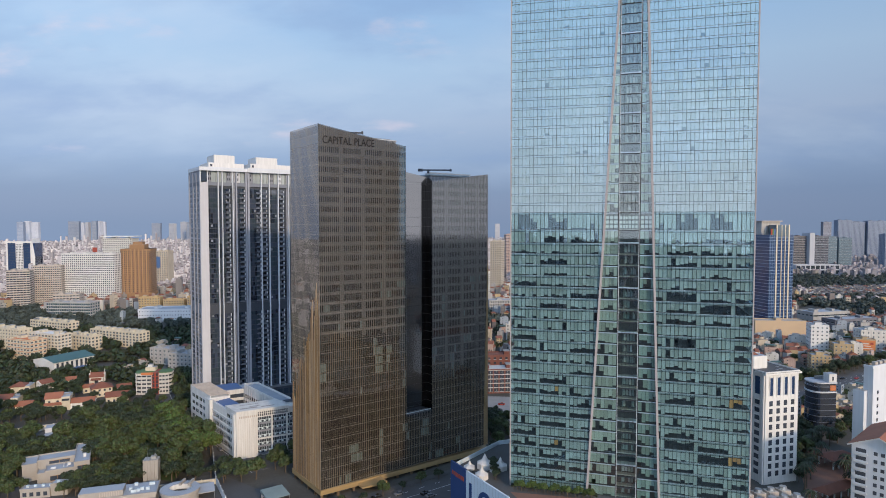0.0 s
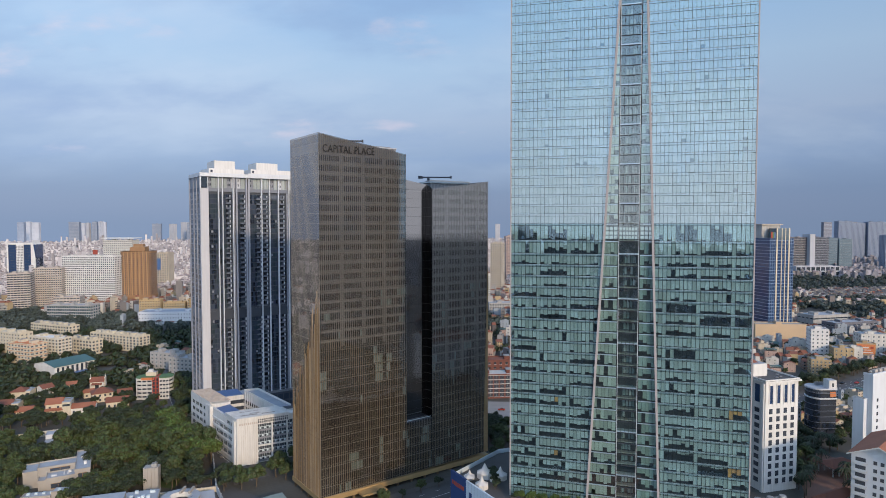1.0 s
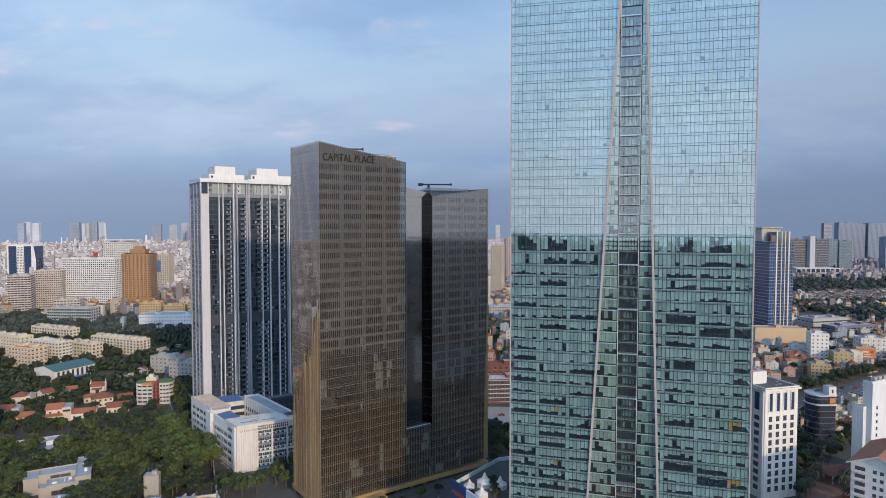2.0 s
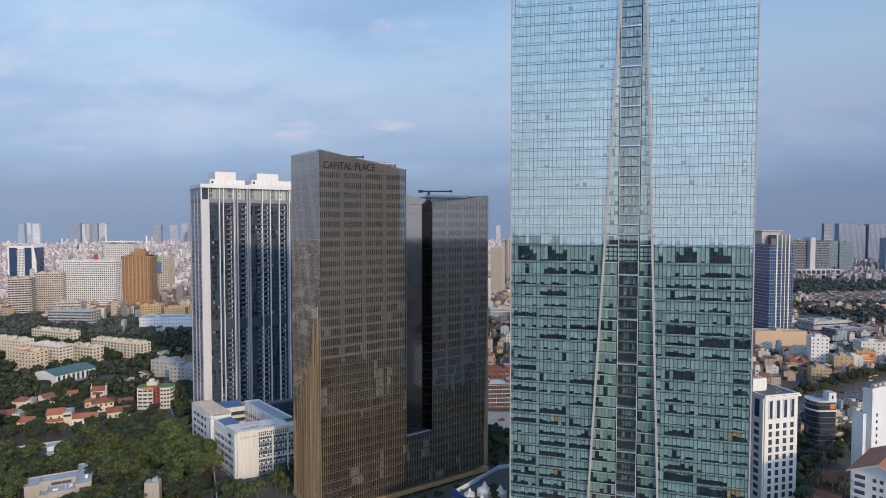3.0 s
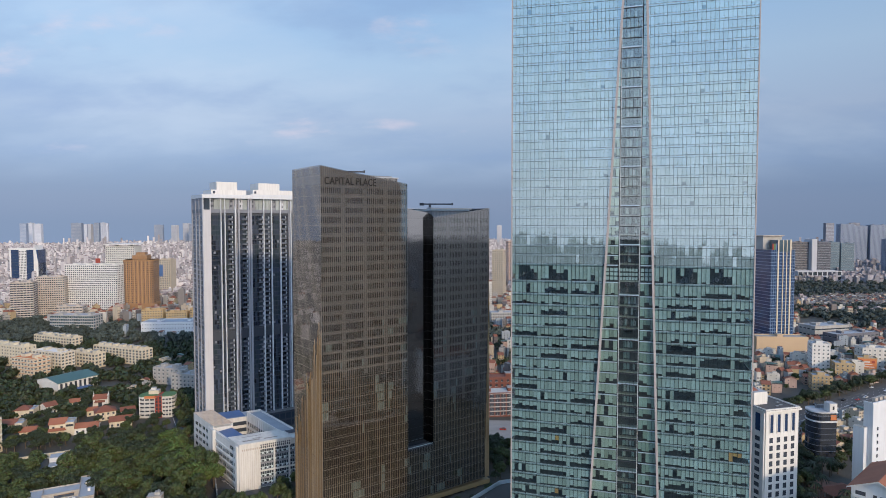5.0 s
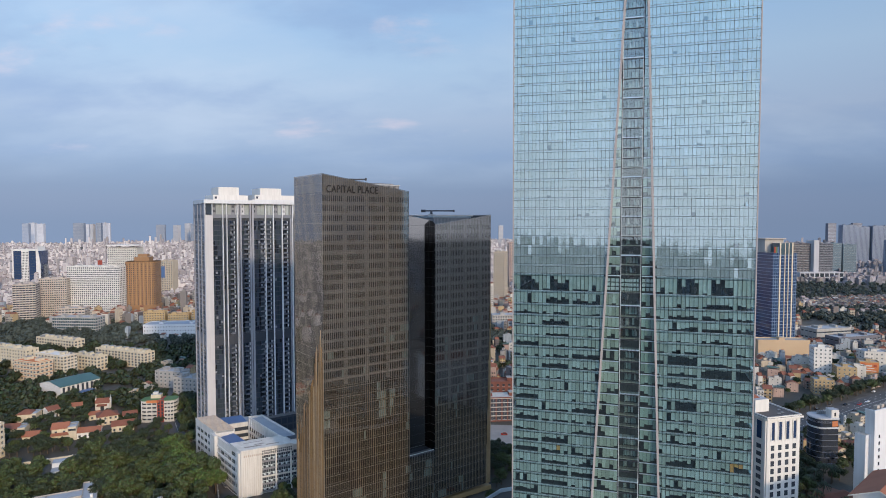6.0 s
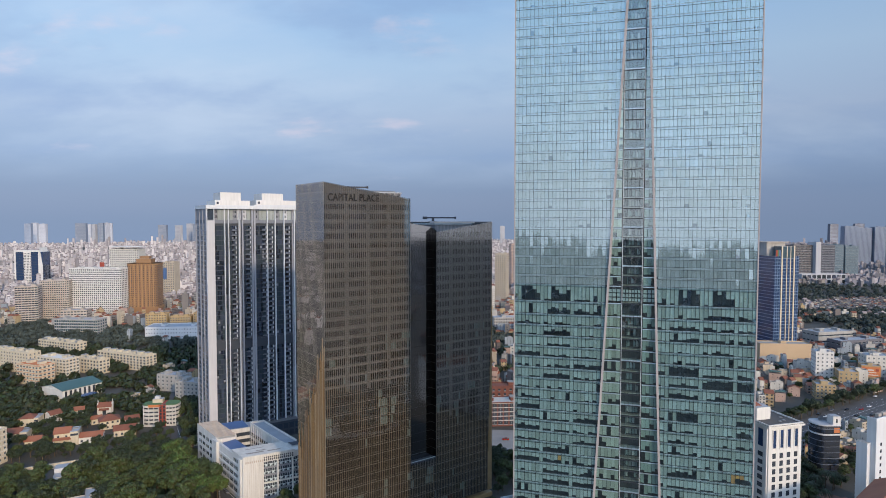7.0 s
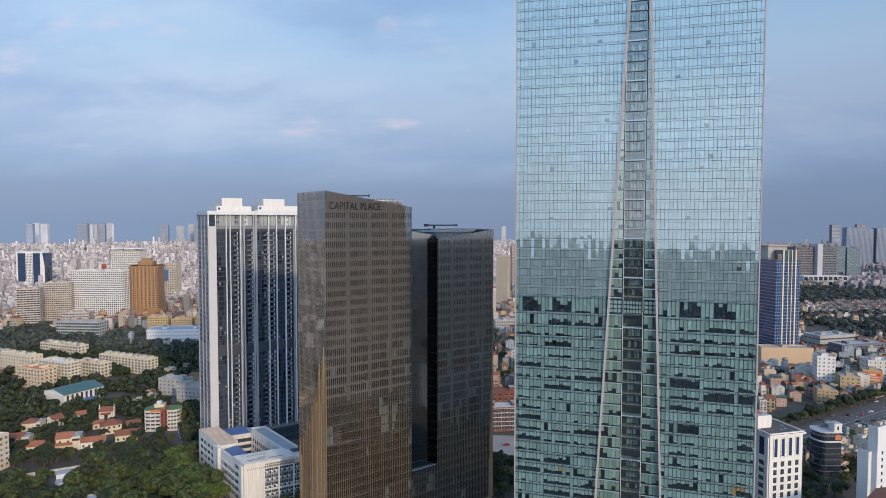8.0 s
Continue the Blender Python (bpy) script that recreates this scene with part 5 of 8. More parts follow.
def build_dark_white_tower():
    m = pose(-1016, 1425, 0, 0, 0, 4) @ Matrix.Diagonal((0.82, 1, 0.93, 1))
    take_rect(m, 78, 30)
    T = thing("office_block", m, "dark blue glass office block with white frame", "office tower")
    part("body", MB().box(0, 78, 0, 30, 0, 84, "win_blue", "white"), T)
    for x, w in ((0, 4), (26, 20), (66, 4)):
        part("white_pier", MB().box(x, x + w, -1, 0.2, 0, 86, "white"), T)
    part("top_band", MB().box(-0.5, 70, -1.2, 30, 84, 88, "white"), T)
    part("sloping_side", MB().prism([(70, -0.5), (78, -0.5), (78, 30), (70, 30)], 0, 88, "white", tops=[95, 50, 50, 95]), T)
    for k in range(20):
        part("storey_line", MB().box(4, 66, -0.3, 0.1, 4 + k * 4, 4.5 + k * 4, "dark_grey"), T)
    grid_windows(T, 20, 1, 6, 4, 19, 5, 2.2, 2.2, 0.9, "f", "win", rows=True, y_off=-1.0)
    for ob in [o for o in T.children if o.name.startswith("window_grid")]:
        ob.matrix_basis = pose(26, 0, 0)


build_dark_white_tower()
YB = "yellow blocks of flats"
for i in range(4):
    put("yellow_block", pose(-408 + i * 30, 818 + i * 6, 0, 0, 0, 9), 27, 14, 24 - (i % 2) * 4, 7 - (i % 2), "yellow", "yellow block of flats with balconies", "apartment block", cols=8, dcols=4, faces="fl", group=YB, ww=1.6, band="yellow", houses=2, rows=True)
put("white_depot", pose(-384, 768, 0, 0, 0, 6), 74, 30, 15, 3, "white_cool", "long low white block with a flat roof", "building", cols=22, dcols=6, faces="fl", ww=1.0, wh=1.2, houses=2, rows=True)
put("green_office", pose(-520, 800, 0, 0, 0, -4), 60, 20, 20, 5, "house_grey", "long grey green office with glazed front", "building", cols=20, dcols=4, faces="fr", win="win_teal", ww=2.4, wh=2.4, houses=3, rows=True)
_t = put("civic_block", pose(-700, 1260, 0, 0, 0, 0), 60, 30, 92, 24, "house_white", "white tower with a flat canopy", "tower", cols=14, dcols=5, faces="f", ww=2.2, wh=1.6, rows=True)
part("canopy", MB().box(-2, 66, -4, 30, 96.5, 98, "white").box(2, 3, 0, 1, 92, 96.5, "white").box(57, 58, 0, 1, 92, 96.5, "white").box(28, 29, 0, 1, 92, 96.5, "white"), _t, "flat white canopy over the roof")
_t = put("civic_block", pose(-556, 1180, 0, 0, 0, 0), 26, 24, 70, 20, "house_cream", "cream tower with a blue glazed bay", "tower", cols=6, dcols=5, faces="f", ww=2.2, wh=1.6, rows=True)


part("blue_bay", MB().box(1, 11, -0.6, 0, 38, 60, "blue_roof"), _t, "blue glazed bay")


# ---- villas with tiled roofs ----
def villa(m, W, D, H, label, gabled=True, wall="cream", tile="tile_roof", porch=True, terrace=0.0):
    """Main house with a tiled roof, a lower porch roof along the front, and a flat-roofed part beside it."""
    c = m @ Vector((W / 2, D / 2, 0))
    TAKEN.append((c.x, c.y, max(W, D) * 0.5))
    # open garden before the house
    d = Vector((c.x, c.y)).normalized()
    TAKEN.append((c.x - d.x * (D / 2 + 5), c.y - d.y * (D / 2 + 5), 3.5))
    T = thing("villa", m, label, "house", "tiled villas")
    WT = W - terrace
    part("wall", MB().box(0, WT, 0, D, 0, H, wall), T)
    r = MB()
    if gabled:
        gable(r, 0, WT, 0, D, H, D * 0.27, tile, wall, 0.6)
    else:
        hip(r, 0, WT, 0, D, H, D * 0.3, tile, 0.7)
    part("roof", r, T, "red clay tile roof")
    n = max(1, int(H / 3.1))
    fh = H / n
    cols = max(2, int(WT / 3.2))
    for k in range(n):
        for i in range(cols):
            x = (i + 0.5) * WT / cols
            w = part("window", MB().box(x - 0.65, x + 0.65, -0.05, 0.1, k * fh + 0.9, k * fh + 2.4, "win"), T)
            part("sill", MB().box(x - 0.75, x + 0.75, -0.2, 0, k * fh + 0.75, k * fh + 0.9, "white"), w)
        for y in (D * 0.3, D * 0.7):
            part("window", MB().box(W - 0.1, W + 0.05, y - 0.6, y + 0.6, k * fh + 0.9, k * fh + 2.3, "win"), T)
    if terrace:
        part("terrace_wing", MB().box(WT, W, -1.5, D, 0, H + 0.6, wall, "pale_roof").box(WT + 0.3, W - 0.3, -1.56, -1.4, H - 2.2, H - 0.8, "win"), T)
        part("roof_tank", MB().tube((WT + 0.8, D * 0.5, H + 1.5), (W - 0.6, D * 0.5, H + 1.5), 0.6, 0.6, "steel", 9).box(WT + 1.0, W - 0.9, D * 0.5 - 0.4, D * 0.5 + 0.4, H + 0.6, H + 1.0, "concrete"), T, "steel water tank")
    if porch:
        pr = MB().prism([(-0.5, -2.6), (WT + 0.5, -2.6), (WT + 0.5, 0), (-0.5, 0)], fh * (n - 1) + (0 if n > 1 else 2.4), 0.1, tile, tops=[fh * max(n - 1, 0.75) + 0.2] * 2 + [fh * max(n - 1, 0.75) + 1.3] * 2)
        part("porch_roof", pr, T)
        for i in range(4):
            x = 0.2 + i * (WT - 0.4) / 3
            part("porch_post", MB().box(x - 0.15, x + 0.15, -2.4, -2.1, 0, fh * max(n - 1, 0.75), "white"), T)


for x, y, a, W, D, H, gb, wl, tl, po, te, lab in (
        (-262, 399, 22, 14.5, 10, 8.6, True, "cream", "orange_tile", True, 5.0, "two-storey cream villa with red tile roof and terrace wing"),
        (-248.5, 404, 20, 14, 8, 4.6, True, "white", "orange_tile", False, 0.0, "low white villa with a red tile roof"),
        (-249, 430, 34, 13, 11, 6.4, False, "cream", "tile_roof", False, 0.0, "cream villa with a hipped brown tile roof"),
        (-232, 417, 24, 14, 9, 4.6, True, "cream", "tile_roof", False, 0.0, "cream villa with a broad brown tile roof"),
        (-294, 445, 60, 8, 8, 6.6, True, "white", "tile_roof", False, 0.0, "small white villa with a steep gable"),
        (-301, 407, 16, 14, 9, 5.6, True, "cream", "tile_roof", False, 4.5, "cream villa with red roof and a flat wing"),
        (-279, 395, 16, 9, 8, 5.0, True, "cream", "orange_tile", False, 0.0, "small cream villa with tile roof"),
        (-312, 437, 14, 13, 9, 6.0, False, "cream", "tile_roof", False, 3.0, "cream villa with a low tiled roof among trees"),
        (-290, 462, 24, 9, 7, 4.5, True, "cream", "orange_tile", False, 0.0, "low cottage with a red tile roof"),
        (-262, 442, 40, 7, 6, 4.4, True, "cream", "orange_tile", False, 0.0, "small garden house with red tiles"),
        (-326, 396, 12, 13, 10, 7.5, True, "cream", "tile_roof", True, 0.0, "cream villa with porch roof and red tiles"),
        (-236, 440, 30, 9, 7, 5.0, True, "white", "tile_roof", False, 0.0, "white cottage with brown tiled roof")):
    villa(pose(x, y, 0, 0, 0, a), W, D, H, lab, gb, wl, tl, po, te)


def build_gatehouse():
    """Small temple-like gate: upswept tiled roof between two pinnacles."""
    m = pose(-271, 466, 0, 0, 0, 14)
    TAKEN.append((-267, 469, 9))
    TAKEN.append((-262, 458, 6))
    T = thing("temple_gate", m, "white temple gate with red tile roof and pinnacles", "temple")
    part("wall", MB().box(0, 9, 0, 6, 0, 6.5, "white"), T)
    r = MB()
    gable(r, 0, 9, 0, 6, 6.5, 2.6, "tile_roof", "white", 0.7)
    part("roof", r, T, "red tile roof")
    for x in (-0.6, 9.6):
        part("pinnacle", MB().box(x - 0.4, x + 0.4, 1.5, 4.5, 0, 8.6, "white").tube((x, 3, 8.6), (x, 3, 11.5), 0.35, 0.08, "white", 6), T)
    part("doorway", MB().box(3.2, 5.8, -0.08, 0.1, 0, 3.6, "win"), T)
    part("porch_roof", MB().prism([(1, -2.2), (8, -2.2), (8, 0), (1, 0)], 3.8, 4.2, "tile_roof", tops=[4.0, 4.0, 5.0, 5.0]), T)


build_gatehouse()


# ---- walled compound in the foreground ----
def wall_run(pts, h, key, label):
    T = thing("boundary_wall", pose(pts[0][0], pts[0][1], 0), label, "wall")
    for (x0, y0), (x1, y1) in zip(pts, pts[1:]):
        d = Vector((x1 - x0, y1 - y0))
        n = max(1, int(d.length / 6))
        a = math.degrees(math.atan2(d.y, d.x))
        me = MB().box(0, d.length / n - 0.4, -0.15, 0.15, 0, h, key).box(d.length / n - 0.4, d.length / n, -0.25, 0.25, 0, h + 0.3, key).box(0, d.length / n - 0.4, -0.2, 0.2, h, h + 0.12, "concrete").mesh("wall_panel")
        for i in range(n):
            part("wall_panel", me, T, m=pose(x0 + d.x * i / n - pts[0][0], y0 + d.y * i / n - pts[0][1], 0, 0, 0, a))


wall_run([(-300, 338), (-258, 353), (-229, 368), (-200, 384), (-165, 402)], 3.2, "cream", "cream boundary wall round the compound")
wall_run([(-126, 330), (-108, 287), (-96, 266)], 3.4, "white_cool", "pale boundary wall with posts")
def shed(m, W, D, H, key):
    T = thing("canopy_shed", m, "low open shed with a pale sheet roof", "shed", "sheds by the street")
    part("roof", MB().prism([(0, 0), (W, 0), (W, D), (0, D)], H, H + 0.2, key, tops=[H + 0.2, H + 0.2, H + 1.2, H + 1.2]), T)
    for x in (0.3, W - 0.3):
        for y in (0.3, D - 0.3):
            part("post", MB().box(x - 0.12, x + 0.12, y - 0.12, y + 0.12, 0, H, "steel"), T)
    part("rear_wall", MB().box(0.3, W - 0.3, D - 0.5, D - 0.3, 0, H, "grey"), T)


for _x, _y, _a, _w, _d, _k in ((-76, 262, 36, 10, 10, "mint_roof"), (-111, 268, 24, 9, 8, "pale_roof")):
    shed(pose(_x, _y, 0, 0, 0, _a), _w, _d, 3.4, _k)
    TAKEN.append((_x + 4, _y + 6, 7))
wall_run([(-150, 274), (-108, 287)], 2.6, "cream", "cream garden wall")


def build_compound():
    # flat-roofed house of several blocks
    m = pose(-188.8, 286.2, 0, 0, 0, 28)
    take_rect(m @ pose(-10, -4, 0), 28, 26)
    T = thing("flat_roofed_house", m, "cream modern house with pale flat roofs", "house")
    blocks = ((0, 12, 0, 9, 6.0, "front_block"), (-4, 12, 9, 18, 8.6, "middle_block"), (-10, -4, 8, 20, 7.8, "rear_block"), (12, 18.5, -3, 25, 9.2, "long_wing"), (-3.4, 0, 2, 9, 4.6, "porch_block"))
    for x0, x1, y0, y1, h, nm in blocks:
        blk = part(nm, MB().box(x0, x1, y0, y1, 0, h, "stone_render", "pale_roof"), T, "cream rendered wall")
        part("parapet", MB().box(x0 - 0.15, x1 + 0.15, y0 - 0.15, y0 + 0.2, h - 0.2, h + 0.6, "stone_render").box(x0 - 0.15, x0 + 0.2, y0 + 0.2, y1, h - 0.2, h + 0.6, "stone_render").box(x1 - 0.2, x1 + 0.15, y0 + 0.2, y1, h - 0.2, h + 0.6, "stone_render").box(x0 + 0.2, x1 - 0.2, y1 - 0.3, y1, h - 0.2, h + 0.6, "stone_render"), blk)
    for x0, x1, y, z0, z1 in ((2.0, 8.0, 0, 1.4, 3.6), (1.0, 9.5, 9, 6.6, 8.0), (13.4, 17.0, -3, 1.2, 3.4), (13.4, 17.0, -3, 5.2, 7.6), (9.4, 11.2, 0, 0.2, 2.6)):
        w = part("window", MB().box(x0, x1, y - 0.06, y + 0.1, z0, z1, "win"), T)
        part("window_frame", MB().box(x0 - 0.15, x1 + 0.15, y - 0.16, y, z0 - 0.18, z0, "ochre_light").box(x0 - 0.15, x1 + 0.15, y - 0.16, y, z1, z1 + 0.15, "ochre_light").box((x0 + x1) / 2 - 0.06, (x0 + x1) / 2 + 0.06, y - 0.14, y - 0.05, z0, z1, "ochre_light"), w)
    for x, y, z, w, d, h in ((2, 3, 6, 2.2, 1.2, 0.6), (7, 3.4, 6, 0.5, 4.5, 0.4), (8.6, 3.4, 6, 0.5, 4.5, 0.4), (9, 5, 6, 1.2, 1.0, 1.0), (15.6, 4, 9.2, 1.2, 1.2, 1.6), (14, 14, 9.2, 1.6, 1.0, 0.8)):
        part("roof_unit", MB().box(x, x + w, y, y + d, z, z + h, "white"), T)
    # low front block with cooling units
    m = pose(-190, 270.5, 0, 0, 0, 12)
    take_rect(m, 19, 7)
    T = thing("low_annex", m, "low cream annex with a pale flat roof", "building")
    part("wall", MB().box(0, 12, 0, 6, 0, 4, "stone_render", "pale_roof").box(12, 19, 1, 7, 0, 5.2, "stone_render", "pale_roof"), T)
    part("parapet", MB().box(-0.2, 12, -0.2, 0.1, 3.8, 4.6, "stone_render").box(12, 19.2, 0.8, 1.1, 5.0, 5.8, "stone_render").box(-0.2, 0.1, 0.1, 6, 3.8, 4.6, "stone_render"), T)
    for i in range(4):
        part("window", MB().box(1 + i * 2.8, 2.6 + i * 2.8, -0.06, 0.1, 1, 2.8, "win"), T)
    for i in range(5):
        part("cooling_unit", MB().box(1.2 + i * 3.2, 2.4 + i * 3.2, 3, 4, 4 if i < 4 else 5.2, 4.9 if i < 4 else 6.1, "white_strip"), T)
    # outbuilding
    T = thing("outbuilding", pose(-227, 345, 0, 0, 0, 26), "small pale outbuilding with a flat roof", "building")
    TAKEN.append((-222, 347, 9))
    TAKEN.append((-216, 337, 6))
    part("wall", MB().box(0, 9, 0, 7, 0, 7, "white_cool", "pale_roof").box(0, 7, -7, 0, 0, 4.5, "white_cool", "pale_roof"), T)
    part("window", MB().box(2, 4, -7.06, -6.9, 1.2, 3, "win"), T)
    part("door", MB().box(5, 6.2, -7.06, -6.9, 0, 2.2, "win"), T)
    # stair tower
    T = thing("stair_tower", pose(-141.6, 284.5, 0, 0, 0, 12), "cream fluted tower with roof vents", "tower")
    TAKEN.append((-137, 281, 8))
    tw = MB().box(0, 6.6, 0, 5, 0, 12, "stone_render", "concrete")
    part("wall", tw, T)
    for i in range(5):
        part("rib", MB().box(0.1 + i * 1.55, 0.5 + i * 1.55, -0.3, 0, 0, 12.4, "stone_render"), T)
    part("roof_box", MB().box(3.2, 5.6, 1.4, 3.8, 12, 13.4, "concrete").tube((5, 2.5, 13.4), (5, 2.5, 14.2), 0.5, 0.4, "steel", 10), T)
    part("aerial", MB().tube((1.6, 2.5, 12), (1.6, 2.5, 18), 0.08, 0.04, "steel", 6), T)
    # long main building
    m = pose(-154.5, 252.5, 0, 0, 0, 18)
    take_rect(m, 30, 12)
    T = thing("long_office", m, "long cream office with pale flat roof and sheds", "building")
    part("wall", MB().box(0, 31, 0, 13, 0, 7, "stone_render", "pale_roof"), T)
    part("attic", MB().box(1, 18, 1, 8, 7, 9.6, "stone_render", "pale_roof"), T)
    for i in range(9):
        part("louvre", MB().box(9 + i * 0.9, 9.4 + i * 0.9, 0.9, 1, 7.4, 9.3, "beige"), T)
    part("cornice", MB().box(-0.4, 31.4, -0.4, 0, 6.4, 7.5, "stone_render").box(31, 31.4, 0, 13, 6.4, 7.5, "stone_render"), T)
    part("canopy", MB().box(16, 31, -2.5, -0.4, 4.6, 5.1, "stone_render"), T)
    for i in range(5):
        part("window", MB().box(15.5 + i * 3.0, 17.5 + i * 3.0, -0.06, 0.1, 1, 4.4, "win"), T)
    rng = random.Random(4)
    for i in range(9):
        x, y = rng.uniform(19, 29), rng.uniform(2, 11)
        part("cooling_unit", MB().box(x, x + 1.4, y, y + 1.0, 7, 8.2, "white_strip"), T)
    # round roof with an oval opening
    T = thing("round_pavilion", pose(-117, 268, 0) @ Matrix.Diagonal((0.8, 0.8, 1, 1)), "low round pavilion with an oval opening in its pale roof", "building")
    TAKEN.append((-115, 267, 13))
    n = 40
    ring_o = [(10.5 * math.cos(2 * math.pi * i / n), 10 * math.sin(2 * math.pi * i / n)) for i in range(n)]
    ring_i = [(6 * math.cos(2 * math.pi * i / n), 4.6 * math.sin(2 * math.pi * i / n) + 1) for i in range(n)]
    roof, wallm = MB(), MB()
    for i in range(n):
        j = (i + 1) % n
        a, b, c, d = ring_o[i], ring_o[j], ring_i[j], ring_i[i]
        roof.face([(*a, 6.4), (*b, 6.4), (*c, 6.4), (*d, 6.4)], "pale_roof")
        roof.face([(*a, 5.2), (*b, 5.2), (*b, 6.4), (*a, 6.4)], "stone_render")
        roof.face([(*c, 4.2), (*d, 4.2), (*d, 6.4), (*c, 6.4)], "white")
        wallm.face([(a[0] * 0.93, a[1] * 0.93, 0), (b[0] * 0.93, b[1] * 0.93, 0), (b[0] * 0.93, b[1] * 0.93, 5.2), (a[0] * 0.93, a[1] * 0.93, 5.2)], "stone_render")
    part("roof", roof, T)
    part("wall", wallm, T)
    part("court", MB().prism(ring_i, 0, 4.0, "paving"), T)
    for x in (-2, 3):
        part("bridge", MB().box(x, x + 1.2, 3, 10, 6.4, 7.6, "stone_render"), T)
    # paved drive and lawns
    single("paving", MB().prism([(-215, 240), (-80, 225), (-60, 262), (-112, 300), (-150, 276), (-200, 285)], 0.0, 0.03, "paving"), "grey paved yard in the compound", "paving", kind="structure")
    single("lawn", MB().prism([(-165, 300), (-130, 290), (-132, 330), (-170, 350), (-190, 340)], 0.0, 0.04, "lawn"), "shaded green lawn under trees", "lawn", kind="structure")


build_compound()

# ---- podium of the green tower with its roof garden ----
def build_podium():
    T = thing("podium", pose(0, 0, 0), "department store podium with blue and white sign wall", "podium")
    poly = [(3.5, 236), (22.5, 204), (36, 178), (92, 158), (101, 196), (100, 240), (40, 268), (24, 262)]
    part("body", MB().prism(poly, 0, 28.13, "dark_grey", "paving"), T)
    par = MB()
    for (x0, y0), (x1, y1) in zip(poly[-2:] + poly[:3], poly[-1:] + poly[:4]):
        d = Vector((x1 - x0, y1 - y0)).normalized()
        nx, ny = d.y * 0.15, -d.x * 0.15
        par.prism([(x0 + nx, y0 + ny), (x1 + nx, y1 + ny), (x1 - nx, y1 - ny), (x0 - nx, y0 - ny)], 28.13, 29.8, "sign_white")
    part("parapet", par, T)
    # sign wall faces the crossing: blue end, white field with dark shapes
    a, b = Vector((3.5, 236)), Vector((22.5, 204))
    d = (b - a).normalized()
    ang = math.degrees(math.atan2(d.y, d.x))
    W = (b - a).length
    F = pose(a.x, a.y, 0, 0, 0, ang)
    part("blue_sign", MB().box(-0.2, 10.5, -0.5, 0.3, 4, 31.5, "blue_paint"), T, "dark blue sign panel", m=F)
    rng = random.Random(2)
    for i in range(7):
        part("sign_bar", MB().box(1.0 + i * 1.25, 1.9 + i * 1.25, -0.62, -0.5, 26.6 + rng.uniform(-0.1, 0.1), 28.2, "red_paint"), T, "red sign bar", m=F)
    part("white_sign", MB().box(10.7, W, -0.35, 0.3, 4, 31.2, "sign_white"), T, "pale sign panels", m=F)
    for i in range(1, 14):
        part("panel_joint", MB().box(10.7 + i * 1.9 - 0.03, 10.7 + i * 1.9 + 0.03, -0.38, -0.34, 4, 31.2, "grey"), T, m=F)
    shp = MB().box(13, 14.6, -0.5, -0.34, 18.5, 27.5, "blue_paint").box(14.6, 18.5, -0.5, -0.34, 18.5, 20.3, "blue_paint")
    part("sign_shape", shp, T, "dark blue sign shape", m=F)
    ring = MB()
    n = 20
    for i in range(n):
        w0, w1 = 2 * math.pi * i / n, 2 * math.pi * (i + 1) / n
        ring.face([(23.5 + r * math.cos(w), -0.5, 23 + r * 1.0 * math.sin(w)) for r, w in ((2.9, w0), (4.6, w0), (4.6, w1), (2.9, w1))], "blue_paint")
        for r in (2.9, 4.6):
            ring.face([(23.5 + r * math.cos(w), y, 23 + r * math.sin(w)) for w, y in ((w0, -0.5), (w1, -0.5), (w1, -0.3), (w0, -0.3))], "blue_paint")
    part("sign_shape", ring, T, "dark blue ring shape", m=F)
    part("sign_shape", MB().box(28.5, 35, -0.5, -0.34, 26, 27.8, "blue_paint").box(31, 32.6, -0.5, -0.34, 18.5, 26, "blue_paint"), T, m=F)
    # terracotta terrace strip at the tower's foot
    single("terrace_paving", MB().prism([(24, 215), (36, 186), (60, 178), (64, 207)], 28.13, 28.19, "terracotta"), "terracotta paved roof terrace", "terrace", kind="structure")
    # tents
    for x, y, s in ((10.4, 235.5, 0.7), (16.4, 237, 1.1), (14.6, 227, 0.9), (22.4, 235.5, 0.95), (19.4, 233.5, 0.5)):
        tent = MB()
        tip = (0, 0, 5.2 * s)
        q = [(2.9 * s * math.cos(radians(45 + 45 * i)), 2.9 * s * math.sin(radians(45 + 45 * i))) for i in range(8)]
        for i in range(8):
            j = (i + 1) % 8
            e0, e1 = (*q[i], 1.9 * s), (*q[j], 1.9 * s)
            m0, m1 = (q[i][0] * 0.4, q[i][1] * 0.4, 2.9 * s), (q[j][0] * 0.4, q[j][1] * 0.4, 2.9 * s)
            tent.face([e0, e1, m1, m0], "canvas").face([m0, m1, tip], "canvas")
            tent.face([(*q[i], 0), (*q[j], 0), e1, e0], "canvas")
        single("tent", tent, "white canvas tent with peaked roof on the podium", "tent", m=pose(x, y, 28.13, 0, 0, 17), group="tents on the podium")
    umb = thing("parasol", pose(10.0, 231.5, 28.13), "white square parasol beside the tents", "parasol")
    part("pole", MB().tube((0, 0, 0), (0, 0, 2.6), 0.06, 0.06, "steel", 6), umb)
    c = MB()
    q = [(2, 2), (-2, 2), (-2, -2), (2, -2)]
    for i in range(4):
        c.face([(*q[i], 2.4), (*q[(i + 1) % 4], 2.4), (0, 0, 3.2)], "canvas")
    part("canopy", c, umb)


build_podium()

# ---- right district ----
RG = 15.6


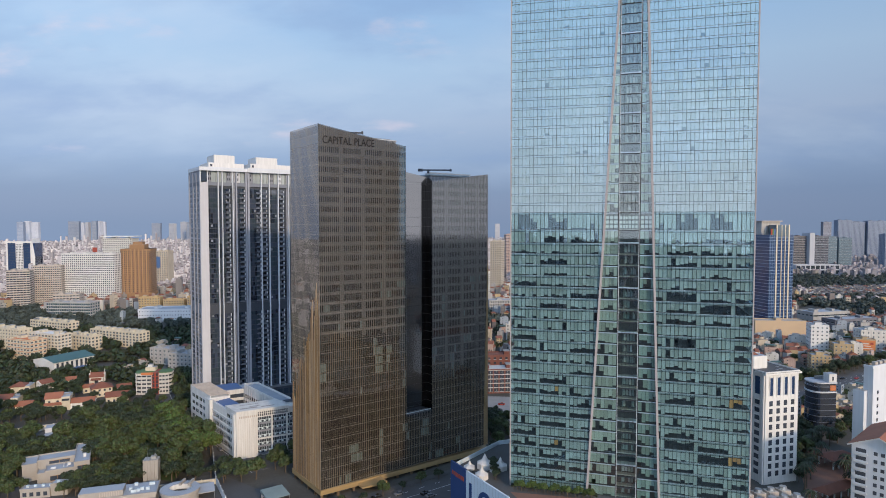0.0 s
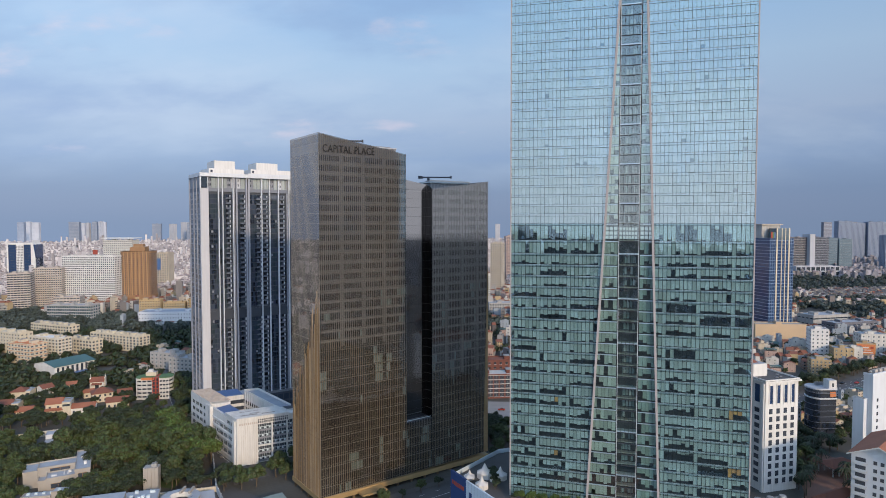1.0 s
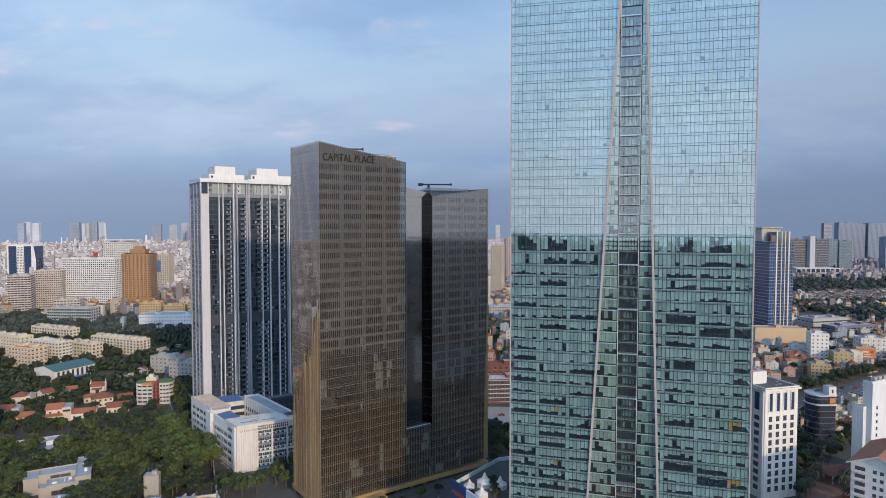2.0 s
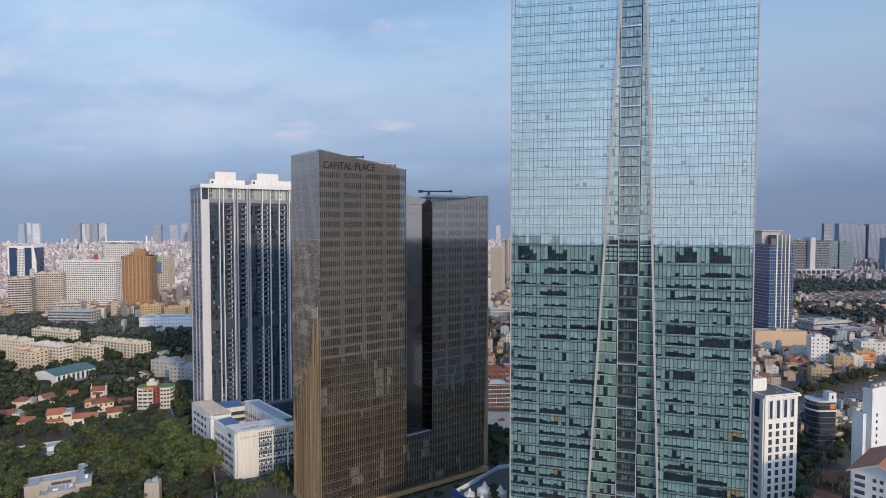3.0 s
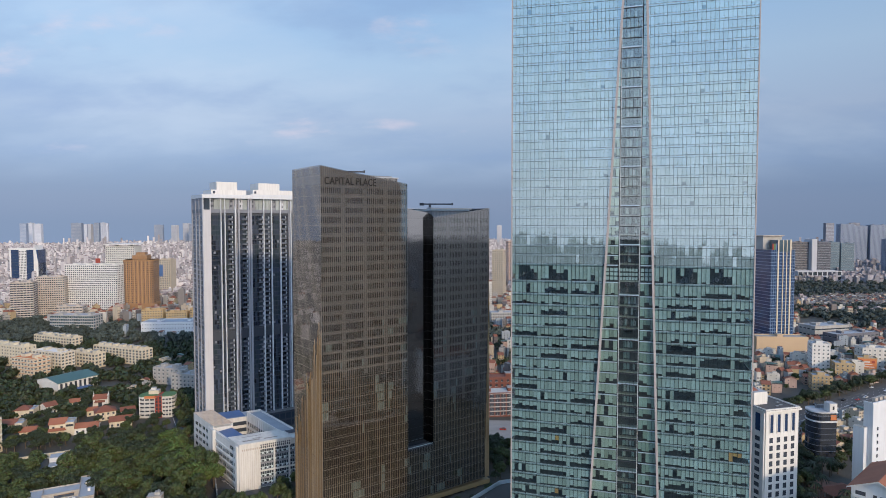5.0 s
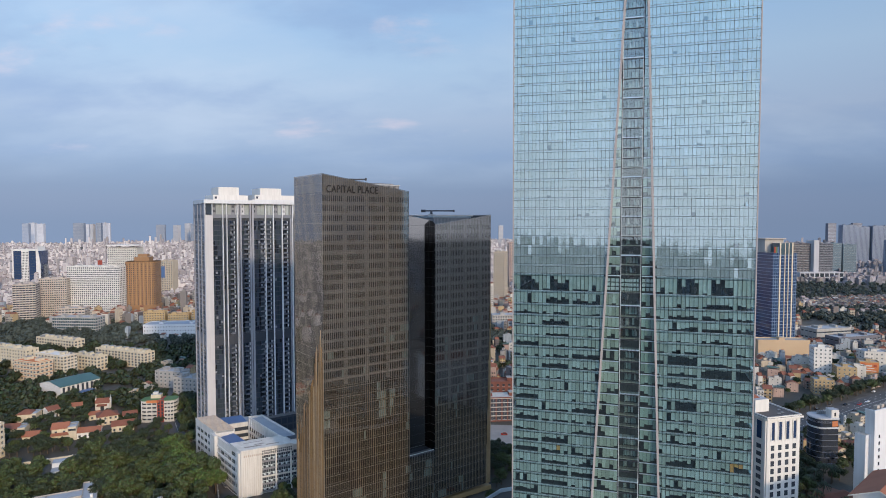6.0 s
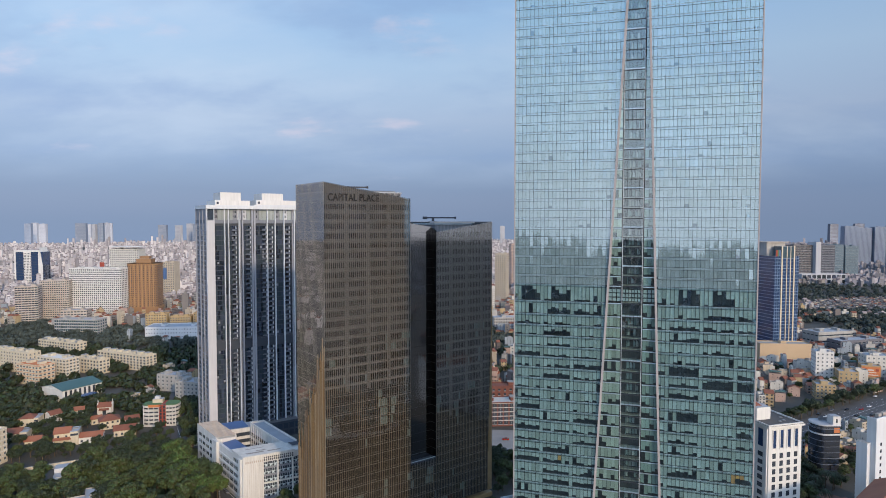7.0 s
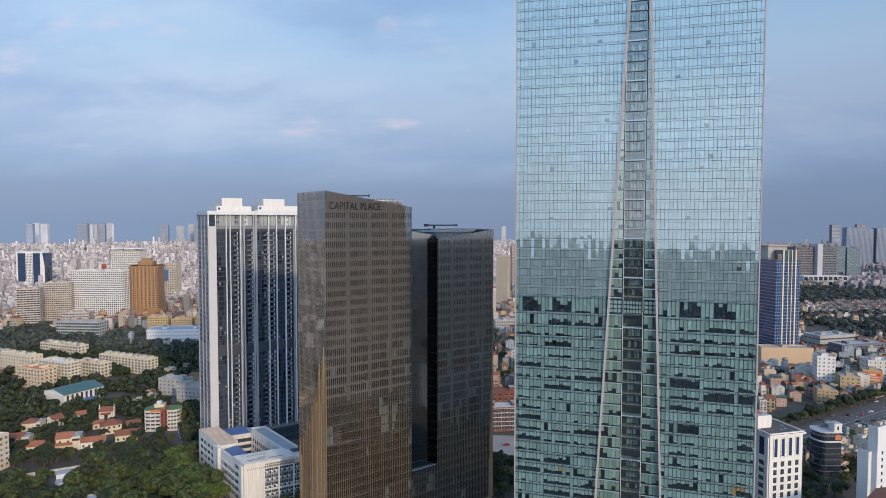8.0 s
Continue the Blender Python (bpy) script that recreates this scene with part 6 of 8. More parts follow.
def build_white_office():
    m = pose(152.0, 285.7, 0, 0, 0, RG)
    take_rect(m, 20, 24)
    W, D, H = 19.0, 24.0, 54.0
    T = thing("white_office_block", m, "white stone office block with cornice and square windows", "office block")
    part("wall", MB().box(0, W, 0, D, 0, H - 1.5, "white", "asphalt"), T)
    part("cornice", MB().box(-1.0, W + 1.0, -1.0, D + 1, H - 1.5, H - 0.6, "white", "asphalt").box(-0.5, W + 0.5, -0.5, 0, H - 0.6, H, "white").box(-0.5, 0, 0, D, H - 0.6, H, "white").box(W, W + 0.5, 0, D, H - 0.6, H, "white"), T)
    for i in range(4):
        x = 3.2 + i * 4.2
        part("tall_window", MB().box(x - 0.9, x + 0.9, -0.05, 0.2, H - 11.5, H - 3, "win_blue").box(x - 1.3, x - 0.9, -0.3, 0.1, H - 12, H - 2.4, "white").box(x + 0.9, x + 1.3, -0.3, 0.1, H - 12, H - 2.4, "white"), T)
        for k in range(11):
            z = H - 16.5 - k * 3.75
            if z > 1:
                w = part("window", MB().box(x - 1.0, x + 1.0, -0.04, 0.1, z, z + 2.5, "win"), T)
                part("sill", MB().box(x - 1.15, x + 1.15, -0.2, 0, z - 0.2, z, "white"), w)
    for y0, y1 in ((3.6, 6.6), (11.8, 15.2)):
        part("tall_window", MB().box(-0.05, 0.2, y0, y1, H - 11.5, H - 3, "win_blue"), T)
        for k in range(11):
            z = H - 16.5 - k * 3.75
            if z > 1:
                w = part("window", MB().box(-0.05, 0.1, y0, y1, z, z + 2.2, "win"), T)
                part("sill", MB().box(-0.2, 0, y0 - 0.2, y1 + 0.2, z - 0.2, z, "white"), w)
    for y in (1.3, 9.5, 18.4):
        part("pilaster", MB().box(-0.7, 0, y - 0.8, y + 0.8, 0, H - 1.5, "white"), T)
    part("roof_house", MB().box(1, 9, 9, 20, H - 1.5, H + 5.5, "white", "pale_roof").box(6.5, 12, 12, 17, H - 1.5, H + 3.5, "white", "pale_roof"), T)
    r = MB()
    hip(r, 1.5, 6, 12, 19, H + 5.5, 2.2, "tile_roof", 0.4)
    part("roof_cap", r, T, "red tiled roof cap")
    for x, y in ((13, 5), (15, 9), (10, 4)):
        part("cooling_unit", MB().box(x, x + 1.4, y, y + 1, H - 1.5, H - 0.3, "steel"), T)


build_white_office()


def build_round_glass():
    TAKEN.append((231, 364, 13))
    T = thing("round_glass_block", pose(218, 356, 0, 0, 0, 3) @ Matrix.Diagonal((0.7, 0.8, 1.09, 1)), "dark glass block with rounded end and pale roof", "office block")
    n = 14
    arc = [(7 + 7 * math.cos(math.pi / 2 + math.pi * i / n), 8 + 8 * math.sin(math.pi / 2 + math.pi * i / n)) for i in range(n + 1)]
    poly = arc + [(19, 0), (19, 16)]
    part("body", MB().prism(poly, 0, 26, "win_navy", "pale_roof"), T, "dark glass body")
    big = [(9 + (x - 9) * 1.05, 8 + (y - 8) * 1.05) for x, y in poly]
    for k in range(8):
        part("storey_band", MB().prism(big if k > 5 else [(9 + (x - 9) * 1.02, 8 + (y - 8) * 1.02) for x, y in poly], 3.1 + k * 3.2, 3.28 + k * 3.2 + (0.6 if k == 6 else 0), "balcony_grey" if k != 6 else "white_cool"), T)
    part("roof_slab", MB().prism(big, 27.4, 28.0, "white_cool", "pale_roof"), T, "pale roof slab")
    part("upper_glass", MB().prism([(9 + (x - 9) * 0.96, 8 + (y - 8) * 0.96) for x, y in poly], 24, 27.4, "win"), T)
    part("roof_house", MB().box(13, 19.5, 0.5, 7, 28, 32.5, "white", "pale_roof").box(15.5, 17, 0.4, 0.55, 29, 31, "win"), T)
    part("poster", MB().box(13.5, 18.5, -0.25, 0.0, 23.6, 26.4, "orange_paint"), T, "orange poster in the window")
    for i in range(5):
        part("roof_tank", MB().tube((9 + i * 1.8, 11, 28), (9 + i * 1.8, 11, 29.8), 0.7, 0.7, "steel", 8), T)


build_round_glass()


def build_white_slab():
    m = pose(204.5, 289, 0, 0, 0, 28)
    take_rect(m, 40, 5)
    T = thing("white_slab_tower", m, "plain white slab tower with a column of small windows", "apartment tower")
    part("wall", MB().box(0, 40, 0, 4, 0, 55, "white_cool", "concrete"), T)
    part("parapet", MB().box(-0.3, 40, -0.3, 0.3, 55, 56.2, "white_cool").box(-0.3, 0.3, 0.3, 4, 55, 56.2, "white_cool"), T)
    part("rear_wing", MB().box(-3, 0, 2, 7, 0, 44, "white_cool", "concrete"), T, "lower wing in shade")
    for k in range(13):
        w = part("window", MB().box(4.2, 5.5, -0.06, 0.1, 2 + k * 3.35, 3.6 + k * 3.35, "win"), T)
        part("sill", MB().box(4.0, 5.7, -0.2, 0, 1.8 + k * 3.35, 2 + k * 3.35, "white_cool"), w)
    part("pier", MB().box(-0.4, 2.2, -0.5, 0, 0, 55, "white_cool"), T)
    for i in range(6):
        part("roof_box", MB().box(6 + i * 4, 8.4 + i * 4, 2, 3.6, 55, 57, "beige"), T)


build_white_slab()


def build_tiled_hotel():
    m = pose(168.5, 249, 0, 0, 0, -48)
    take_rect(m, 24, 30)
    T = thing("hotel_block", m, "pale grey hotel with balconies and an orange tile roof", "hotel")
    W, D, H = 19.0, 34.0, 34.0
    wall = MB().box(0, W, 0, D, 0, H, "white_cool")
    wall.face([(0, 0, H), (W, 0, H), (W / 2, 0, H + 4.5)], "white_cool")
    part("wall", wall, T)
    r = MB()
    for sg, x0, x1 in ((1, -1.4, W / 2), (-1, W + 1.4, W / 2)):
        za, zb = H - 0.66, H + 4.5
        q = [(x0, -1.6, za), (x1, -1.6, zb), (x1, D + 1.6, zb), (x0, D + 1.6, za)]
        r.face(q if sg < 0 else q[::-1], "orange_tile")
        r.face([(x0, -1.6, za - 0.5), (x1, -1.6, zb - 0.5), (x1, -1.6, zb), (x0, -1.6, za)], "white")
        r.face([(a, b, c - 0.5) for a, b, c in q], "white")
    part("roof", r, T, "orange tile roof with white barge boards")
    for k in range(10):
        z = 1.2 + k * 3.2
        part("window", MB().box(1.4, 5.0, -0.05, 0.1, z + 0.4, z + 2.2, "win"), T)
        bal = part("balcony", MB().box(0.8, 5.6, -1.3, 0, z - 0.1, z + 0.2, "white"), T)
        part("railing", MB().box(0.8, 5.6, -1.3, -1.2, z + 0.2, z + 1.0, "white_cool"), bal)
        for x in (7.6, 10.0, 13.4, 15.8):
            part("window", MB().box(x, x + 1.3, -0.05, 0.1, z + 0.5, z + 2.0, "win").box(x - 0.1, x + 1.4, -0.15, 0, z + 0.35, z + 0.5, "white"), T)


build_tiled_hotel()


def build_plant_roof():
    """Low roof with rows of cooling towers beside the white office."""
    m = pose(112, 212, 0, 0, 0, 13)
    take_rect(m, 24, 16)
    T = thing("plant_building", m, "low concrete plant building with cooling towers", "building")
    part("wall", MB().box(0, 30, 0, 22, 0, 18, "concrete"), T)
    for i in range(5):
        for j in range(3):
            x, y = 3 + i * 5.6, 4 + j * 7
            part("cooling_tower", MB().box(x - 2, x + 2, y - 2, y + 2, 18, 20.4, "beige").tube((x, y, 20.4), (x, y, 21.6), 1.6, 1.3, "steel", 10), T, "beige cooling tower")


build_plant_roof()


def build_blue_tower():
    m = pose(367.6, 690, 0, 0, 0, 13)
    take_rect(m, 40, 40)
    T = thing("blue_tower", m, "blue glass office tower with pale stone piers", "office tower")
    W, D, H = 32.0, 42.0, 111.0
    part("body", MB().box(0, W, 0, D, 0, H, "win_blue", "concrete"), T, "dark blue glass body")
    for k in range(29):
        z = 3 + k * 3.75
        part("storey_line", MB().box(-0.12, W + 0.12, -0.12, D, z, z + 0.6, "blue_band"), T)
    for x in (1.2, 4.0, 6.8, 28.6, 31.0):
        part("glazing_bar", MB().box(x - 0.12, x + 0.12, -0.25, 0, 0, H, "blue_band"), T)
    for x, w in ((9.4, 1.6), (15.8, 0.9), (20.6, 0.9), (25.6, 1.6)):
        part("pier", MB().box(x - w / 2, x + w / 2, -0.5, 0.2, 0, H + 11.5, "cream"), T)
    part("crown", MB().box(8.6, 26.4, -0.4, 12, H - 2, H + 11, "win_teal", "concrete"), T)
    part("plant_room", MB().box(1, 26, 14, 38, H, H + 15, "house_grey", "concrete").box(0, 28, 12, 40, H + 15, H + 16, "beige"), T)
    part("sign", MB().box(1.5, 3.4, -0.3, 0.3, H, H + 7, "red_paint").box(3.6, 5.4, -0.3, 0.3, H, H + 7, "green_paint").box(5.6, 7.4, -0.3, 0.3, H, H + 7, "blue_roof"), T, "coloured sign shapes")


build_blue_tower()
put("sand_hall", pose(332, 648, 0, 0, 0, -4), 53, 16, 20, 1, "sand", "large plain sand-coloured hall", "hall", cols=1, faces="", houses=1, roof="concrete")
put("white_block", pose(342, 566, 0, 0, 0, -14), 15, 14, 29, 8, "white", "white eight-storey block with small windows", "building", cols=4, dcols=4, faces="fl", ww=1.2, wh=1.3, houses=1, tanks=2)
put("white_block", pose(405, 590, 0, 0, 0, -10), 22, 16, 20, 5, "house_white", "white block with balconies", "building", cols=5, dcols=3, faces="fl", houses=1, tanks=1)
put("cream_block", pose(312, 515, 0, 0, 0, -16), 15, 12, 12, 4, "house_yellow", "ochre yellow block with a tiled roof terrace", "building", cols=5, dcols=3, faces="fl", houses=1)
put("cream_block", pose(352, 548, 0, 0, 0, -16), 16, 14, 15, 4, "house_yellow", "ochre block beside the avenue", "building", cols=4, dcols=3, faces="fl", houses=1)
put("long_shed", pose(449.7, 740.6, 0, 0, 0, 15), 52, 24, 15, 2, "house_grey", "long grey hall with ribbon windows", "hall", cols=14, dcols=4, faces="fl", ww=3.6, wh=1.6, rows=True)
put("dark_hall", pose(448.7, 697.2, 0, 0, 0, 17), 64, 18, 13, 2, "far_shade", "low dark grey hall behind the white blocks", "hall", cols=10, dcols=3, faces="fl", ww=4.0, wh=1.4, rows=True)
_t = put("billboard_house", pose(388, 572, 0, 0, 0, -20), 16, 10, 15, 4, "house_yellow", "yellow house with a large orange wall poster", "house", cols=4, dcols=2, faces="f", houses=1)

_p = part("poster", MB().box(0.4, 15.4, -0.35, -0.1, 5.5, 14.6, "orange_paint"), _t, "large orange wall poster")
for _x, _z, _w, _h in ((1.2, 9.0, 3.0, 4.4), (5.6, 11.0, 4.5, 1.2), (5.6, 9.0, 6.5, 0.7), (11.4, 10.6, 2.6, 2.2), (1.2, 6.6, 12.5, 0.8)):
    part("poster_shape", MB().box(_x, _x + _w, -0.42, -0.36, _z, _z + _h, "canvas" if _x < 6 and _h < 2 else "red_paint"), _p)

# far right
put("brown_tower", pose(840, 1495, 0, 0, 0, 6), 50, 30, 92, 22, "far_brown", "brown slab tower beside a white pier", "office tower", cols=14, dcols=5, faces="f", ww=2.6, wh=2.4, rows=True, houses=2)
put("brown_tower", pose(905, 1500, 0, 0, 0, 6), 42, 30, 92, 22, "far_shade", "dark brown slab tower beside a white pier", "office tower", cols=12, dcols=5, faces="f", ww=2.6, wh=2.4, rows=True, houses=1)
put("pier_block", pose(892, 1490, 0, 0, 0, 6), 13, 28, 100, 10, "far_pale", "white pier block between two slabs", "tower", cols=1, faces="", houses=0)
put("colonnade", pose(845, 1465, 0, 0, 0, 4), 110, 24, 24, 2, "far_pale", "white podium with a tall colonnade", "podium", cols=9, dcols=3, faces="f", ww=9.5, wh=8.5, rows=True, houses=0)
put("teal_tower", pose(1010, 1640, 0, 0, 0, 2), 46, 30, 88, 20, "far_teal", "teal glass tower, plain", "office tower", cols=8, faces="f", ww=4, wh=0.8, rows=True)
put("teal_tower", pose(1066, 1650, 0, 0, 0, 2), 36, 30, 84, 20, "far_teal", "teal glass block with flat roof", "office tower", cols=8, faces="f", ww=3, wh=0.8, rows=True)
for i, (x, y, w, h) in enumerate(((1340, 2080, 44, 134), (1394, 2100, 50, 128), (1448, 2090, 66, 132), (1520, 2110, 60, 126), (1270, 1760, 34, 92), (1315, 1770, 40, 90), (1370, 1765, 30, 94), (1425, 1760, 44, 88))):
    put("housing_tower", pose(x, y, 0, 0, 0, -3 + i), w, 26, h, int(h / 3.3), "far_wall", "tall pale grey-blue housing tower", "apartment tower", cols=int(w / 4), faces="fl", dcols=5, ww=1.5, wh=3.0, rows=True, group="far housing towers", win="hazy_win", frame="far_wall")
put("white_school", pose(1080, 1400, 0, 0, 0, -4), 60, 20, 26, 6, "house_white", "white block before the far towers", "building", cols=14, faces="f", ww=2, wh=1.8, rows=True)
# in the gap between the towers
put("pale_tower", pose(84, 1090, 0, 0, 0, -20), 20, 24, 92, 28, "house_cream", "pale sunlit apartment tower", "apartment tower", cols=5, dcols=6, faces="fr", ww=1.8, wh=1.6, rows=True)
put("brown_block", pose(142, 1380, 0, 0, 0, 5), 34, 26, 98, 29, "house_pink", "brown apartment tower under construction with green mesh", "apartment tower", cols=8, dcols=5, faces="fl", ww=2.6, wh=1.8, rows=True)
put("long_roofed_block", pose(62, 820, 0, 0, 0, 5), 60, 20, 20, 5, "house_grey", "long grey block with ribs", "building", cols=26, dcols=3, faces="f", ww=1.0, wh=2.4, rows=True)
put("frame_block", pose(24, 441, 0, 0, 0, 6), 34, 16, 17, 5, "brick_red", "dark red block with pale floor bands and large dark openings", "building", cols=8, dcols=3, faces="fl", ww=3.3, wh=2.5, rows=False, roof="tile_roof", band="house_white")
put("brick_block", pose(20, 466, 0, 0, 0, 4), 40, 14, 22, 6, "brick_red", "dark red shop block with small windows", "building", cols=9, dcols=3, faces="fl", ww=1.8, wh=1.6, rows=True, roof="tile_roof")
single("parking_lot", MB().prism([(14, 384), (56, 380), (74, 432), (18, 436)], 0.0, 0.05, "lot_concrete"), "pale concrete parking lot behind the towers", "parking lot", kind="structure")
TAKEN.append((38, 400, 16))
TAKEN.append((42, 420, 16))
put("white_house_block", pose(66, 640, 0, 0, 0, -10), 18, 12, 18, 5, "house_white", "white corner house among red roofs", "building", cols=4, dcols=3, faces="fl")
# far skyline on the left and middle
SK = "far skyline towers"
rngk = random.Random(11)
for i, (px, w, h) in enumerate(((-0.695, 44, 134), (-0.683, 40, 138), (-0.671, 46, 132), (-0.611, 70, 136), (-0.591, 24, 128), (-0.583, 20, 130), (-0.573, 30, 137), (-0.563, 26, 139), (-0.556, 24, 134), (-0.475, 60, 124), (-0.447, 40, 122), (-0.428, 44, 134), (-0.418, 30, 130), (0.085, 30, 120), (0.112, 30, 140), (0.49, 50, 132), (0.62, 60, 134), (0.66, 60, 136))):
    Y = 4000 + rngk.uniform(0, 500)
    put("skyline_tower", pose(px * Y, Y, 0, 0, 0, rngk.uniform(-15, 15)), w, 26, h, 14, "far_shade" if i > 14 else "far_pale" if i % 3 else "far_wall", "distant pale apartment tower", "apartment tower", cols=int(w / 7), dcols=3, faces="f", ww=3.0, wh=5.0, rows=True, group=SK, win="hazy_pane", frame="far_wall", houses=1)

# red roofs and plaza beside the white slab
def build_plaza():
    single("plaza_paving", MB().prism([(160, 262), (200, 268), (222, 318), (206, 340), (178, 300)], 0.0, 0.035, "terracotta"), "red paved plaza between the towers", "plaza", kind="structure")
    single("plaza_lawn", MB().prism([(186, 272), (199, 276), (203, 292), (190, 290)], 0.0, 0.06, "lawn"), "small dark lawn in the plaza", "lawn", kind="structure")
    for x, y, a, W, D, H, lab in ((196, 303, 18, 17, 9, 5.0, "low pavilion with a broad red tile roof"), (170, 266, 28, 22, 6, 4.4, "covered walk with a long red tile roof")):
        T = thing("tiled_pavilion", pose(x, y, 0, 0, 0, a), lab, "pavilion")
        TAKEN.append((x + 8, y + 4, 9))
        r = MB()
        hip(r, 0, W, 0, D, H, 2.2, "tile_roof", 0.9)
        part("roof", r, T, "red tile roof")
        part("beam", MB().box(0.1, W - 0.1, 0.1, D - 0.1, H - 0.7, H - 0.15, "white"), T)
        for i in range(5):
            for yy in (0.4, D - 0.4):
                xx = 0.5 + i * (W - 1) / 4
                part("column", MB().box(xx - 0.25, xx + 0.25, yy - 0.25, yy + 0.25, 0, H - 0.7, "white"), T)


build_plaza()

# ---- roads ----
def road(name, pts, width, label, lanes=4, z=0.02):
    r, marks = MB(), MB()
    for (x0, y0), (x1, y1) in zip(pts, pts[1:]):
        d = Vector((x1 - x0, y1 - y0))
        n = Vector((-d.y, d.x)).normalized()
        h = n * width / 2
        r.face([(x0 - h.x, y0 - h.y, z), (x1 - h.x, y1 - h.y, z), (x1 + h.x, y1 + h.y, z), (x0 + h.x, y0 + h.y, z)], "asphalt")
        for k in range(1, lanes):
            o = n * (width * (k / lanes - 0.5))
            L = d.length
            u = d / L
            s = 0.0
            while s < L - 3:
                e = L if k == lanes // 2 else s + 3
                a, b = Vector((x0, y0)) + o + u * s, Vector((x0, y0)) + o + u * e
                w = n * 0.12
                marks.face([(a.x - w.x, a.y - w.y, z + 0.02), (b.x - w.x, b.y - w.y, z + 0.02), (b.x + w.x, b.y + w.y, z + 0.02), (a.x + w.x, a.y + w.y, z + 0.02)], "white")
                s = e + 6
    R = single(name, r, label, "road", kind="structure")
    part("road_marking", marks, R, "white lane marking")
    kerb = MB()
    for (x0, y0), (x1, y1) in zip(pts, pts[1:]):
        d = Vector((x1 - x0, y1 - y0))
        n = Vector((-d.y, d.x)).normalized()
        for sg in (-1, 1):
            a, b = n * sg * width / 2, n * sg * (width / 2 + 4)
            q = [(x0 + a.x, y0 + a.y), (x1 + a.x, y1 + a.y), (x1 + b.x, y1 + b.y), (x0 + b.x, y0 + b.y)]
            kerb.prism(q if sg < 0 else q[::-1], 0, 0.16, "paving")
    part("pavement", kerb, R)


def blocked(pts, w):
    for (x0, y0), (x1, y1) in zip(pts, pts[1:]):
        n = max(1, int(math.hypot(x1 - x0, y1 - y0) / (w * 0.5)))
        for i in range(n + 1):
            TAKEN.append((x0 + (x1 - x0) * i / n, y0 + (y1 - y0) * i / n, w / 2))


AVENUE = [(70, 316), (160, 373), (271.5, 444), (381.6, 514), (900, 843)]
STREET = [(-120, 195), (-30, 262), (60, 328), (110, 362)]
SIDE = [(-95, 300), (-168, 386), (-215, 470), (-250, 560)]
road("road_avenue", AVENUE, 23, "wide grey asphalt avenue with lane marks", 6)
road("road_front", STREET, 20, "asphalt street before the bronze towers", 4, 0.024)
road("road_side", SIDE, 10, "narrow asphalt side street along the compound", 2, 0.028)
for _p, _w in ((AVENUE, 31), (STREET, 26), (SIDE, 12)):
    blocked(_p, _w)


# ---- trees ----
def tree_mesh(seed, R, H, clumps, per, leaf, key, spread=0.72):
    rng = random.Random(seed)
    per, leaf = int(per * 2.3), leaf * 0.6
    trunk, crown = MB(), MB()
    th = H * 0.42
    trunk.tube((0, 0, 0), (rng.uniform(-0.3, 0.3), rng.uniform(-0.3, 0.3), th), 0.05 * R + 0.12, 0.03 * R + 0.08, "bark", 7)
    for c in range(clumps):
        w = rng.uniform(0, 2 * math.pi)
        rr = R * spread * math.sqrt(rng.random())
        cz = th + (H - th) * (0.25 + 0.6 * rng.random() * (1 - 0.5 * (rr / R) ** 2))
        cx, cy = rr * math.cos(w), rr * math.sin(w)
        cr = R * rng.uniform(0.26, 0.42)
        if c < 7:
            trunk.tube((0, 0, th * 0.9), (cx * 0.85, cy * 0.85, cz - cr * 0.2), 0.025 * R + 0.05, 0.04, "bark", 5, False)
        for i in range(per):
            v = Vector((rng.gauss(0, 1), rng.gauss(0, 1), rng.gauss(0.25, 0.9))).normalized()
            p = Vector((cx, cy, cz)) + Vector((v.x, v.y, v.z * 0.75)) * cr * rng.uniform(0.72, 1.12)
            q = (v + Vector((rng.gauss(0, 0.55), rng.gauss(0, 0.55), rng.gauss(0.2, 0.45)))).normalized()
            a = q.orthogonal().normalized()
            a.rotate(Matrix.Rotation(rng.uniform(0, 6.28), 3, q))
            b = q.cross(a)
            s = leaf * rng.uniform(0.6, 1.3)
            a, b = a * s, b * s * 0.7
            crown.face([p - a - b, p + a - b * 0.4, p + a * 0.5 + b, p - a * 0.7 + b * 0.8], key)
    return trunk, crown


def palm_mesh(seed, H, key="leaf_dark"):
    rng = random.Random(seed)
    trunk, crown = MB(), MB()
    lean = rng.uniform(-0.6, 0.6)
    trunk.tube((0, 0, 0), (lean * 0.4, 0, H * 0.5), 0.28, 0.2, "bark", 7, False)
    trunk.tube((lean * 0.4, 0, H * 0.5), (lean, 0, H), 0.2, 0.16, "bark", 7)
    for i in range(16):
        w = 2 * math.pi * i / 16 + rng.uniform(-0.2, 0.2)
        up = rng.uniform(0.1, 1.1)
        prev = Vector((lean, 0, H))
        for s in range(6):
            t0, t1 = s / 6, (s + 1) / 6
            L = 3.6
            nxt = Vector((lean + math.cos(w) * L * t1, math.sin(w) * L * t1, H + up * 2.2 * t1 - 3.6 * t1 * t1))
            d = (nxt - prev).normalized()
            sd = d.cross(Vector((0, 0, 1))).normalized() * 0.62 * (1 - t0 * 0.8)
            dn = Vector((0, 0, -0.34))
            crown.face([prev, nxt, nxt + sd * 0.85 + dn, prev + sd + dn], key)
            crown.face([nxt, prev, prev - sd + dn, nxt - sd * 0.85 + dn], key)
            prev = nxt
    return trunk, crown


SHAPES = {}


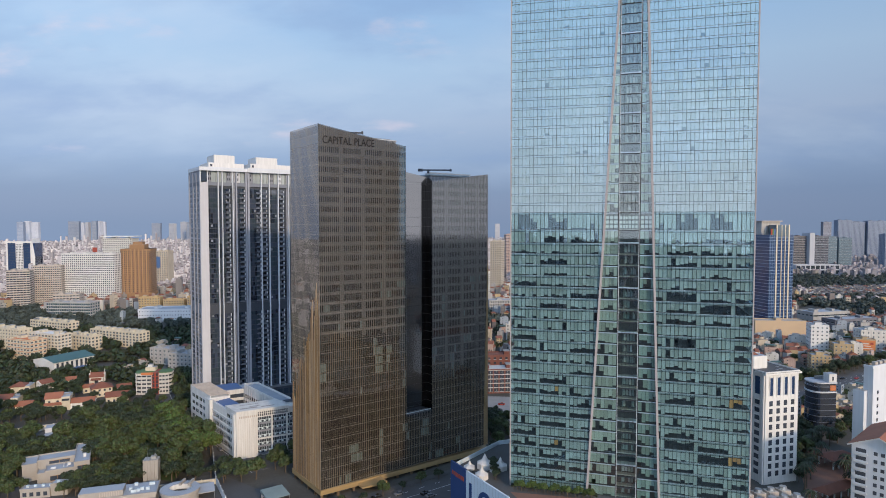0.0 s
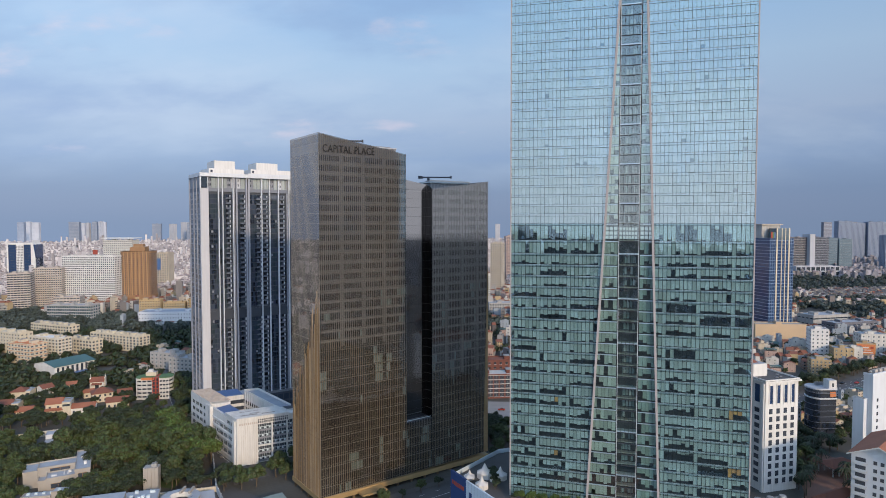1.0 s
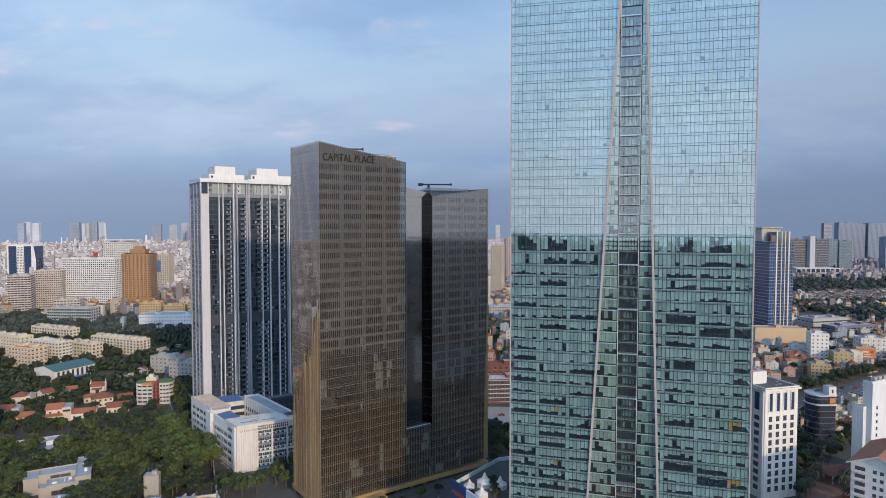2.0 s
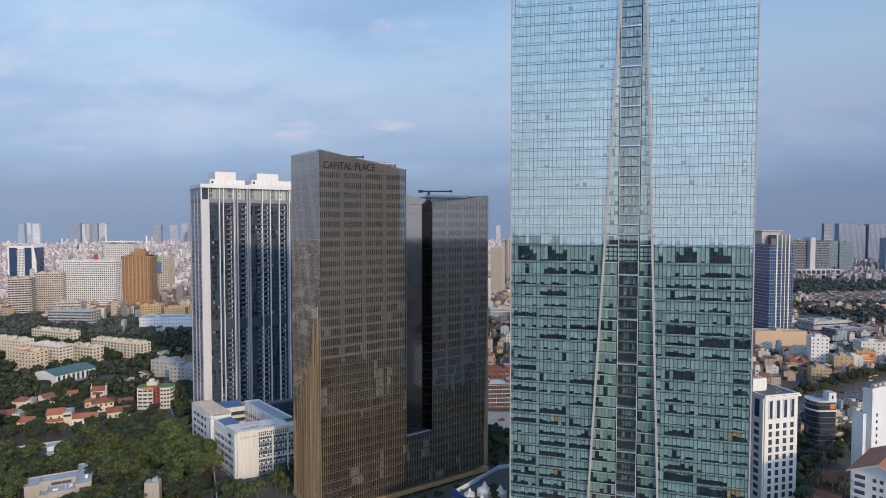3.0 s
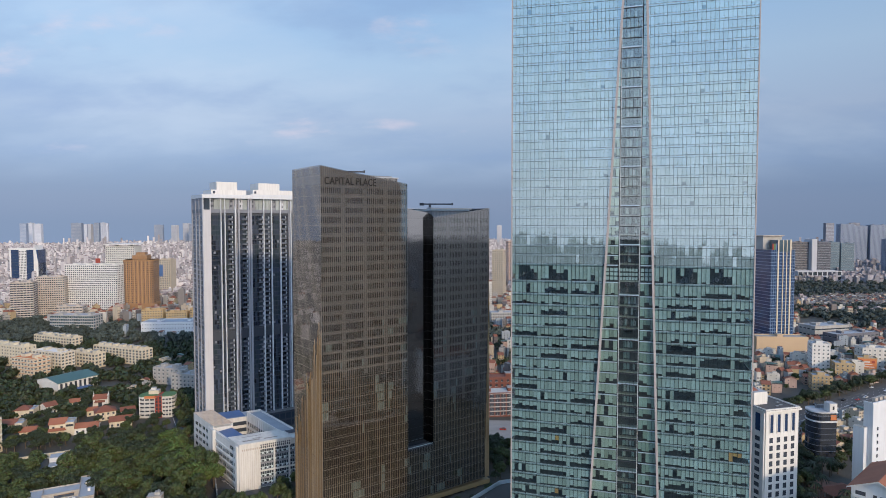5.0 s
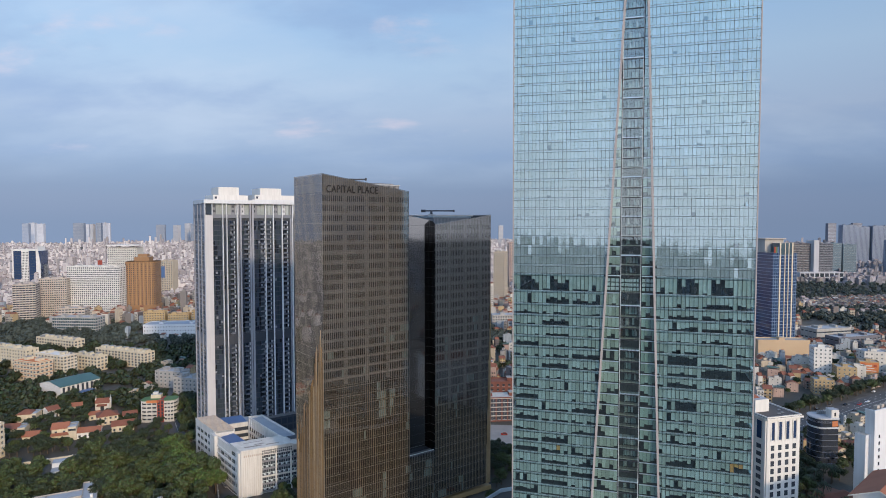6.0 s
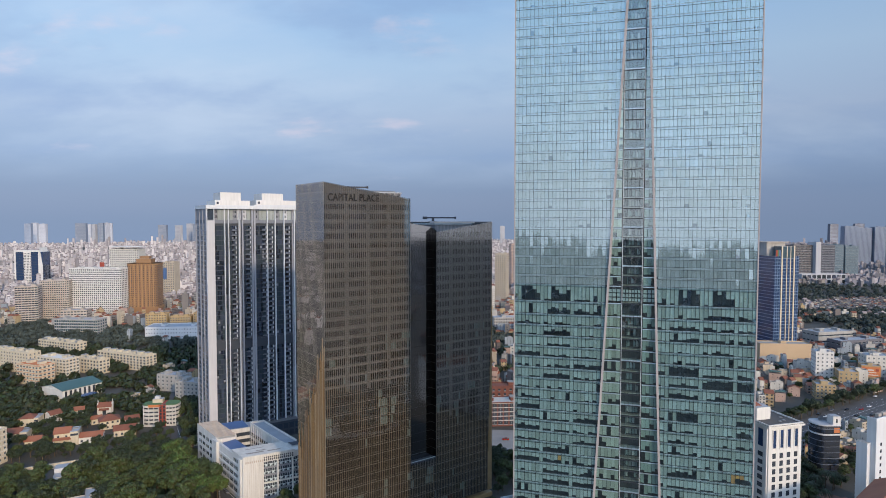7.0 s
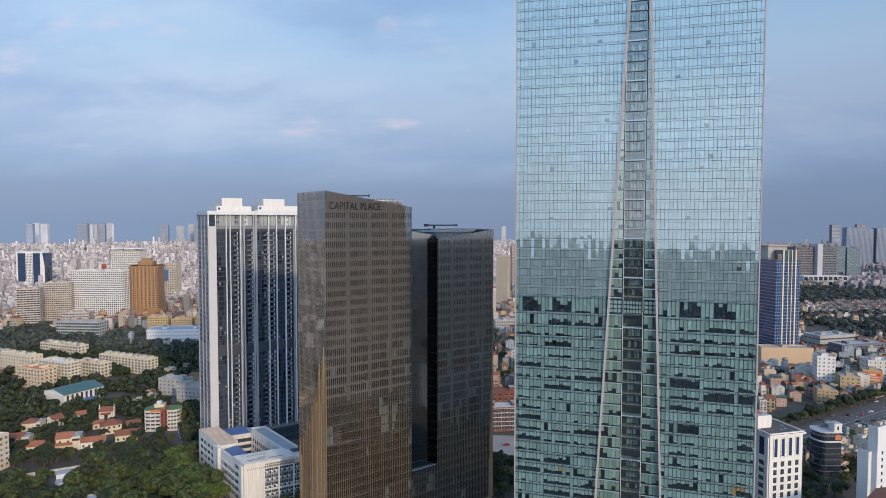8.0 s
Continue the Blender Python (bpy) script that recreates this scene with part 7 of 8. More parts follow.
def tree_kind(seed, label, category, meshes, name="tree"):
    t, c = meshes
    ob = new(name, t.mesh("trunk"))
    tagged(ob, label, category)
    part("crown", c, ob)
    SHAPES[ob.name] = meshes
    return ob


TREES = [
    tree_kind(1, "broad dark green tree with dense crown", "tree", tree_mesh(1, 5.5, 11, 16, 90, 0.62, "leaf_dark")),
    tree_kind(2, "round green tree with leafy crown", "tree", tree_mesh(2, 4.5, 9.5, 14, 85, 0.58, "leaf")),
    tree_kind(3, "tall green tree with uneven crown", "tree", tree_mesh(3, 5.0, 13.5, 17, 85, 0.62, "leaf")),
    tree_kind(4, "bright green leafy tree, low sun in its leaf colour", "tree", tree_mesh(4, 6.0, 13, 18, 95, 0.62, "leaf_sunlit")),
    tree_kind(5, "small dark green bushy tree", "tree", tree_mesh(5, 3.2, 7, 9, 75, 0.5, "leaf_dark")),
]
PALMS = [
    tree_kind(6, "tall palm with drooping fronds", "palm", palm_mesh(6, 11), "palm_tree"),
    tree_kind(7, "slim palm with feathery fronds", "palm", palm_mesh(7, 8.5), "palm_tree"),
]
_used = set()


def plant(kind, x, y, s, a, z=0.0, group="street and park trees"):
    """Place the first of a kind itself, then copies."""
    m = pose(x, y, z, 0, 0, a)
    if kind.name not in _used:
        _used.add(kind.name)
        ob = kind
        ob.matrix_basis = m
    else:
        ob = copy_thing(kind, m)
    ob.scale = (s, s, s)
    ob["group"] = group
    return ob


def plant_into(mb, kind, x, y, s, a):
    """Adds a tree of a kind to a joined grove."""
    c, w = math.cos(radians(a)) * s, math.sin(radians(a)) * s
    for src in SHAPES[kind.name]:
        off = len(mb.v)
        mb.v.extend([(p[0] * c - p[1] * w + x, p[0] * w + p[1] * c + y, p[2] * s) for p in src.v])
        mb.f.extend([tuple(i + off for i in f) for f in src.f])
        slots = [mb.slot(k) for k in src.mats]
        mb.m.extend([slots[k] for k in src.m])


GROVE = MB()


def scatter(poly, count, gap, kinds, smin=0.8, smax=1.2, seed=0, r=2.0, grove=None):
    rng = random.Random(seed)
    xs, ys = [p[0] for p in poly], [p[1] for p in poly]
    done, tries, here = 0, 0, []
    while done < count and tries < count * 40:
        tries += 1
        x, y = rng.uniform(min(xs), max(xs)), rng.uniform(min(ys), max(ys))
        inside = False
        for i in range(len(poly)):
            (x0, y0), (x1, y1) = poly[i], poly[i - 1]
            if (y0 > y) != (y1 > y) and x < (x1 - x0) * (y - y0) / (y1 - y0) + x0:
                inside = not inside
        if not inside or not free(x, y, r):
            continue
        if any((x - a) ** 2 + (y - b) ** 2 < gap * gap for a, b in here):
            continue
        here.append((x, y))
        if grove is None:
            plant(rng.choice(kinds), x, y, rng.uniform(smin, smax), rng.uniform(0, 360))
        else:
            plant_into(grove, rng.choice(kinds), x, y, rng.uniform(smin, smax), rng.uniform(0, 360))
        done += 1
    return here


T0, T1, T2, T3, T4 = TREES
# park inside the compound: sunlight painted into crowns near the wall, dark ones behind
scatter([(-150, 318), (-122, 306), (-124, 352), (-150, 372), (-172, 366)], 26, 5.0, [T3, T3, T2], 1.0, 1.35, 1, 0.5)
scatter([(-215, 308), (-165, 300), (-118, 300), (-140, 330), (-160, 388), (-205, 372), (-240, 345), (-225, 320)], 80, 5.2, [T0, T1, T2], 1.0, 1.35, 2, 0.5)
scatter([(-172, 272), (-150, 277), (-118, 288), (-124, 306), (-168, 300), (-180, 278)], 40, 3.9, [T0, T1, T0], 0.66, 0.92, 3, 0.3)
scatter([(-260, 250), (-195, 262), (-205, 320), (-245, 345), (-290, 335)], 26, 6.0, [T0, T2, T4], 0.7, 1.05, 4, 1.5)
# villa quarter
scatter([(-335, 372), (-170, 405), (-190, 480), (-260, 520), (-360, 500), (-380, 420)], 190, 4.2, [T0, T0, T1, T0, T4], 0.5, 0.9, 5, 0.5, GROVE)
scatter([(-320, 350), (-180, 400), (-180, 410), (-320, 372)], 60, 3.6, [T0, T1, T4], 0.55, 0.85, 6, 0.5, GROVE)
# along the side street
for i in range(22):
    s = i / 21
    plant_into(GROVE, (T0, T1, T2)[i % 3], -150 - 62 * s + (8 if i % 2 else -8), 372 + 110 * s + (-4 if i % 2 else 4), 0.75 + 0.1 * (i % 4), i * 47)
# beside the side street and the school
scatter([(-110, 285), (-80, 290), (-62, 300), (-80, 322), (-118, 305)], 16, 4.0, [T4, T1], 0.8, 1.2, 8, 0.2)
# street before the bronze towers
for i in range(11):
    plant(T4 if i % 2 else T1, -44 + i * 8.4, 262 + i * 6.2 - 1.0, 0.62 + 0.07 * (i % 3), i * 40)
# edge of the compound
scatter([(-262, 352), (-228, 336), (-196, 292), (-184, 272), (-206, 266), (-244, 310)], 60, 3.8, [T0, T1, T2], 0.6, 0.95, 31, 0.3, GROVE)
# gap behind the green tower
scatter([(8, 318), (30, 330), (44, 372), (22, 384), (10, 350)], 16, 4.5, [T0, T4, T1], 0.7, 1.0, 17, 0.3)
scatter([(18, 335), (60, 350), (66, 376), (26, 380)], 14, 4.5, [T0, T1, T2], 0.7, 1.1, 9, 1.0, GROVE)
# avenue trees and palms on the right
for i in range(24):
    s = i / 23
    plant(T0 if i % 3 else T1, 208 + 240 * s - 1.5 + (i % 2) * 2, 422 + 152 * s + (i % 3), 0.85 + 0.12 * (i % 4), i * 33)
for i in range(44):
    s = i / 43
    plant_into(GROVE, (T0, T1, T4)[i % 3], 200 + 260 * s + 1.5 * (i % 3), 421 + 165 * s + 1.2 * (i % 4), 0.6 + 0.1 * (i % 4), i * 61)
scatter([(168, 284), (182, 288), (196, 330), (180, 322)], 9, 5.0, [T0, T4], 0.7, 1.0, 10, 0.5)
scatter([(150, 255), (205, 268), (218, 345), (240, 352), (190, 330), (165, 275)], 20, 4.5, PALMS, 0.85, 1.25, 11, 0.2)
scatter([(200, 370), (300, 440), (290, 440), (190, 395)], 14, 6.0, [T0, T1], 0.6, 0.9, 14, 1.0, GROVE)
scatter([(300, 510), (420, 580), (430, 660), (320, 600)], 18, 9.0, [T0, T1], 0.8, 1.1, 12, 1.0, GROVE)
scatter([(172, 300), (186, 306), (204, 345), (196, 364), (180, 338)], 22, 4.2, [T0, T0, T4, T2], 0.7, 1.0, 15, 0.3)
scatter([(270, 500), (372, 556), (600, 700), (620, 790), (440, 700), (330, 645), (240, 560), (205, 460)], 34, 8.0, [T4, T4, T1], 0.55, 0.9, 16, 0.5, GROVE)
scatter([(194, 322), (236, 345), (268, 398), (262, 420), (226, 398), (200, 352)], 60, 4.0, [T0, T4, T1], 0.6, 0.95, 32, 0.2, GROVE)
# shrubs on the terrace
for i in range(22):
    plant(T3 if i % 3 else T4, 25.5 + i * 1.3, 218.8 - i * 0.4 - 1.6 + 0.5 * (i % 2), 0.20 + 0.05 * (i % 3) + (0 if i % 3 else 0.12), i * 57, 28.13, "terrace shrubs")
for i in range(7):
    plant(T4, 19.5 + 0.8 * (i % 2), 240 - i * 2.4, 0.5, i * 70, 28.13, "terrace shrubs")


single("grove", GROVE, "dark green garden and street trees among the houses", "trees", kind="stuff")


def woods(name, areas, count, seed, label):
    """Far belts of trees: clumps of leaves too many to count."""
    rng = random.Random(seed)
    mb = MB()
    for poly, share in areas:
        xs, ys = [p[0] for p in poly], [p[1] for p in poly]
        k = 0
        for _ in range(count * 20):
            if k >= count * share:
                break
            x, y = rng.uniform(min(xs), max(xs)), rng.uniform(min(ys), max(ys))
            inside = False
            for i in range(len(poly)):
                (x0, y0), (x1, y1) = poly[i], poly[i - 1]
                if (y0 > y) != (y1 > y) and x < (x1 - x0) * (y - y0) / (y1 - y0) + x0:
                    inside = not inside
            if not inside or not free(x, y, 2):
                continue
            k += 1
            R, H = rng.uniform(3.2, 6.0), rng.uniform(5.5, 10)
            # beyond 700 m the leaf colour itself carries the haze
            key = "leaf_hazy" if y > 700 else "leaf_dark"
            for _j in range(70):
                v = Vector((rng.gauss(0, 1), rng.gauss(0, 1), rng.gauss(0.3, 0.9))).normalized()
                p = Vector((x, y, H * 0.58)) + Vector((v.x * R, v.y * R, v.z * H * 0.42)) * rng.uniform(0.7, 1.1)
                q = (v + Vector((rng.gauss(0, 0.5), rng.gauss(0, 0.5), rng.gauss(0, 0.5)))).normalized()
                a = q.orthogonal().normalized() * rng.uniform(0.9, 1.7)
                b = q.cross(a) * 0.8
                mb.face([p - a - b, p + a - b * 0.5, p + a * 0.6 + b, p - a * 0.8 + b], key)
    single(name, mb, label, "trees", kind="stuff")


woods("distant_woods", [
    ([(-620, 720), (-330, 640), (-240, 640), (-230, 740), (-380, 760), (-640, 830)], 0.34),
    ([(-420, 500), (-240, 530), (-250, 640), (-330, 680), (-520, 720), (-540, 560)], 0.22),
    ([(-360, 400), (-250, 470), (-180, 430), (-190, 490), (-260, 530), (-400, 520)], 0.14),
    ([(-420, 840), (-250, 760), (-230, 1000), (-380, 1000)], 0.08),
    ([(420, 880), (900, 930), (980, 1000), (480, 970)], 0.10),
    ([(620, 1150), (1300, 1270), (1350, 1400), (600, 1300)], 0.30),
    ([(520, 800), (760, 850), (800, 930), (540, 900)], 0.10),
    ([(-640, 880), (-580, 800), (-400, 782), (-440, 870), (-580, 890)], 0.16),
    ([(40, 660), (110, 700), (120, 900), (50, 860)], 0.05),
    ([(30, 560), (90, 560), (90, 620), (40, 620)], 0.03),
    ([(46, 722), (90, 722), (94, 778), (50, 778)], 0.05),
    ([(520, 640), (760, 760), (760, 830), (500, 700)], 0.08),
    ([(495, 905), (640, 890), (740, 1020), (570, 1020)], 0.12),
    ([(560, 1300), (1350, 1400), (1400, 1480), (560, 1400)], 0.12)], 1150, 21, "dark green belts of trees between the buildings")
TAKEN.append((70, 750, 26))

# ---- small town houses ----
def house_kind(i, W, D, n, wall, style):
    rng = random.Random(100 + i)
    H = n * 3.3
    ob = new("town_house", MB().box(0, W, 0, D, 0, H, wall, "roof_grey").mesh("wall"))
    lab = {"tile": "narrow town house with a red tile roof", "flat": "narrow flat-roofed town house with roof tank", "sheet": "town house with a sheet metal roof"}[style]
    tagged(ob, wall.split("_")[1] + " " + lab, "house", "town houses")
    me = MB().box(-0.9, 0.9, -0.06, 0.1, 0, 1.5, "win").box(-1.0, 1.0, -0.2, 0, -0.15, 0, "concrete").mesh("window")
    cols = max(1, int(W / 3.6))
    for k in range(n):
        for c in range(cols):
            part("window", me, ob, m=pose((c + 0.5) * W / cols, 0, k * 3.3 + 1.0))
        if k and rng.random() < 0.6:
            part("balcony", MB().box(0.3, W - 0.3, -1.1, 0, k * 3.3 - 0.1, k * 3.3 + 0.1, wall).box(0.3, W - 0.3, -1.1, -1.0, k * 3.3 + 0.1, k * 3.3 + 1.0, "steel"), ob)
    for s in (0, W):
        row = MB()
        for k in range(n):
            for c in range(2):
                y = D * (0.3 + 0.4 * c)
                if rng.random() < 0.6:
                    row.box(s - 0.05, s + 0.05, y - 0.5, y + 0.5, k * 3.3 + 1.1, k * 3.3 + 2.3, "win")
        if row.f:
            part("side_window", row, ob)
    r = MB()
    if style == "tile":
        gable(r, 0, W, 0, D, H, min(D, 9) * 0.25, "tile_roof" if i % 2 else "orange_tile", wall, 0.4)
        part("roof", r, ob)
    elif style == "sheet":
        r.prism([(-0.3, -0.3), (W + 0.3, -0.3), (W + 0.3, D + 0.3), (-0.3, D + 0.3)], H + 2.0, H + 2.2, ("blue_roof", "green_roof", "tile_roof")[i % 3], tops=[H + 2.2, H + 2.2, H + 3.4, H + 3.4])
        for x in (0.2, W - 0.4):
            for y in (0.2, D - 0.4):
                r.box(x, x + 0.2, y, y + 0.2, H, H + 2.2, "steel")
        part("roof", r, ob)
    else:
        part("parapet", r.box(0, W, 0, 0.2, H, H + 0.9, wall).box(0, 0.2, 0.2, D, H, H + 0.9, wall).box(W - 0.2, W, 0.2, D, H, H + 0.9, wall), ob)
        part("stair_house", MB().box(0.5, W * 0.7, D * 0.45, D * 0.8, H, H + 2.7, wall, "tile_roof" if i % 2 else "concrete"), ob)
        part("water_tank", MB().tube((W * 0.7, D * 0.3, H + 1.5), (W * 0.7 + 1.7, D * 0.3, H + 1.5), 0.6, 0.6, "steel", 9).box(W * 0.7 + 0.3, W * 0.7 + 1.4, D * 0.3 - 0.3, D * 0.3 + 0.3, H, H + 1.0, "concrete"), ob)
    return ob, W, D


HOUSES = [house_kind(i, *a) for i, a in enumerate((
    (6, 14, 4, "house_white", "flat"), (7, 12, 3, "house_cream", "tile"), (5, 15, 5, "house_grey", "flat"), (8, 13, 4, "house_yellow", "tile"),
    (6.5, 14, 4, "house_pink", "sheet"), (9, 16, 5, "house_white", "sheet"), (7, 14, 3, "house_grey", "tile"), (5.5, 13, 6, "house_blue", "flat"),
    (10, 14, 4, "house_cream", "flat"), (7.5, 12, 3, "house_pink", "tile"), (8, 15, 5, "house_white", "flat")))]
_hu = set()


def settle(poly, count, base_angle, seed, gap=7.0):
    rng = random.Random(seed)
    xs, ys = [p[0] for p in poly], [p[1] for p in poly]
    done = tries = 0
    while done < count and tries < count * 60:
        tries += 1
        x, y = rng.uniform(min(xs), max(xs)), rng.uniform(min(ys), max(ys))
        inside = False
        for i in range(len(poly)):
            (x0, y0), (x1, y1) = poly[i], poly[i - 1]
            if (y0 > y) != (y1 > y) and x < (x1 - x0) * (y - y0) / (y1 - y0) + x0:
                inside = not inside
        if not inside or not free(x, y, gap * 0.62):
            continue
        ob, W, D = rng.choice(HOUSES)
        a = base_angle + rng.choice((0, 0, 90, -90, 180)) + rng.uniform(-5, 5)
        k = rng.uniform(0.66, 0.9)
        m = pose(x, y, 0, 0, 0, a) @ Matrix.Diagonal((k, k, k, 1)) @ pose(-W / 2, -D / 2, 0)
        TAKEN.append((x, y, gap * 0.62))
        if ob.name not in _hu:
            _hu.add(ob.name)
            ob.matrix_basis = m
        else:
            copy_thing(ob, m)
        done += 1


settle([(270, 500), (372, 556), (600, 700), (620, 790), (440, 700), (330, 645), (240, 560), (205, 460)], 96, -16, 31, 5.0)
settle([(185, 372), (215, 372), (262, 412), (320, 450), (300, 452), (230, 412)], 10, 30, 32)
settle([(238, 345), (262, 372), (288, 428), (262, 420), (243, 385)], 9, 20, 36, 5.0)
settle([(30, 440), (110, 440), (140, 900), (70, 900), (45, 620)], 34, 6, 33)
settle([(-260, 480), (-170, 480), (-190, 620), (-290, 640)], 16, -14, 34)
settle([(-420, 760), (-330, 740), (-260, 900), (-430, 880)], 10, 6, 35)


# ---- the city beyond, to the horizon all round ----
def city(name, count, rmin, rmax, seed, label, inner):
    rng = random.Random(seed)
    mb = MB()
    made = 0
    while made < count:
        w = rng.uniform(0, 2 * math.pi)
        if rng.random() < 0.72:
            w = math.pi / 2 + rng.uniform(-0.68, 0.68)
        r = math.sqrt(rng.uniform(rmin ** 2, rmax ** 2)) if rng.random() < 0.35 else rng.uniform(rmin, rmax)
        x, y = r * math.cos(w), r * math.sin(w)
        if inner(x, y) or not free(x, y, 6):
            continue
        made += 1
        k = 0.85 + r / 11000
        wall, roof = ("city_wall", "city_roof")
        # haze-pale far off; unseen houses behind are pale to brighten reflections
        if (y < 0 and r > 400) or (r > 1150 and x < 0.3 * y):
            wall, roof = ("hazy_house", "hazy_roof")
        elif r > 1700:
            wall, roof = ("far_dull", "hazy_roof")
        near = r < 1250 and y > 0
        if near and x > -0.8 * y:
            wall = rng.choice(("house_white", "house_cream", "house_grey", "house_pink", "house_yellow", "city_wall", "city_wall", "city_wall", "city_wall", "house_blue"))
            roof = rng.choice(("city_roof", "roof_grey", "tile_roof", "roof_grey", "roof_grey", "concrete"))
        # unseen houses to the left, made pale so the glass mirrors brighter walls
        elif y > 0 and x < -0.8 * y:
            wall = "hazy_house"
        W, D = rng.uniform(3.6, 7.2) * k, rng.uniform(5.5, 11) * k
        H = rng.choice((7, 9, 10, 13, 14, 17)) * rng.uniform(0.85, 1.15)
        if r < 1300 and x > 0.3 * y > 0:
            H *= 0.62
        if rng.random() < (0.02 if r < 1800 or x > 0.3 * y else 0.05):
            H *= rng.uniform(1.6, 3.2)
        a = radians(rng.choice((-16, 6, 20, -22)) + rng.choice((0, 90)) + rng.uniform(-6, 6))
        c, s = math.cos(a), math.sin(a)
        pl = [(x + px * c - py * s, y + px * s + py * c) for px, py in ((-W / 2, -D / 2), (W / 2, -D / 2), (W / 2, D / 2), (-W / 2, D / 2))]
        if rng.random() < 0.5:
            mb.prism(pl, 0, H, wall, wall)
            tile = "tile_roof" if r < 1150 else "hazy_roof"
            mid0 = ((pl[0][0] + pl[3][0]) / 2, (pl[0][1] + pl[3][1]) / 2, H + 2.4)
            mid1 = ((pl[1][0] + pl[2][0]) / 2, (pl[1][1] + pl[2][1]) / 2, H + 2.4)
            A, B, C, E = [(p, q, H + 0.05) for p, q in pl]
            mb.face([A, B, mid1, mid0], tile).face([C, E, mid0, mid1], tile)
            mb.face([B, C, mid1], tile).face([E, A, mid0], tile)
        else:
            mb.prism(pl, 0, H, wall, roof if rng.random() < 0.6 or r > 1150 else "roof_grey")
            if rng.random() < 0.7:
                q = [(x + (p - x) * 0.4, y + (t - y) * 0.4) for p, t in pl]
                mb.prism(q, H, H + 2.6, wall, roof)
        # window bands facing the open side
        if r < 1700:
            for z in range(1, int(H / 3.3)):
                p0, p1 = (pl[0], pl[1]) if c > 0 else (pl[2], pl[3])
                for t in (0.12, 0.42, 0.72):
                    e0 = (p0[0] + (p1[0] - p0[0]) * t, p0[1] + (p1[1] - p0[1]) * t)
                    e1 = (p0[0] + (p1[0] - p0[0]) * (t + 0.17), p0[1] + (p1[1] - p0[1]) * (t + 0.17))
                    d = Vector((p1[0] - p0[0], p1[1] - p0[1])).normalized()
                    o = (d.y * 0.06, -d.x * 0.06)
                    mb.face([(e0[0] + o[0], e0[1] + o[1], z * 3.3), (e1[0] + o[0], e1[1] + o[1], z * 3.3), (e1[0] + o[0], e1[1] + o[1], z * 3.3 + 1.5), (e0[0] + o[0], e0[1] + o[1], z * 3.3 + 1.5)], "win")
    single(name, mb, label, "city", kind="stuff")


def in_quarter(x, y):
    return 960 < y < 1215 and 560 + (y - 960) * 0.686 < x < 1010 + (y - 960) * 0.667


def build_quarter():
    """Fine grain of very low sheds and stalls in rows, too small to count."""
    rng = random.Random(77)
    mb = MB()
    for row in range(34):
        y = 962 + row * 7.4
        x = 560 + (y - 960) * 0.686
        while x < 1010 + (y - 960) * 0.667:
            w, d, h = rng.uniform(1.8, 6.5), rng.uniform(2.2, 4.5), rng.uniform(1.4, 4.2)
            if rng.random() < 0.84:
                wall = rng.choice(("city_wall", "city_wall", "roof_grey", "city_roof", "city_wall", "roof_grey", "house_cream"))
                roof = rng.choice(("dark_tin", "roof_grey", "dark_tin", "tile_roof", "city_roof", "dark_tin", "roof_grey", "dark_tin", "dark_tin", "house_grey"))
                yy = y + rng.uniform(-1.2, 1.2)
                if rng.random() < 0.5:
                    mb.prism([(x, yy), (x + w, yy), (x + w, yy + d), (x, yy + d)], 0, h, wall, roof, tops=[h, h, h + 1.2, h + 1.2])
                else:
                    mb.box(x, x + w, yy, yy + d, 0, h, wall, roof)
            x += w + rng.choice((0.2, 0.6, 1.8))
    single("shed_quarter", mb, "dense quarter of low grey and brown sheds", "sheds", kind="stuff")


build_quarter()


def near_kept(x, y):
    """The districts built house by house, and the open grounds."""
    if y < 150 and math.hypot(x, y) < 260:
        return True
    if -420 < x < -290 and 700 < y < 900:
        return True
    if -640 < x < -150 and 0 < y < 830 and x > -0.8 * y - 20:
        return True
    if -200 < x < 250 and 150 < y < 430:
        return True
    if 560 < x < 1350 and 1130 < y < 1420:
        return True
    if in_quarter(x, y) or (800 < y < 930 and 470 + (y - 800) * 0.46 < x < 600 + (y - 800) * 0.69):
        return True
    return 0 < y < 520 and 0 < x < 380


city("nearer_city", 13000, 300, 1900, 41, "dense low houses with grey and red roofs", near_kept)
city("distant_city", 20000, 1800, 4750, 42, "far low houses towards the horizon, haze mixed into their colours", lambda x, y: False)


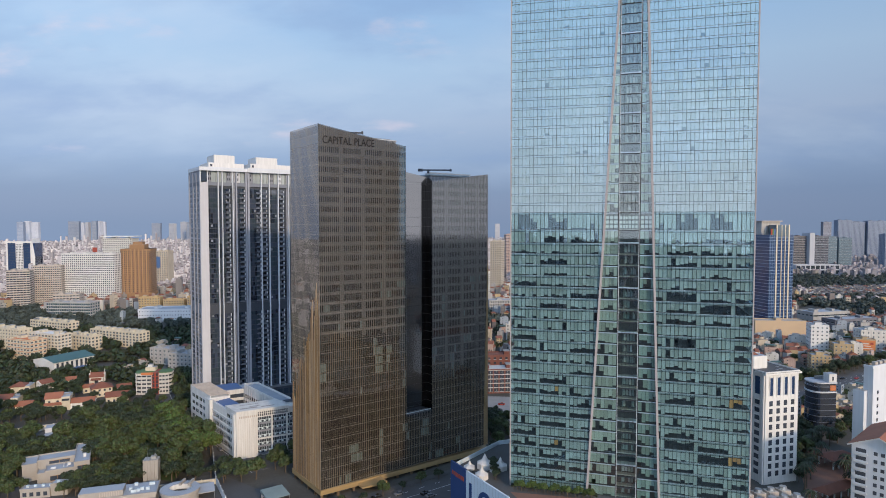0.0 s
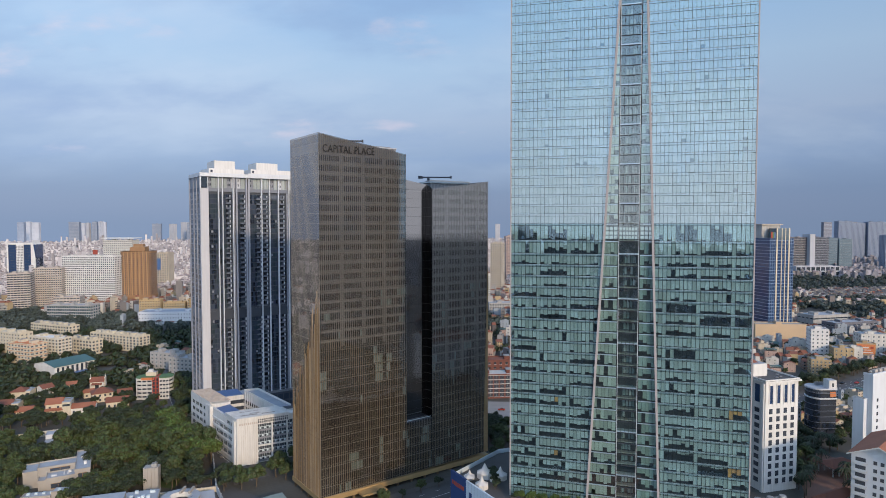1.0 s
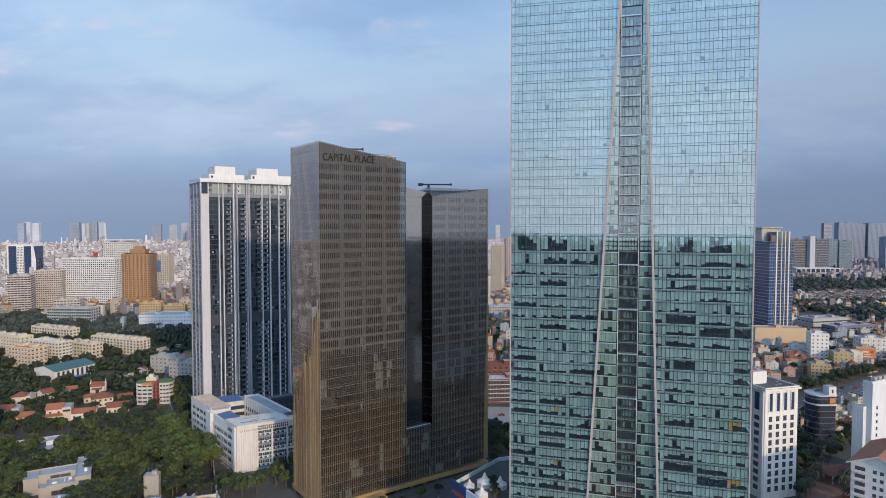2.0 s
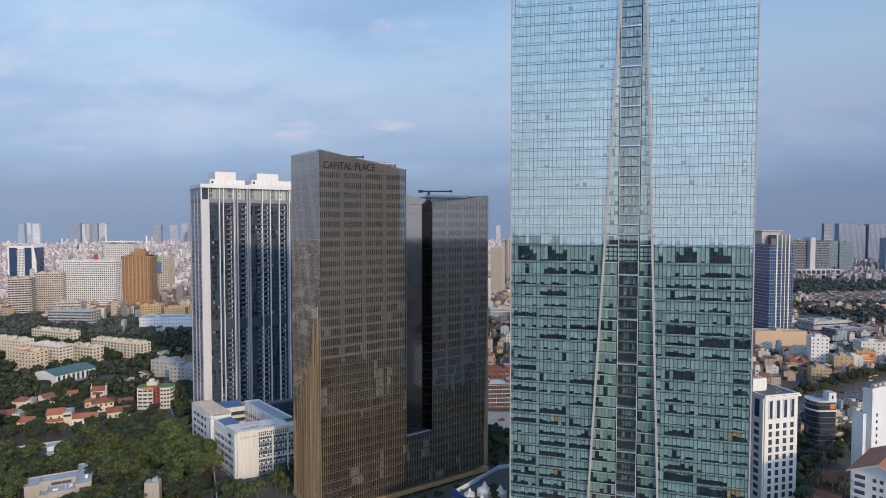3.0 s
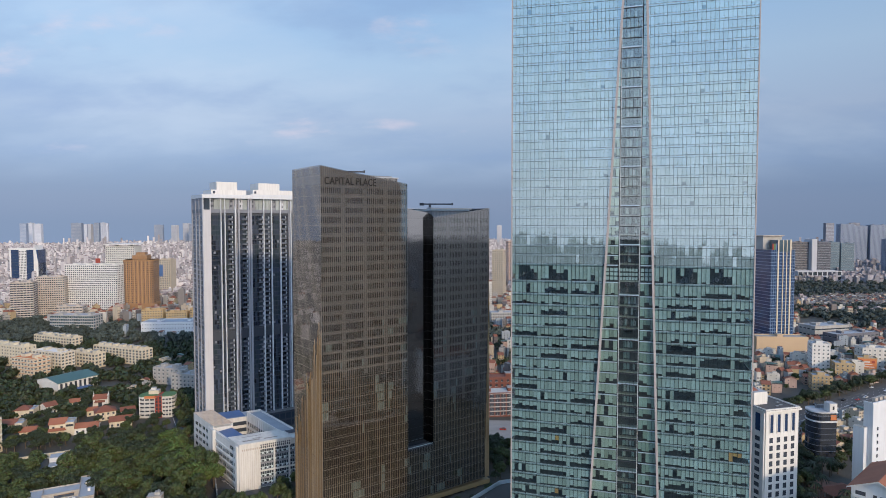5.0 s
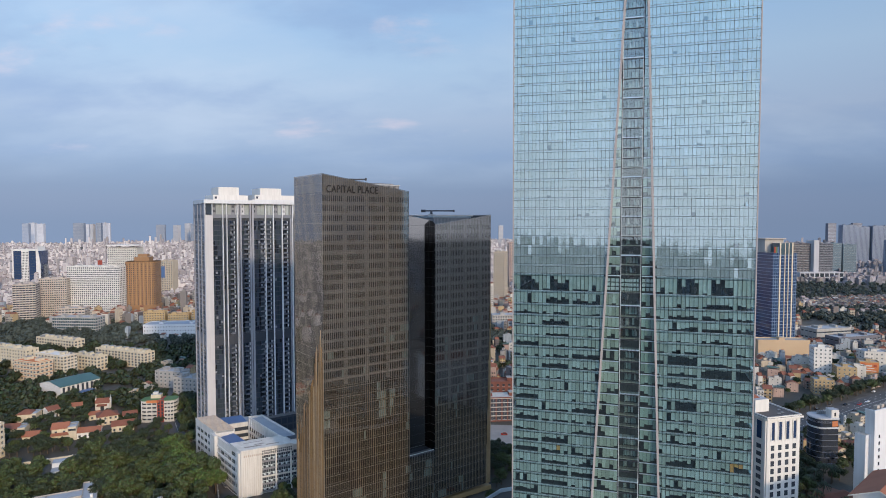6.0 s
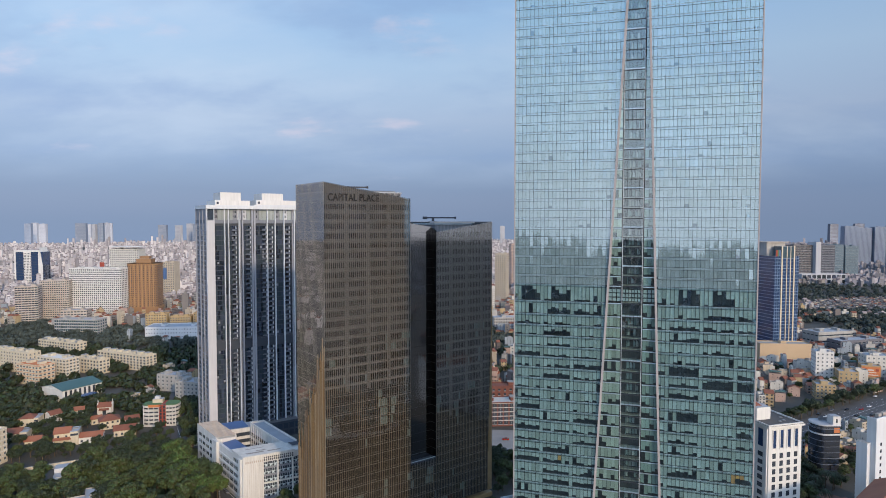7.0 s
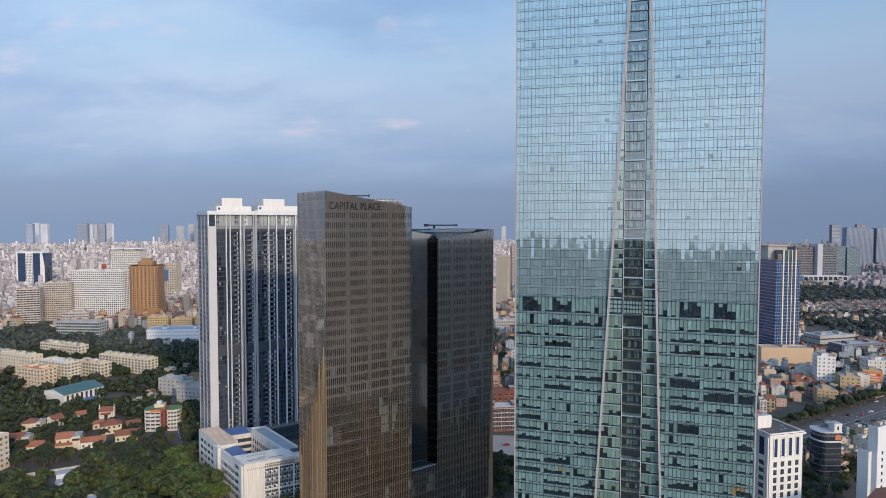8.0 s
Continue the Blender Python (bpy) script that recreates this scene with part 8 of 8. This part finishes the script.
# ---- cars ----
def car_kind(key, name, label):
    L, W = 4.5, 1.8
    body = MB()
    prof = [(-2.25, 0.35), (2.25, 0.35), (2.25, 0.75), (1.2, 0.9), (-2.0, 0.95), (-2.25, 0.8)]
    cab = [(-1.7, 0.93), (1.0, 0.9), (0.35, 1.45), (-1.2, 1.48)]
    for p, m in ((prof, body),):
        for sy in (-1, 1):
            pts = [(x, sy * W / 2, z) for x, z in p]
            m.face(pts if sy < 0 else pts[::-1], key)
        for (x0, z0), (x1, z1) in zip(p, p[1:] + p[:1]):
            m.face([(x0, W / 2, z0), (x1, W / 2, z1), (x1, -W / 2, z1), (x0, -W / 2, z0)], key)
    ob = new(name, body.mesh("body"))
    tagged(ob, label, "car", "cars on the roads")
    c = MB()
    for sy in (-1, 1):
        pts = [(x, sy * 0.78, z) for x, z in cab]
        c.face(pts if sy < 0 else pts[::-1], "win")
    for i, ((x0, z0), (x1, z1)) in enumerate(zip(cab, cab[1:] + cab[:1])):
        c.face([(x0, 0.78, z0), (x1, 0.78, z1), (x1, -0.78, z1), (x0, -0.78, z0)], key if i == 2 else "win")
    part("cabin", c, ob)
    w = MB().tube((0, -0.11, 0), (0, 0.11, 0), 0.33, 0.33, "rubber", 10).mesh("wheel")
    for x in (-1.35, 1.4):
        for y in (-0.85, 0.85):
            part("wheel", w, ob, m=pose(x, y, 0.33))
    return ob


M["car_white"] = mat("white_car_paint", (0.7, 0.7, 0.7), rough=0.25, vary=0.03)
M["car_grey"] = mat("grey_car_paint", (0.18, 0.18, 0.19), rough=0.25, vary=0.03)
M["car_red"] = mat("red_car_paint", (0.35, 0.03, 0.02), rough=0.25, vary=0.03)
M["car_black"] = mat("black_car_paint", (0.015, 0.015, 0.017), rough=0.2, vary=0.03)
CARS = [car_kind(k, "car", l) for k, l in (("car_white", "white saloon car on the asphalt road"), ("car_grey", "grey saloon car on the asphalt road"), ("car_red", "red saloon car on the asphalt road"), ("car_black", "black saloon car on the asphalt road"))]
_cu = set()


def drive(path, count, width, seed):
    rng = random.Random(seed)
    for i in range(count):
        k = rng.randrange(len(path) - 1)
        (x0, y0), (x1, y1) = path[k], path[k + 1]
        t = rng.random()
        d = Vector((x1 - x0, y1 - y0)).normalized()
        lane = rng.choice((-0.42, -0.25, -0.09, 0.09, 0.25, 0.42)) * width
        x, y = x0 + (x1 - x0) * t - d.y * lane, y0 + (y1 - y0) * t + d.x * lane
        a = math.degrees(math.atan2(d.y, d.x)) + (180 if lane > 0 else 0)
        ob = rng.choice(CARS)
        m = pose(x, y, 0.03, 0, 0, a)
        if ob.name in _cu:
            copy_thing(ob, m)
        else:
            _cu.add(ob.name)
            ob.matrix_basis = m


drive(AVENUE[1:4], 23, 34, 51)
drive(STREET[1:3], 10, 20, 52)
drive(SIDE[:3], 5, 8, 53)
drive([(20, 392), (62, 390)], 4, 10, 54)
drive([(22, 414), (68, 412)], 4, 12, 55)
